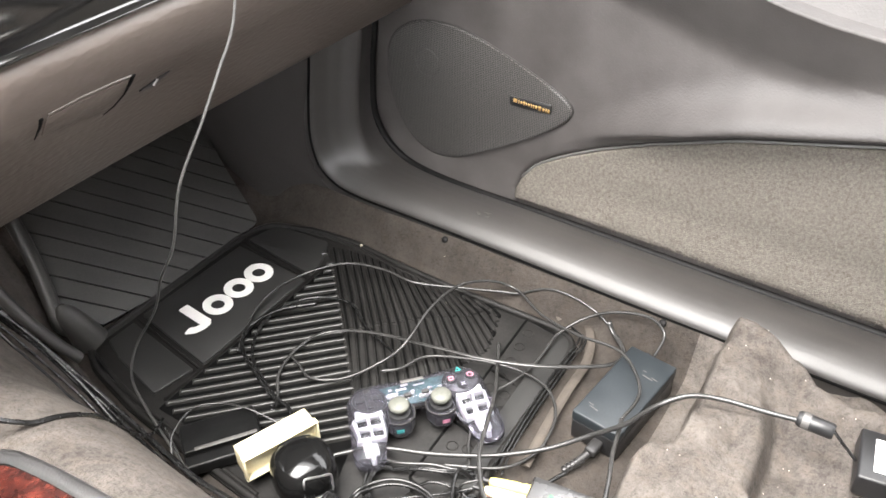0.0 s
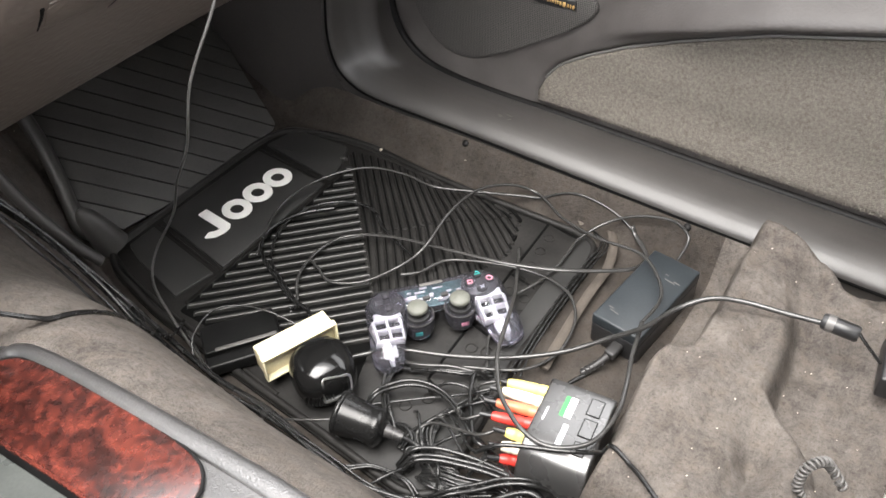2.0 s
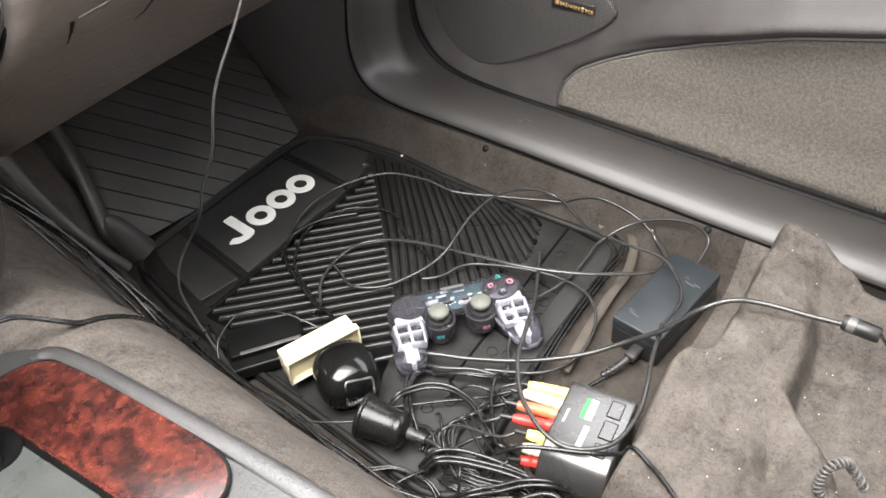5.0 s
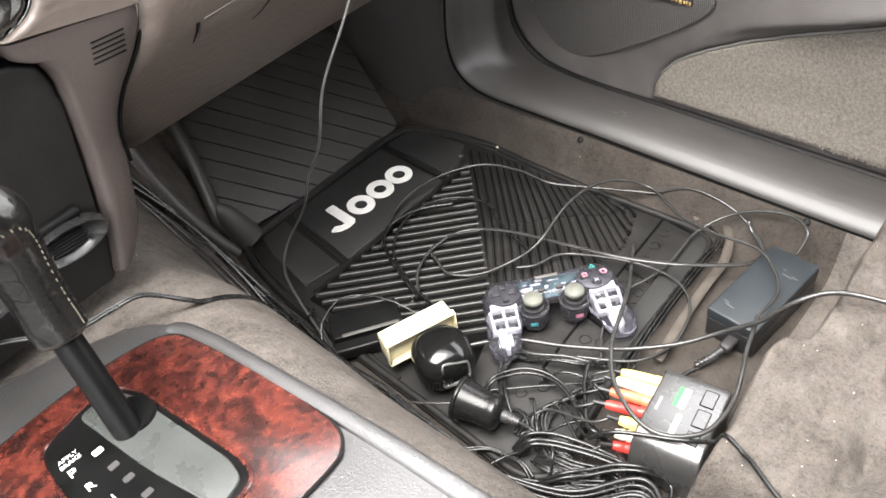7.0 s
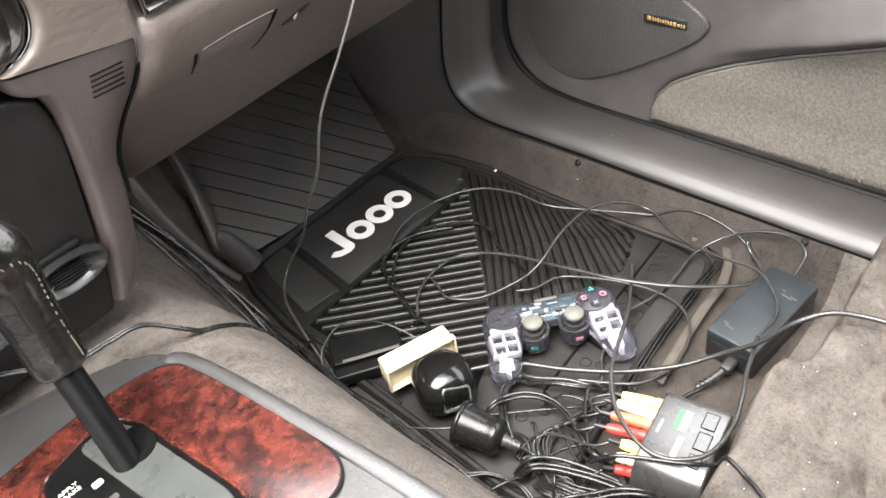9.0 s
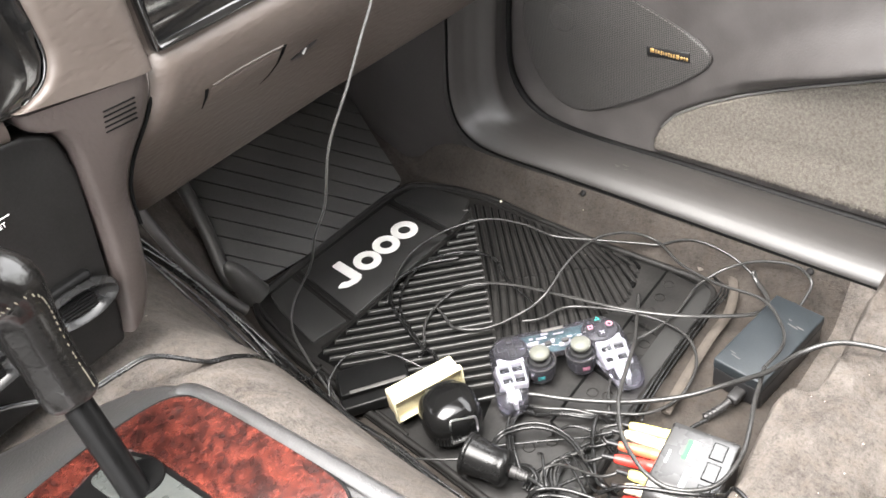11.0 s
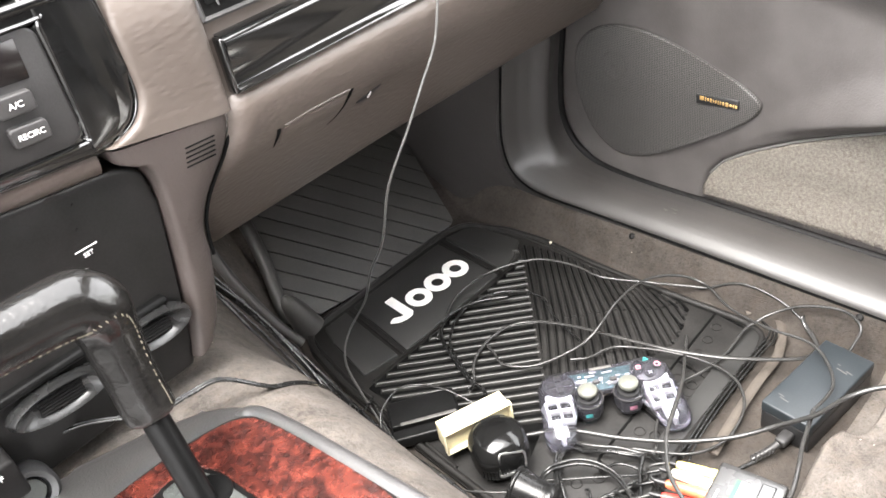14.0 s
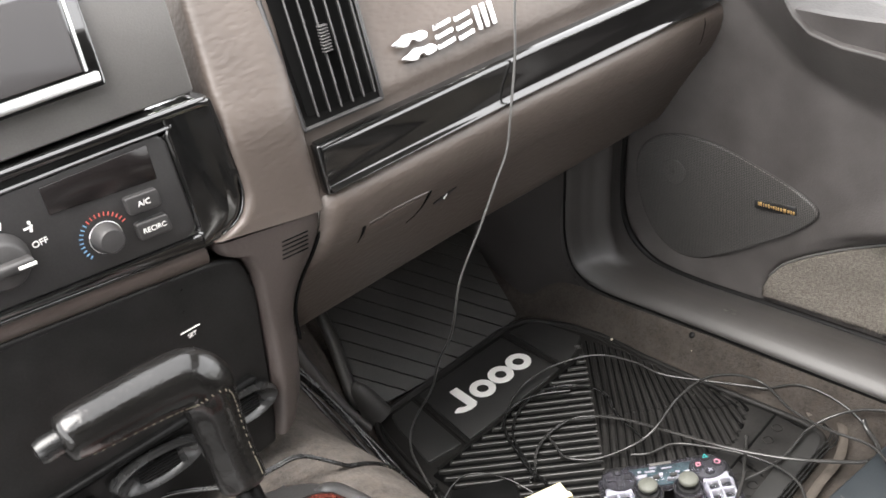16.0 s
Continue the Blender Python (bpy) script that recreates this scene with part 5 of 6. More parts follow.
def ring_shape(x, y, rx, ry, w):
    b = bmesh.new()
    n = 30
    loops = []
    for h, f in ((0, 0), (0.0012, 0), (0.0012, 1), (0, 1)):
        loops.append([b.verts.new((x + (rx - f * w) * math.cos(2 * math.pi * i / n), y + (ry - f * w * 1.05) * math.sin(2 * math.pi * i / n), h)) for i in range(n)])
    for q, r2 in zip(loops, loops[1:]):
        for i in range(n):
            b.faces.new((q[i], q[(i + 1) % n], r2[(i + 1) % n], r2[i]))
    bmesh.ops.transform(b, matrix=EMZ, verts=b.verts)
    return b


mat_part("white_shape", slab(rounded([(-0.1125, 0.054), (-0.0985, 0.050), (-0.0945, 0.099), (-0.1085, 0.100)], 0.002), 0.0012, m=EMZ), WHITE, "white upright bar", emblem_panel)
foot = [(-0.136, 0.060), (-0.127, 0.050), (-0.114, 0.0455), (-0.103, 0.0465), (-0.0985, 0.0525), (-0.1125, 0.0565), (-0.118, 0.0575), (-0.125, 0.064)]
mat_part("white_shape", slab([(p.x, p.y) for p in rounded(foot, 0.003)], 0.0011, m=EMZ), WHITE, "white foot of the bar", emblem_panel)
for x, y in ((-0.0725, 0.0655), (-0.0335, 0.0660), (0.0045, 0.0655)):
    mat_part("white_shape", ring_shape(x, y, 0.0190, 0.0205, 0.0105), WHITE, "white ring", emblem_panel)


def rib(a, b, w, h, z=-0.0015):
    """A moulded ridge with a rounded back between two points of the mat."""
    d = Vector((b[0] - a[0], b[1] - a[1], 0))
    L = d.length
    m = Matrix.Translation(((a[0] + b[0]) / 2, (a[1] + b[1]) / 2, z)) @ Matrix.Rotation(math.atan2(d.y, d.x), 4, "Z")
    bb = bmesh.new()
    prof = [(-w / 2, 0), (-w * 0.42, h * 0.72), (-w * 0.24, h), (w * 0.24, h), (w * 0.42, h * 0.72), (w / 2, 0)]
    ends = [[bb.verts.new((s * (L / 2 - z2 * 0.6), p, z2)) for p, z2 in prof] for s in (-1, 1)]
    for i in range(len(prof) - 1):
        bb.faces.new((ends[0][i], ends[0][i + 1], ends[1][i + 1], ends[1][i]))
    bb.faces.new(ends[0])
    bb.faces.new(ends[1][::-1])
    bmesh.ops.transform(bb, matrix=m, verts=bb.verts)
    return bb


# near-black bed stands in for the shade between the ribs
mat_part("rib_bed", slab(rounded([(-0.236, -0.003), (0.078, -0.003), (0.090, 0.008), (-0.128, -0.212), (-0.236, -0.25)], 0.003), 0.0014, m=Matrix.Translation((0, 0, -0.0022))), GROOVE, "black bed that paints the shade between the ribs")
for k in range(24):                                   # ribs square to the divider
    e = (0.086 - 0.00985 * k, 0.002 - 0.00985 * k) if k else (0.090, 0.014)
    s = min((-0.006 - e[1]) / 0.69, (e[0] + 0.232) / 0.72) if k > 1 else 0.012
    if s > 0.010:
        mat_part("rib", rib((e[0] - 0.72 * s, e[1] + 0.69 * s), e, 0.0064, 0.0050), RIB)
FAN_T = (0, 0.1, 0.28, 0.5, 0.7, 0.8, 0.9, 1)
FAN_TOP = (0.106, 0.112, 0.115, 0.117, 0.117, 0.116, 0.116, 0.117), (0.018, -0.006, -0.044, -0.092, -0.138, -0.162, -0.187, -0.218)
FAN_LOW = (-0.150, -0.128, -0.085, -0.020, 0.026, 0.046, 0.074, 0.104), (-0.222, -0.226, -0.236, -0.247, -0.268, -0.272, -0.264, -0.254)
for k in range(19):                                   # broad fanned ridges, the shade in their slots painted near-black
    t = k / 18
    a = (interp(t, FAN_T, FAN_TOP[0]), interp(t, FAN_T, FAN_TOP[1]))
    e = (interp(t, FAN_T, FAN_LOW[0]), interp(t, FAN_T, FAN_LOW[1]))
    mid = ((a[0] + e[0]) / 2 + 0.004, (a[1] + e[1]) / 2 - 0.004)
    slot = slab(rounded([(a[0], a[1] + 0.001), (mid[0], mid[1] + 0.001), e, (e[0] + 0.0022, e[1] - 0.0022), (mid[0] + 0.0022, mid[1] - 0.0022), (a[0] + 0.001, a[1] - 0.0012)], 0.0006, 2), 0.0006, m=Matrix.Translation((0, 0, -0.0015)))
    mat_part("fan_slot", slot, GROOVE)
    if k < 18:
        t2 = (k + 0.5) / 18
        a2 = (interp(t2, FAN_T, FAN_TOP[0]), interp(t2, FAN_T, FAN_TOP[1]))
        e2 = (interp(t2, FAN_T, FAN_LOW[0]), interp(t2, FAN_T, FAN_LOW[1]))
        mid2 = ((a2[0] + e2[0]) / 2 + 0.004, (a2[1] + e2[1]) / 2 - 0.004)
        ridge = rib(a2, mid2, 0.0068, 0.0024)
        merge(ridge, rib(mid2, e2, 0.0080, 0.0024))
        mat_part("rib", ridge, RUBBER)
mat_part("divider", rib((0.098, 0.016), (-0.128, -0.208), 0.006, 0.003), RUBBER, "raised dividing line")
mat_part("band_line", rib((-0.224, 0.0005), (0.072, 0.0005), 0.003, 0.004), RUBBER, "raised line behind the emblem band")
# slots and block lines drawn near-black for the shade in them
for loop in ([(0.118, -0.189), (0.080, -0.257), (0.0775, -0.264), (0.070, -0.2655)], [(0.109, -0.226), (0.1025, -0.248), (0.105, -0.254), (0.110, -0.250), (0.120, -0.226)], [(0.1235, -0.222), (0.1225, -0.277)]):
    mat_part("closed_slot", tube([(x, y, -0.0006) for x, y in loop], 0.0017, 5, 6), GROOVE, "closed slot with its shade painted black")
for a, e in (((0.122, -0.286), (-0.16, -0.300)), ((0.122, -0.286), (0.115, -0.330)), ((0.020, -0.293), (0.014, -0.328)), ((-0.07, -0.297), (-0.078, -0.335)), ((-0.16, -0.300), (-0.17, -0.34))):
    mat_part("block_line", rib(a, e, 0.0034, 0.0008), GROOVE)
ramp = [(0.116, -0.329), (0.124, -0.338), (0.113, -0.355), (0.09, -0.361), (-0.10, -0.365), (-0.25, -0.384), (-0.25, -0.352), (-0.10, -0.339)]
mat_part("edge_ramp", slab(rounded(ramp, 0.004), 0.0042, 0.0016, 3, m=Matrix.Translation((0, 0, -0.0015))), RUBBER_FLAT, "dusty raised edge band")
for x, y in ((0.098, -0.300), (0.072, -0.302), (0.017, -0.308), (0.019, -0.332), (-0.006, -0.326), (-0.029, -0.334), (-0.005, -0.306), (0.045, -0.305), (0.045, -0.322), (-0.05, -0.312), (-0.10, -0.315), (-0.13, -0.325), (-0.095, -0.332), (-0.2, -0.30), (-0.18, -0.315)):
    mat_part("ring_stud", tube([(x + 0.0062 * math.cos(t), y + 0.0062 * math.sin(t), -0.0012) for t in span(0, 5.5, 12)], 0.0009, 2, 6, True), RUBBER)

# dusty strap along the mat edge, and three thin cords that lie beside it
strap = tube([(0.138, -0.318, 0.003), (0.150, -0.333, 0.005), (0.141, -0.362, 0.006), (0.091, -0.384, 0.005), (0.036, -0.386, 0.004), (-0.024, -0.390, 0.003), (-0.085, -0.396, 0.003)], 0.0056, 6, 8, flat=0.35)
tagged(part("strap", strap, surface("brown_strap", (0.038, 0.031, 0.025), (0.070, 0.058, 0.047), 0.8, 60, 500, 0.5)), "dusty brown strap lying along the mat edge", "strap")

# ---- power supply brick ----
BM = Matrix.Translation((0.0445, -0.450, 0.0)) @ Matrix.Rotation(radians(-6.5), 4, "Z")
brick = thing("power_supply", "dark blue-grey power supply brick lying on the carpet", "power adapter", m=BM @ Matrix.Translation((0, 0, -0.006)))
part("case_top", box(0.127, 0.058, 0.014, (0, 0, 0.034), 0.002, 3), BRICK, brick, "matt blue-grey upper case")
part("case_bottom", box(0.1262, 0.0572, 0.0275, (0, 0, 0.0135), 0.002, 3), BLACK, brick, "black lower case")
for x, y, w in ((0.030, -0.006, 0.016), (0.033, -0.013, 0.010), (-0.048, 0.006, 0.014), (-0.045, 0.012, 0.008), (0.036, 0.002, 0.005)):
    part("print_bar", box(0.0012, w * 0.8, 0.0002, (x, y, 0.0411), 0, m=Matrix.Rotation(radians(-8), 4, "Z")), GREY_PANEL, brick, "faint grey print bar")
part("lead_boot", lathe([(0.0, 0), (0.0062, 0), (0.0052, 0.006), (0.0042, 0.018), (0.0, 0.018)], 14, Matrix.Translation((0.0625, 0.014, 0.018)) @ Matrix.Rotation(radians(80), 4, "Y")), BLACK, brick, "black lead boot")
part("mains_plug", box(0.020, 0.013, 0.010, (-0.072, -0.006, 0.014), 0.003, 3), PANEL, brick, "grey mains plug")
part("plug_strain", tube([(-0.084, -0.006, 0.016), (-0.098, -0.001, 0.011), (-0.112, 0.006, 0.006)], lambda t: 0.0044 - 0.0018 * t, 6, 10), PANEL, brick, "ribbed strain relief")
for k in range(5):
    part("strain_rib", lathe([(0.0034, -0.0009), (0.0046, -0.0009), (0.0046, 0.0009), (0.0034, 0.0009)], 12, Matrix.Translation((-0.093 - k * 0.0042, -0.0035 + k * 0.0021, 0.0125 - k * 0.0015)) @ Matrix.Rotation(radians(-78), 4, "Y")), CHARCOAL, brick)

# ---- game controller ----
GM = Matrix.Translation((-0.0935, -0.268, -0.002)) @ Matrix.Rotation(radians(-40.5), 4, "Z")
pad = thing("game_controller", "translucent violet game controller with two grey thumbsticks", "game controller", m=GM)


def blob(profile_fn, us, n=20):
    """A closed skin of elliptic rings: profile_fn(u) gives centre, half width, half height, and the ring's right axis."""
    b = bmesh.new()
    rings = []
    for u in us:
        c, w, h, ax = profile_fn(u)
        ax = Vector(ax).normalized()
        rings.append([b.verts.new(Vector(c) + ax * (w * math.copysign(abs(math.cos(a)) ** 0.8, math.cos(a))) + Vector((0, 0, 1)) * (h * math.copysign(abs(math.sin(a)) ** 0.8, math.sin(a)))) for a in (2 * math.pi * i / n for i in range(n))])
    for q, w2 in zip(rings, rings[1:]):
        for i in range(n):
            b.faces.new((q[i], q[(i + 1) % n], w2[(i + 1) % n], w2[i]))
    b.faces.new(rings[0][::-1])
    b.faces.new(rings[-1])
    return b


def shell_grip(sx):
    def f(u):
        x = sx * interp(u, (0, 0.25, 0.5, 0.75, 1), (0.051, 0.054, 0.058, 0.064, 0.067))
        y = interp(u, (0, 1), (0.035, -0.060))
        w = interp(u, (0, 0.06, 0.2, 0.45, 0.7, 0.9, 0.97, 1), (0.010, 0.019, 0.0245, 0.0225, 0.0188, 0.0168, 0.0130, 0.005))
        h = interp(u, (0, 0.06, 0.2, 0.45, 0.7, 0.9, 0.97, 1), (0.006, 0.011, 0.0150, 0.0175, 0.0165, 0.013, 0.009, 0.003))
        return (x, y, interp(u, (0, 0.4, 1), (0.031, 0.028, 0.018))), w, h, (1, 0.12 * sx, 0)
    return f


for sx in (-1, 1):
    half = part("shell_grip", blob(shell_grip(sx), span(0, 1, 26)), CLEAR, pad, "clear violet plastic grip")
    inner = bmesh.new()                                    # pale lattice seen through the shell
    gx = 0.0565 * sx
    for k in range(3):
        box(0.028, 0.0024, 0.010, (gx + sx * 0.0016 * k, -0.004 - k * 0.0135, 0.031 - k * 0.0018), 0.0006, 1, bm=inner)
    for dx in (-0.013, 0, 0.013):
        box(0.0026, 0.029, 0.010, (gx + dx + sx * 0.0018, -0.0175, 0.0285), 0.0006, 1, bm=inner)
    box(0.027, 0.008, 0.004, (gx, 0.0005, 0.034), 0.0012, 2, bm=inner)
    box(0.0046, 0.024, 0.010, (gx + 0.0062 * sx, -0.043, 0.0230), 0.0012, 2, bm=inner)
    box(0.012, 0.016, 0.003, (gx + 0.0056 * sx, -0.038, 0.0205), 0.0008, 1, bm=inner)
    part("inner_frame", inner, PALE_FRAME, half, "pale ribbed frame inside the grip")
bar = blob(lambda u: ((interp(u, (0, 1), (-0.048, 0.048)), interp(u, (0, 0.5, 1), (0.021, 0.019, 0.021)), 0.029), interp(u, (0, 0.1, 0.5, 0.9, 1), (0.014, 0.020, 0.018, 0.020, 0.014)), 0.012, (0, 1, 0)), span(0, 1, 22))
part("shell_bridge", bar, CLEAR, pad, "clear violet middle shell")
part("circuit_board", box(0.080, 0.026, 0.002, (0, 0.019, 0.030), 0.0005, 1), CIRCUIT, pad, "green-blue circuit board")
comp = bmesh.new()
for k in range(15):
    box(rng.uniform(0.003, 0.016), rng.uniform(0.0012, 0.003), rng.uniform(0.001, 0.005), (rng.uniform(-0.036, 0.036), rng.uniform(0.010, 0.029), 0.033), 0.0003, 1, bm=comp)
part("board_parts", comp, PALE_FRAME, pad, "small pale components")
for sx in (-1, 1):
    x = 0.0235 * sx
    well = part("stick_well", lathe([(0.0, 0.010), (0.015, 0.010), (0.0172, 0.018), (0.0175, 0.030), (0.0165, 0.034), (0.0145, 0.0345), (0.0135, 0.031), (0.0, 0.031)], 28, Matrix.Translation((x, -0.006, 0))), CLEAR, pad, "clear stick housing")
    part("stick_module", box(0.018, 0.018, 0.014, (x, -0.006, 0.017), 0.002, 2), BLACK, well, "dark stick module inside")
    part("module_tab", box(0.007, 0.0012, 0.005, (x + 0.002 * sx, -0.0156, 0.017), 0.0004, 1), PINK if sx > 0 else TEAL, well, "small coloured tab")
    part("well_ring", tube([(x + 0.0172 * math.cos(t), -0.006 + 0.0172 * math.sin(t), 0.0335) for t in span(0, 5.9, 18)], 0.0006, 2, 6, True), CHARCOAL, well, "dark rim of the housing")
    part("stick_dish", lathe([(0.0, 0.0265), (0.0145, 0.0265), (0.0150, 0.031), (0.0125, 0.0365), (0.0, 0.039)], 24, Matrix.Translation((x, -0.006, 0))), BLACK, well, "black dish below the cap")
    part("stick_cap", lathe([(0.0, 0.034), (0.0070, 0.034), (0.0075, 0.040), (0.0108, 0.0425), (0.0114, 0.0462), (0.0098, 0.0486), (0.0, 0.0494)], 28, Matrix.Translation((x, -0.006, 0))), STICK_CAP, well, "grey rubber thumbstick cap")
part("button_plate", lathe([(0.0, 0.034), (0.0205, 0.034), (0.0200, 0.0400), (0.0185, 0.0412), (0.0, 0.0415)], 28, Matrix.Translation((0.0525, 0.017, -0.003))), BLACK, pad, "dark plate under the action buttons")
for (dx, dy), mat_c, nm, n in (((0, 0.0110), TEAL, "teal", 3), ((0.0110, 0), PINK, "pink", 14), ((-0.0110, 0), PINK, "pink", 4), ((0, -0.0110), PALE_FRAME, "pale", 0)):
    bx, by = 0.0525 + dx, 0.017 + dy
    bt = part("face_button", lathe([(0.0, 0.041), (0.0056, 0.041), (0.0056, 0.0440), (0.0048, 0.0456), (0.0, 0.0460)], 20, Matrix.Translation((bx, by, -0.003))), BLACK, pad, "round action button with a " + nm + " mark")
    if n:
        part("button_mark", tube([(bx + 0.0032 * math.cos(math.pi / 2 + 2 * math.pi * t / n + (math.pi / 4 if n == 4 else 0)), by + 0.0032 * math.sin(math.pi / 2 + 2 * math.pi * t / n + (math.pi / 4 if n == 4 else 0)), 0.0431) for t in range(n)], 0.0007, 1, 5, True), mat_c, bt)
    else:
        mk = bmesh.new()
        for a in (45, -45):
            box(0.0064, 0.0011, 0.0005, (0, 0, 0), 0, m=Matrix.Translation((bx, by, 0.0431)) @ Matrix.Rotation(radians(a), 4, "Z"), bm=mk)
        part("button_mark", mk, mat_c, bt)
for dx, dy, w, h in ((0, 0.009, 0.0075, 0.010), (0, -0.009, 0.0075, 0.010), (0.009, 0, 0.010, 0.0075), (-0.009, 0, 0.010, 0.0075)):
    part("direction_key", box(w, h, 0.006, (-0.0525 + dx, 0.015 + dy, 0.0395), 0.0012, 2), PANEL, pad)
part("key_plate", lathe([(0.0, 0.036), (0.018, 0.036), (0.0175, 0.0415), (0.0, 0.042)], 26, Matrix.Translation((-0.0525, 0.015, -0.003))), BLACK, pad, "dark plate under the direction keys")
for x in (-0.010, 0.010):
    part("menu_button", box(0.008, 0.0045, 0.004, (x, 0.009, 0.0410), 0.001, 2), CHARCOAL, pad)
part("logo_bar", box(0.026, 0.0042, 0.0006, (0, 0.030, 0.0405), 0.0002, 1, m=Matrix.Rotation(radians(0), 4, "X")), GREY_PANEL, pad, "grey bar in place of the maker's name")
for sx in (-1, 1):
    part("shoulder_button", box(0.024, 0.010, 0.012, (0.052 * sx, 0.038, 0.027), 0.003, 3), BLACK, pad)

# ---- cream outlet tap with a black plug-in adapter ----
tap = thing("outlet_tap", "aged cream plastic outlet tap standing on edge", "outlet tap", m=Matrix.Translation((-0.2185, -0.1725, 0.0)) @ Matrix.Rotation(radians(-20.0), 4, "Z"))
part("tap_body", box(0.083, 0.020, 0.030, (0, 0, 0.034), 0.0016, 3), CREAM, tap, "cream plastic block")
for w, h, x, z in ((0.086, 0.0022, 0, 0.0492), (0.086, 0.0022, 0, 0.0188), (0.0022, 0.0282, 0.0419, 0.034), (0.0022, 0.0282, -0.0419, 0.034)):
    part("tap_rim", box(w, 0.008, h, (x, -0.0135, z), 0.0006, 2), CREAM, tap, "thin moulded rim")
for k in range(2):
    for dx in (-0.006, 0.006):
        part("socket_slot", box(0.0016, 0.0012, 0.008, (-0.024 + k * 0.048 + dx, 0.0102, 0.036), 0.0003, 1), GROOVE, tap)
cube = thing("usb_charger", "glossy black rounded plug-in charger with a chrome-ringed port", "charger", m=Matrix.Translation((-0.2285, -0.2190, 0.0)) @ Matrix.Rotation(radians(-31), 4, "Z"))
CA, CB, CC, CN = 0.033, 0.033, 0.029, 2.55


def charger_front(x, z, sign=-1):
    r = max(0.0, 1 - abs(x / CA) ** CN - abs((z - CC) / CC) ** CN)
    return sign * CB * r ** (1 / CN)


cb = bmesh.new()
bmesh.ops.create_icosphere(cb, subdivisions=5, radius=1)
for v in cb.verts:
    k = (abs(v.co.x) ** CN + abs(v.co.y) ** CN + abs(v.co.z) ** CN) ** (-1 / CN)
    v.co = Vector((v.co.x * CA, v.co.y * CB, v.co.z * CC)) * k + Vector((0, 0, CC))
charger_body = part("charger_body", cb, CHARGER, cube, "glossy black charger body", angle=180)
for k in range(9):
    x = -0.026 + k * 0.0032
    part("side_rib", tube([(x, charger_front(x, z) - 0.0002, z) for z in span(0.010, 0.030, 6)], 0.0008, 2, 6), BLACK_MATT, charger_body)
fr = rounded([(-0.0105, 0.0200), (0.0205, 0.0190), (0.0210, 0.0440), (-0.0075, 0.0505)], 0.005, 3)
part("port_ring", tube([(p.x, charger_front(p.x, p.y) - 0.0004, p.y) for p in fr], 0.0013, 1, 6, True), SILVER, charger_body, "bright ring round the port")
for k in range(3):
    z = 0.0495 + 0.0022 * k
    arc = [(x, charger_front(x, z, 1) + 0.0002, z) for x in span(-0.017 + 0.003 * k, 0.017 - 0.003 * k, 9)]
    part("shoulder_ridge", tube(arc, 0.0007, 2, 6), SATIN, charger_body)
part("port_bar", tube([(x, charger_front(x, 0.0215) - 0.0006, 0.0215 - 0.05 * x) for x in span(-0.0085, 0.0185, 7)], 0.0018, 2, 6), SILVER, charger_body, "bright bar below the port")

# ---- second adapter: round black plug with a shiny collar ----
plug = thing("barrel_plug", "satin black round plug with a flat disc end and lead", "plug", m=Matrix.Translation((-0.2520, -0.2905, 0.0245)) @ Matrix.Rotation(radians(-78), 4, "Z") @ Matrix.Rotation(radians(96), 4, "Y") @ Matrix.Diagonal((1, 1, 0.84, 1)))
part("plug_body", lathe([(0.0, -0.032), (0.0225, -0.032), (0.0238, -0.0305), (0.0240, -0.0275), (0.0232, -0.0262), (0.0218, -0.0255), (0.0205, -0.015), (0.0190, -0.004), (0.0184, 0.006), (0.0188, 0.013), (0.0196, 0.0175), (0.0190, 0.0215), (0.0160, 0.0245), (0.0100, 0.0270), (0.0, 0.0280)], 36), SATIN, plug, "satin black plug body with a waist")
part("strain_relief", lathe([(0.0, 0.028), (0.0068, 0.028), (0.0055, 0.036), (0.0045, 0.050), (0.0, 0.050)], 16), CHARCOAL, plug, "grey strain relief")
for k in range(4):
    part("relief_rib", lathe([(0.005, 0.034 + k * 0.0035), (0.0068 - k * 0.0003, 0.034 + k * 0.0035), (0.0068 - k * 0.0003, 0.0358 + k * 0.0035), (0.005, 0.0358 + k * 0.0035)], 14), CHARCOAL, plug)

# ---- flat dark case behind the tap ----
case = thing("flat_case", "low black plastic case with a raised lid", "case", m=Matrix.Translation((-0.2365, -0.108, 0.0)) @ Matrix.Rotation(radians(-35), 4, "Z"))
part("case_base", box(0.084, 0.058, 0.016, (0, 0, 0.010), 0.003, 3), SHADED, case, "black base")
part("case_lid", box(0.080, 0.040, 0.008, (0.0, 0.005, 0.022), 0.0015, 3), SHADED, case, "raised lid")
# pale strip stands for the bright line of light on the lid
part("lid_glint", box(0.066, 0.005, 0.001, (0.004, -0.0135, 0.0262), 0.0003, 1), GREY_PANEL, case, "grey strip painting the highlight along the lid")

# ---- composite video switch box ----
AM = Matrix.Translation((-0.164, -0.465, 0.0)) @ Matrix.Rotation(radians(8), 4, "Z")
av = thing("video_switch_box", "black video switch box with satin top and coloured plugs", "switch box", m=AM)
prof = [(-0.0500, 0.0), (-0.0495, 0.016), (-0.0465, 0.030), (-0.0395, 0.041), (-0.0290, 0.0475), (-0.0180, 0.0498), (0.0400, 0.0498), (0.0455, 0.0470), (0.0470, 0.0420), (0.0470, 0.0)]
cs = slab([(p.x, p.y) for p in smooth_ring([(a, b, 0) for a, b in prof[1:-1]], 5, False)] + [(0.0470, -0.002), (-0.0500, -0.002)], 0.066, 0.0, m=Matrix.Translation((0, 0.033, 0)) @ FRONT)
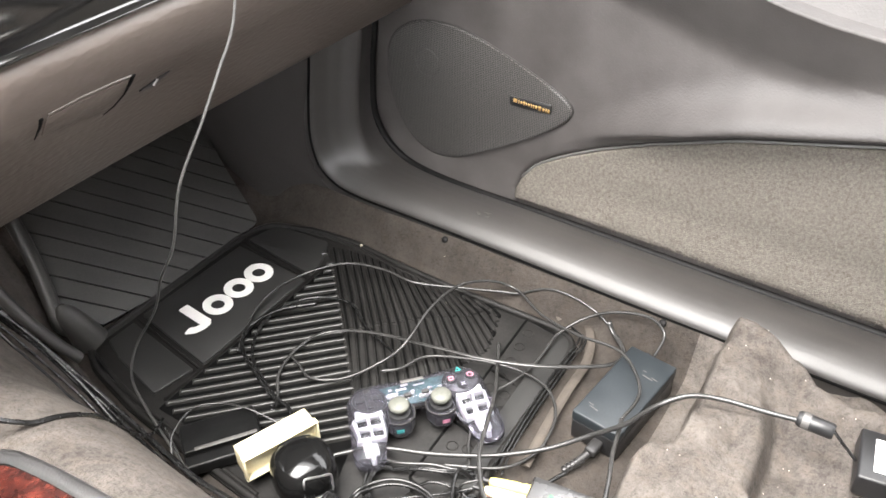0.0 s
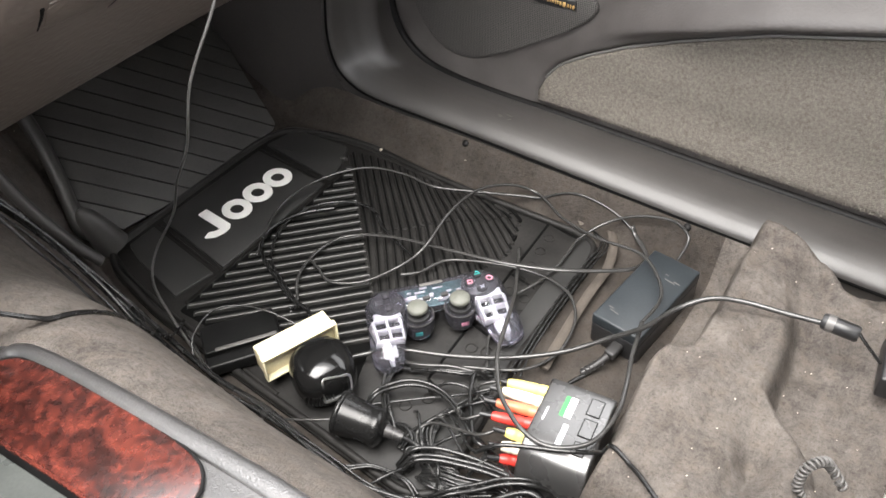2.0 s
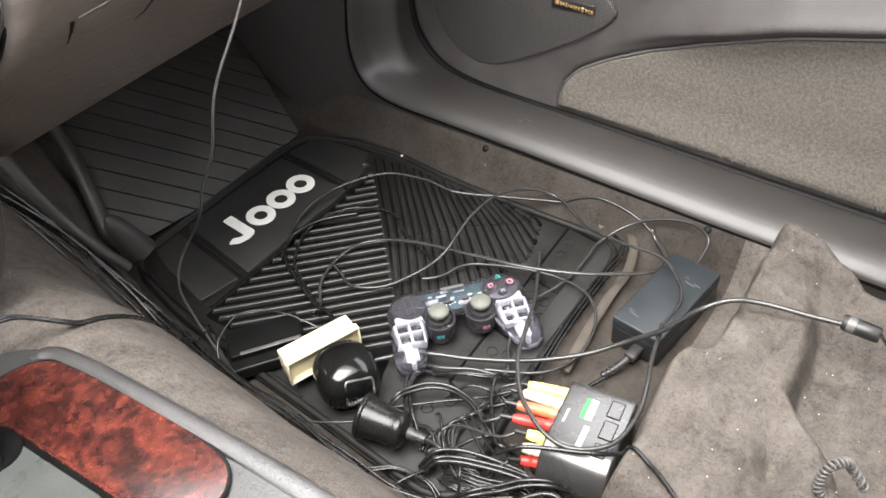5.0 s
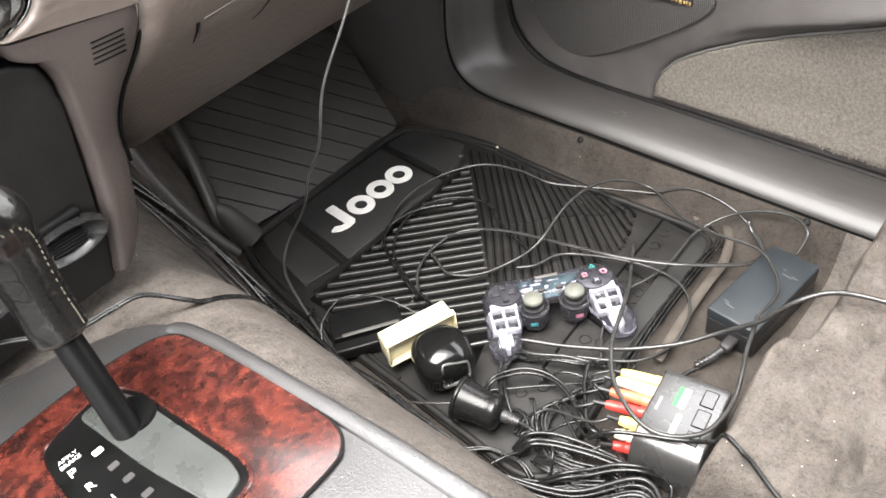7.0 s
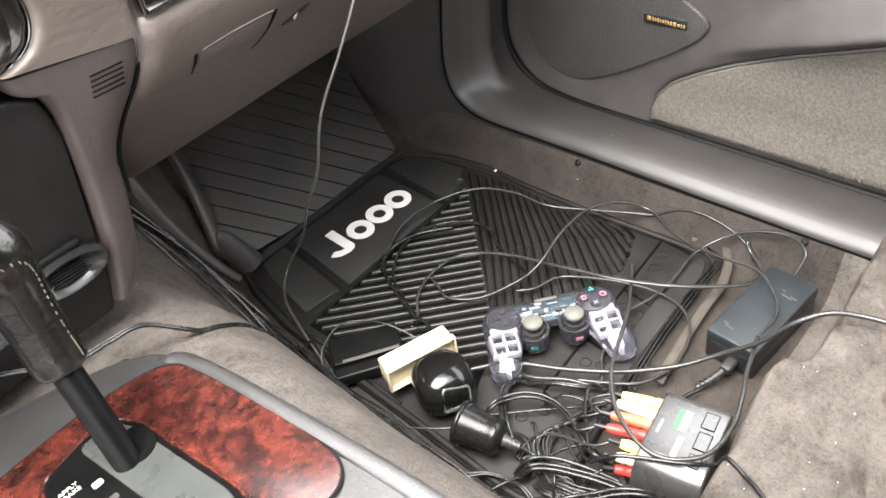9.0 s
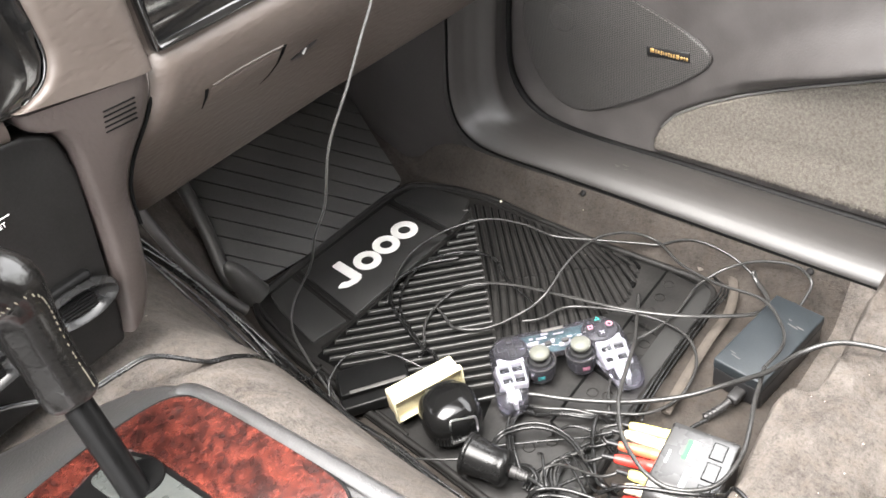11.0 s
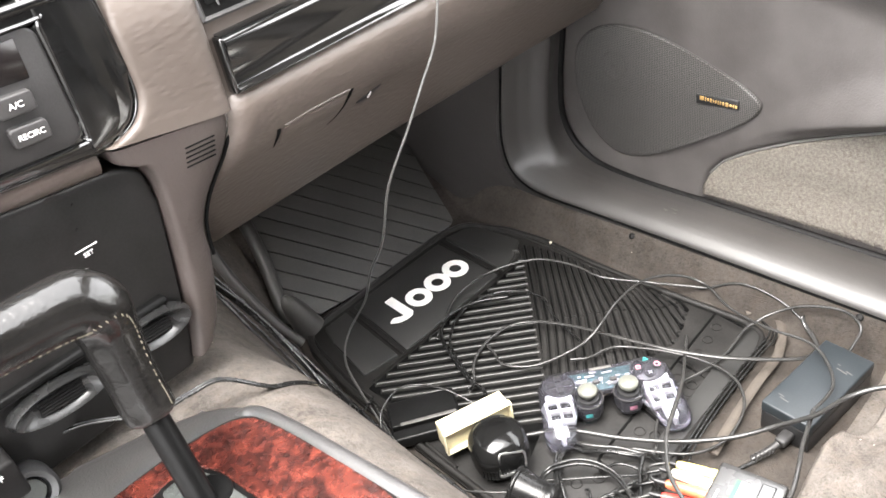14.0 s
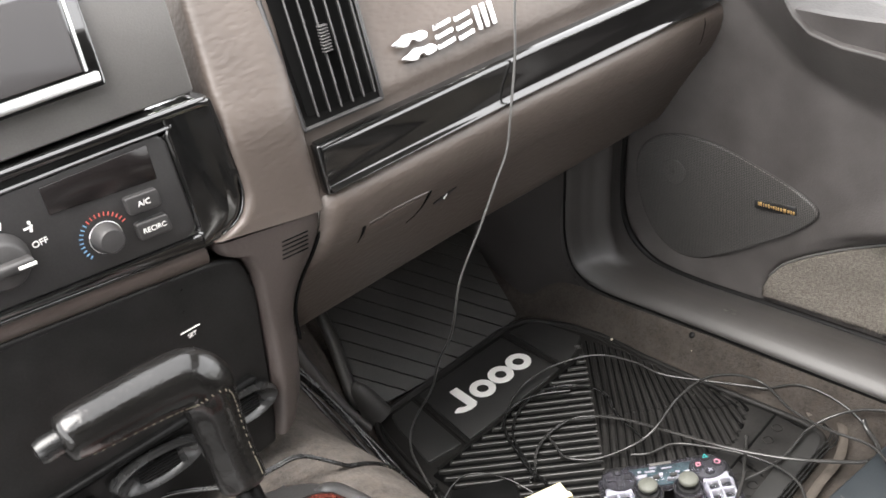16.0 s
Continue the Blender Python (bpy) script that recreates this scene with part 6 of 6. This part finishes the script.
rims = [e for e in cs.edges if abs(e.verts[0].co.y - e.verts[1].co.y) < 1e-5 and min(e.verts[0].co.z, e.verts[1].co.z) > 0.004]
bmesh.ops.bevel(cs, geom=rims, offset=0.0025, segments=3, affect="EDGES", profile=0.5)
part("case", cs, SATIN_TOP, av, "satin charcoal case with a rolled front", angle=40)
for x, y, w, h in ((0.028, -0.017, 0.019, 0.0125), (0.003, -0.018, 0.020, 0.0125), (-0.021, -0.018, 0.014, 0.0115)):
    key = part("switch_key", box(w, h, 0.0012, (x, y, 0.0502), 0.0001, 1), SATIN_TOP, av, "square push key", smooth=False)
    for dx, dy, gw, gh in ((0, h / 2, w, 0.0009), (0, -h / 2, w, 0.0009), (w / 2, 0, 0.0007, h), (-w / 2, 0, 0.0007, h)):
        part("key_gap", box(gw, gh, 0.0012, (x + dx, y + dy, 0.0504), 0), GROOVE, key)
part("green_label", box(0.024, 0.0042, 0.0004, (0.019, 0.010, 0.0501), 0), GREEN, av, "green printed bar")
part("white_label", box(0.024, 0.0066, 0.0004, (0.019, 0.0040, 0.0501), 0), WHITE, av, "white printed bar")
part("print_bars", box(0.016, 0.0020, 0.0004, (0.004, 0.024, 0.0501), 0), SILVER, av, "pale bar in place of a printed name")
part("print_bars", box(0.024, 0.0052, 0.0004, (-0.012, 0.0015, 0.0501), 0), SILVER, av, "pale printed bar")
rca = []
for k, (x, z, mt, nm) in enumerate(((0.037, 0.037, YELLOW, "yellow"), (0.023, 0.037, IVORY, "ivory"), (0.010, 0.037, ORANGE, "orange-red"), (0.000, 0.031, RED, "red"), (-0.030, 0.030, IVORY, "ivory"), (-0.034, 0.017, RED, "red"), (-0.020, 0.036, YELLOW, "yellow"))):
    short = k > 3
    Lp = 0.021 if short else 0.042
    pm = AM @ Matrix.Translation((x, 0.032, z)) @ Matrix.Rotation(radians((13, 9, 12, 15, 22, 26, 16)[k]), 4, "Z") @ Matrix.Rotation(radians(-90 + (6 if not short else 14)), 4, "X")
    pg = thing("video_plug", nm + " moulded video plug pushed into the switch box", "plug", group="plugs in the switch box", m=pm)
    part("plug_sleeve", lathe([(0.0, 0), (0.0058, 0), (0.0060, 0.008), (0.0053, 0.0095), (0.0053, 0.0115), (0.0058, 0.013), (0.0054, Lp * 0.7), (0.0047, Lp * 0.92), (0.0038, Lp), (0.0, Lp)], 16), mt, pg, nm + " sleeve")
    part("plug_boot", lathe([(0.0, Lp - 0.001), (0.0030, Lp - 0.001), (0.0022, Lp + 0.012), (0.0, Lp + 0.012)], 12), BLACK, pg, "black cable boot")
    rca.append(pm @ Vector((0, 0, Lp + 0.008)))

# ---- white-topped black device and white board on the raised carpet ----
dev = thing("small_device", "small black device with a white label on the carpet", "device", m=Matrix.Translation((0.028, -0.708, 0.078)) @ Matrix.Rotation(radians(8), 4, "Z"))
part("device_body", box(0.062, 0.056, 0.026, (0, 0, 0.013), 0.003, 3), BLACK, dev, "black body")
part("device_label", box(0.040, 0.042, 0.0008, (0.0, -0.006, 0.0263), 0.0002, 1), WHITE, dev, "white label")
board = thing("white_panel", "plain white plastic box standing on the carpet", "box", m=Matrix.Translation((-0.098, -0.762, 0.08)) @ Matrix.Rotation(radians(-3), 4, "Z"))
part("box_body", box(0.155, 0.085, 0.05, (0, 0, 0.025), 0.003, 3), WHITE, board, "white plastic shell")

# ---- cables ----
def cable(label, pts, r=0.0019, mt=None, name="cable", flat=1.0, sides=10):
    rad = r(0.5) if callable(r) else r
    line = [Vector(p) for p in smooth_ring(pts, 5, False)]
    for q in line:
        if q.x > -0.478 and q.z < 0.32:
            q.z = max(q.z, floor_z(q.x, q.y) + rad * 0.9)
    b = tube(line, r, 2, sides, flat=flat)
    return tagged(part(name, b, mt or CABLE, angle=120), label, "cable", "loose cables")


for k in range(3):
    o = 0.0042 * (k - 1)
    cable("thin black cord lying along the rubber mat edge", [(0.128 - o, -0.345 - o, 0.006), (0.119, -0.362 - o, 0.010), (0.104, -0.368 - o, 0.010), (0.077, -0.366 - o, 0.009), (0.028, -0.366 - o, 0.008), (-0.028, -0.368 - o, 0.008), (-0.079, -0.372 - o, 0.007), (-0.11, -0.376 - o * 1.5, 0.006)], 0.0013, CABLE)
GREYLBL = "thin grey lead looping over the floor mat"
cable(GREYLBL, [(-0.126, -0.022, 0.008), (-0.056, 0.008, 0.015), (0.005, 0.0, 0.021), (0.058, -0.042, 0.028), (0.078, -0.094, 0.026), (0.083, -0.14, 0.021), (0.112, -0.196, 0.016), (0.147, -0.275, 0.014), (0.153, -0.334, 0.012), (0.142, -0.394, 0.012), (0.121, -0.416, 0.012)], 0.0018, CABLE_GREY)
cable("flat grey twin lead lying across the mat", [(0.147, -0.385, 0.014), (0.121, -0.416, 0.012), (0.091, -0.418, 0.017), (0.062, -0.394, 0.023), (0.029, -0.348, 0.028), (0.008, -0.29, 0.026), (-0.004, -0.222, 0.021), (-0.018, -0.147, 0.016), (-0.042, -0.097, 0.012), (-0.081, -0.082, 0.011), (-0.127, -0.091, 0.011), (-0.16, -0.118, 0.01), (-0.185, -0.135, 0.028)], lambda t: 0.0032 - 0.0014 * t, CABLE_GREY, flat=0.6)
cable("black lead curling towards the charger", [(-0.182, -0.132, 0.03), (-0.163, -0.121, 0.014), (-0.141, -0.075, 0.01), (-0.118, -0.039, 0.01), (-0.072, -0.015, 0.01), (-0.026, -0.02, 0.01), (0.006, -0.048, 0.01), (0.015, -0.089, 0.01), (-0.009, -0.13, 0.01), (-0.03, -0.19, 0.012)], 0.0018, CABLE)
cable(GREYLBL, [(-0.098, -0.085, 0.01), (-0.104, -0.102, 0.01), (-0.113, -0.128, 0.01), (-0.093, -0.16, 0.01), (-0.054, -0.184, 0.015), (-0.025, -0.2, 0.03), (0.029, -0.2, 0.045), (0.086, -0.204, 0.042), (0.128, -0.228, 0.031), (0.141, -0.261, 0.02), (0.106, -0.312, 0.031), (0.086, -0.367, 0.042), (0.08, -0.422, 0.05), (0.058, -0.453, 0.05), (0.028, -0.47, 0.05), (-0.016, -0.469, 0.055)], 0.0019, CABLE_GREY)
cable("black mains lead running from the power supply to the switch box", [(-0.072, -0.437, 0.006), (-0.086, -0.430, 0.005), (-0.104, -0.424, 0.005), (-0.125, -0.420, 0.005)], 0.0024, CABLE)
cable("black lead leaving the power supply", [(0.112, -0.452, 0.020), (0.122, -0.456, 0.032), (0.136, -0.456, 0.048), (0.150, -0.430, 0.050), (0.146, -0.388, 0.040), (0.132, -0.356, 0.024), (0.104, -0.337, 0.012), (0.083, -0.336, 0.010), (0.048, -0.336, 0.009), (0.012, -0.330, 0.010), (-0.023, -0.318, 0.011), (-0.050, -0.318, 0.009), (-0.090, -0.330, 0.008), (-0.126, -0.349, 0.010), (-0.140, -0.316, 0.010), (-0.155, -0.286, 0.008), (-0.160, -0.262, 0.005)], 0.0019, CABLE_GREY)
cable("thin black lead curving round the controller", [(-0.06, -0.19, 0.01), (-0.044, -0.207, 0.01), (-0.009, -0.225, 0.01), (0.019, -0.287, 0.01), (0.027, -0.337, 0.01), (0.017, -0.371, 0.01), (-0.01, -0.393, 0.01), (-0.044, -0.401, 0.01), (-0.073, -0.399, 0.01), (-0.106, -0.378, 0.01), (-0.134, -0.326, 0.01)], 0.0018, CABLE_GREY)
cable("grey round lead running to a ferrite bead", [(-0.19, -0.22, 0.012), (-0.157, -0.256, 0.015), (-0.132, -0.31, 0.015), (-0.103, -0.363, 0.017), (-0.071, -0.411, 0.026), (-0.046, -0.447, 0.045), (-0.034, -0.478, 0.07), (-0.022, -0.502, 0.1), (-0.004, -0.526, 0.112), (0.007, -0.554, 0.114), (0.012, -0.594, 0.116), (0.014, -0.624, 0.12)], 0.0026, CABLE_GREY)
bead = thing("ferrite_bead", "black cylindrical ferrite bead on a grey lead", "ferrite bead", m=Matrix.Translation((0.017, -0.639, 0.12)) @ Matrix.Rotation(radians(90), 4, "X"))
part("bead_body", lathe([(0.0, -0.0165), (0.0065, -0.0165), (0.0078, -0.014), (0.0078, 0.014), (0.0065, 0.0165), (0.0, 0.0165)], 18), BLACK, bead, "black bead shell")
part("bead_ring", lathe([(0.0079, -0.012), (0.0081, -0.012), (0.0081, -0.005), (0.0079, -0.005)], 18), GREY_PANEL, bead, "grey band")
cable("black lead from the bead to the small device", [(0.020, -0.654, 0.12), (0.017, -0.662, 0.114), (0.016, -0.680, 0.098)], 0.0016, CABLE)
cable("grey lead draped over the controller and switch box", [(0.056, -0.282, 0.006), (0.030, -0.296, 0.010), (0.001, -0.311, 0.018), (-0.029, -0.327, 0.030), (-0.060, -0.341, 0.044), (-0.095, -0.355, 0.056), (-0.120, -0.364, 0.060), (-0.142, -0.374, 0.062), (-0.170, -0.394, 0.060), (-0.187, -0.416, 0.059), (-0.197, -0.438, 0.057), (-0.198, -0.460, 0.056), (-0.187, -0.481, 0.056), (-0.168, -0.496, 0.058), (-0.135, -0.500, 0.064), (-0.10, -0.492, 0.066), (-0.069, -0.482, 0.062), (-0.016, -0.469, 0.055)], 0.0024, CABLE_GREY)
cable("black lead crossing onto the raised carpet", [(-0.230, -0.405, 0.040), (-0.220, -0.424, 0.054), (-0.208, -0.448, 0.056), (-0.197, -0.473, 0.057), (-0.190, -0.498, 0.066), (-0.196, -0.522, 0.092), (-0.207, -0.545, 0.104), (-0.226, -0.575, 0.108), (-0.240, -0.61, 0.106), (-0.25, -0.66, 0.10)], 0.0022, CABLE)
BUNDLE = [(-0.345, 0.14, 0.215), (-0.332, 0.121, 0.19), (-0.308, 0.082, 0.133), (-0.298, 0.014, 0.082), (-0.299, -0.043, 0.051), (-0.304, -0.135, 0.031), (-0.300, -0.206, 0.022), (-0.306, -0.288, 0.017), (-0.308, -0.348, 0.014), (-0.285, -0.42, 0.012), (-0.240, -0.470, 0.014), (-0.268, -0.52, 0.016), (-0.288, -0.60, 0.02)]
for k in range(7):
    ph, off, wob = rng.uniform(0, 6), (k - 3) * 0.0036, random.Random(k)
    pts = []
    for i, (x, y, z) in enumerate(BUNDLE):
        sway = off * math.cos(i * 0.55 + ph * 0.3) + wob.uniform(-0.0022, 0.0022)
        pts.append((x + sway, y + sway * 0.4, z + 0.004 + 0.0045 * math.sin(i * 0.6 + ph) + 0.0022 * (k % 3)))
    cable("black lead in the bundle along the tunnel", pts, (0.0018, 0.0024, 0.0015, 0.0021, 0.0017, 0.0026, 0.0014)[k], CABLE)
cable("black lead curving away from the bundle under the dash", [(-0.352, 0.15, 0.225), (-0.340, 0.118, 0.198), (-0.329, 0.072, 0.150), (-0.325, 0.02, 0.108), (-0.326, -0.03, 0.082), (-0.312, -0.10, 0.042), (-0.303, -0.17, 0.026)], 0.0018, CABLE_GREY)
for dx in (0.0, 0.0032):
    cable("thin dark twin lead crossing the console towards the mat", [(-0.66, -0.085 + dx, 0.292), (-0.598, -0.090 + dx, 0.293), (-0.562, -0.097 + dx, 0.293), (-0.526, -0.130 + dx, 0.293), (-0.508, -0.144 + dx, 0.294), (-0.485, -0.148 + dx, 0.294), (-0.460, -0.154 + dx, 0.292), (-0.432, -0.166 + dx, 0.268), (-0.396, -0.160 + dx, 0.226), (-0.362, -0.140 + dx, 0.180), (-0.325, -0.105, 0.11), (-0.285, -0.06, 0.04), (-0.25, -0.03, 0.012)], 0.0015, CABLE)
cable("thin grey wire arching behind the flat case", [(-0.285, -0.085, 0.02), (-0.269, -0.072, 0.032), (-0.236, -0.065, 0.034), (-0.213, -0.08, 0.032), (-0.199, -0.112, 0.03), (-0.19, -0.15, 0.02)], 0.0011, CABLE_GREY)
cable("thin lead hanging in a bow by the tunnel", [(-0.261, -0.049, 0.02), (-0.292, -0.118, 0.024), (-0.305, -0.164, 0.024), (-0.297, -0.208, 0.022), (-0.281, -0.244, 0.026), (-0.264, -0.270, 0.028)], 0.0014, CABLE_GREY)
cable("pale thin charging lead hanging in front of the dash", [(-0.063, -0.118, 0.7), (-0.073, -0.116, 0.64), (-0.086, -0.114, 0.59), (-0.095, -0.113, 0.535), (-0.111, -0.113, 0.482), (-0.122, -0.11, 0.44), (-0.14, -0.103, 0.405), (-0.164, -0.095, 0.362), (-0.192, -0.08, 0.305), (-0.194, -0.05, 0.225), (-0.182, 0.005, 0.15), (-0.172, 0.05, 0.075), (-0.19, 0.083, 0.014), (-0.226, 0.049, 0.011), (-0.249, -0.002, 0.011), (-0.276, -0.077, 0.015), (-0.297, -0.139, 0.03)], 0.0014, CABLE_PALE)
cable("thick black lead from the back of the tap", [(-0.178, -0.158, 0.022), (-0.163, -0.136, 0.014), (-0.159, -0.109, 0.011), (-0.144, -0.072, 0.011), (-0.129, -0.039, 0.011), (-0.109, -0.015, 0.011), (-0.081, -0.007, 0.012), (-0.044, -0.019, 0.012), (-0.01, -0.05, 0.012)], 0.0025, CABLE)
# coiled metal lead on the raised carpet
coil_line = smooth_ring([(-0.165, -0.700, 0.085), (-0.156, -0.664, 0.10), (-0.152, -0.658, 0.116), (-0.147, -0.661, 0.130), (-0.136, -0.669, 0.128), (-0.129, -0.675, 0.116), (-0.127, -0.690, 0.095)], 40, False)
coil = []
for i, p in enumerate(coil_line):
    d = (coil_line[min(i + 1, len(coil_line) - 1)] - coil_line[max(i - 1, 0)]).normalized()
    s = d.orthogonal().normalized()
    a = i * 0.62
    coil.append(p + s * math.cos(a) * 0.0034 + d.cross(s) * math.sin(a) * 0.0034)
tagged(part("spring_lead", tube(coil, 0.0013, 2, 6), GREY_PANEL, angle=120), "steel-coiled lead standing out of the carpet", "spring lead")

# tangle of leads round the switch box and plug
LOOPS = [(3, 0.0017, 0.012, [(-0.162, -0.279), (-0.172, -0.27), (-0.187, -0.27), (-0.204, -0.278), (-0.224, -0.295), (-0.238, -0.312)]),
         (2, 0.0019, 0.018, [(-0.232, -0.27), (-0.216, -0.275), (-0.202, -0.282), (-0.187, -0.296), (-0.179, -0.315), (-0.179, -0.336), (-0.187, -0.358), (-0.201, -0.385), (-0.202, -0.401)]),
         (2, 0.0017, 0.012, [(-0.163, -0.282), (-0.153, -0.307), (-0.141, -0.334), (-0.122, -0.357)]),
         (1, 0.0016, 0.014, [(-0.205, -0.316), (-0.21, -0.325), (-0.224, -0.337), (-0.236, -0.348), (-0.243, -0.358)]),
         (3, 0.0015, 0.008, [(-0.248, -0.329), (-0.229, -0.329), (-0.206, -0.337), (-0.183, -0.348), (-0.16, -0.361), (-0.144, -0.37)]),
         (1, 0.0019, 0.017, [(-0.264, -0.35), (-0.247, -0.356), (-0.227, -0.362), (-0.212, -0.371), (-0.203, -0.382), (-0.196, -0.387)]),
         (1, 0.0015, 0.017, [(-0.261, -0.343), (-0.251, -0.34), (-0.244, -0.345), (-0.242, -0.355), (-0.249, -0.357), (-0.257, -0.35), (-0.258, -0.343)]),
         (3, 0.0023, 0.020, [(-0.267, -0.342), (-0.255, -0.352), (-0.242, -0.369), (-0.234, -0.39), (-0.227, -0.416), (-0.224, -0.444), (-0.221, -0.472)]),
         (2, 0.0016, 0.010, [(-0.30, -0.278), (-0.295, -0.301), (-0.281, -0.318), (-0.275, -0.34), (-0.275, -0.359), (-0.28, -0.373)]),
         (1, 0.0016, 0.012, [(-0.302, -0.327), (-0.287, -0.336), (-0.269, -0.346), (-0.256, -0.352)]),
         (1, 0.0015, 0.022, [(-0.248, -0.368), (-0.25, -0.376), (-0.26, -0.384), (-0.275, -0.39)]),
         (2, 0.0021, 0.022, [(-0.288, -0.376), (-0.27, -0.401), (-0.252, -0.42), (-0.233, -0.438), (-0.22, -0.46), (-0.209, -0.483)]),
         (1, 0.0014, 0.008, [(-0.238, -0.262), (-0.222, -0.275), (-0.205, -0.294), (-0.19, -0.312), (-0.169, -0.339), (-0.144, -0.364)]),
         (2, 0.0015, 0.014, [(-0.175, -0.312), (-0.162, -0.327), (-0.155, -0.347), (-0.159, -0.367), (-0.161, -0.382)]),
         (1, 0.0024, 0.028, [(-0.129, -0.36), (-0.143, -0.351), (-0.167, -0.359), (-0.192, -0.376), (-0.212, -0.392), (-0.214, -0.405), (-0.205, -0.421)]),
         (4, 0.0016, 0.010, [(-0.255, -0.361), (-0.249, -0.38), (-0.245, -0.402), (-0.238, -0.423), (-0.232, -0.444)]),
         (3, 0.0014, 0.010, [(-0.261, -0.362), (-0.265, -0.375), (-0.263, -0.389), (-0.255, -0.403)]),
         (2, 0.0014, 0.007, [(-0.25, -0.40), (-0.225, -0.402), (-0.198, -0.405), (-0.187, -0.41)]),
         (2, 0.0016, 0.020, [(-0.206, -0.414), (-0.216, -0.428), (-0.226, -0.445), (-0.229, -0.453)]),
         (3, 0.0017, 0.009, [(-0.300, -0.345), (-0.285, -0.385), (-0.262, -0.415), (-0.24, -0.45)]),
         (2, 0.0016, 0.009, [(-0.232, -0.30), (-0.225, -0.318), (-0.232, -0.335), (-0.250, -0.345)])]
for n, rad, z0, line in LOOPS:
    for k in range(n):
        ph = rng.uniform(0, 6)
        o = (k - (n - 1) / 2) * rad * 2.4
        pts = []
        for i, (x, y) in enumerate(line):
            a, b2 = line[max(i - 1, 0)], line[min(i + 1, len(line) - 1)]
            d = Vector((b2[0] - a[0], b2[1] - a[1])).normalized()
            w = o * (0.85 + 0.35 * math.sin(i * 0.8 + ph))
            end = i in (0, len(line) - 1)
            pts.append((x - d.y * w, y + d.x * w, (0.004 if end else z0) + 0.0015 * math.sin(i * 0.9 + ph)))
        if line[-1][1] < -0.442:
            pts += [(-0.256 + o, -0.505, 0.012), (-0.282 + o, -0.57, 0.014)]
        cable("black lead looped in the tangle on the mat", pts, rad, CABLE)
for k, e in enumerate(rca):
    pts = [tuple(e), (e.x - 0.012, e.y + 0.016, e.z - 0.006), (-0.165 - 0.008 * k, -0.365 + 0.003 * k, 0.020), (-0.195 - 0.006 * k, -0.350 + 0.002 * k, 0.012), (-0.225 - 0.005 * k, -0.352 - 0.004 * k, 0.009), (-0.250 - 0.003 * k, -0.375 - 0.006 * k, 0.009), (-0.245, -0.41 - 0.006 * k, 0.012)]
    cable("thin black video lead from the switch box", pts, 0.0015, CABLE if k % 3 else CABLE_GREY)
plug_end = plug.matrix_basis @ Vector((0, 0, 0.048))
cable("black lead from the barrel plug", [tuple(plug_end), tuple(plug_end + Vector((0.004, -0.018, -0.008))), (-0.245, -0.372, 0.010), (-0.240, -0.39, 0.009), (-0.255, -0.40, 0.008), (-0.285, -0.43, 0.008)], 0.0024, CABLE)
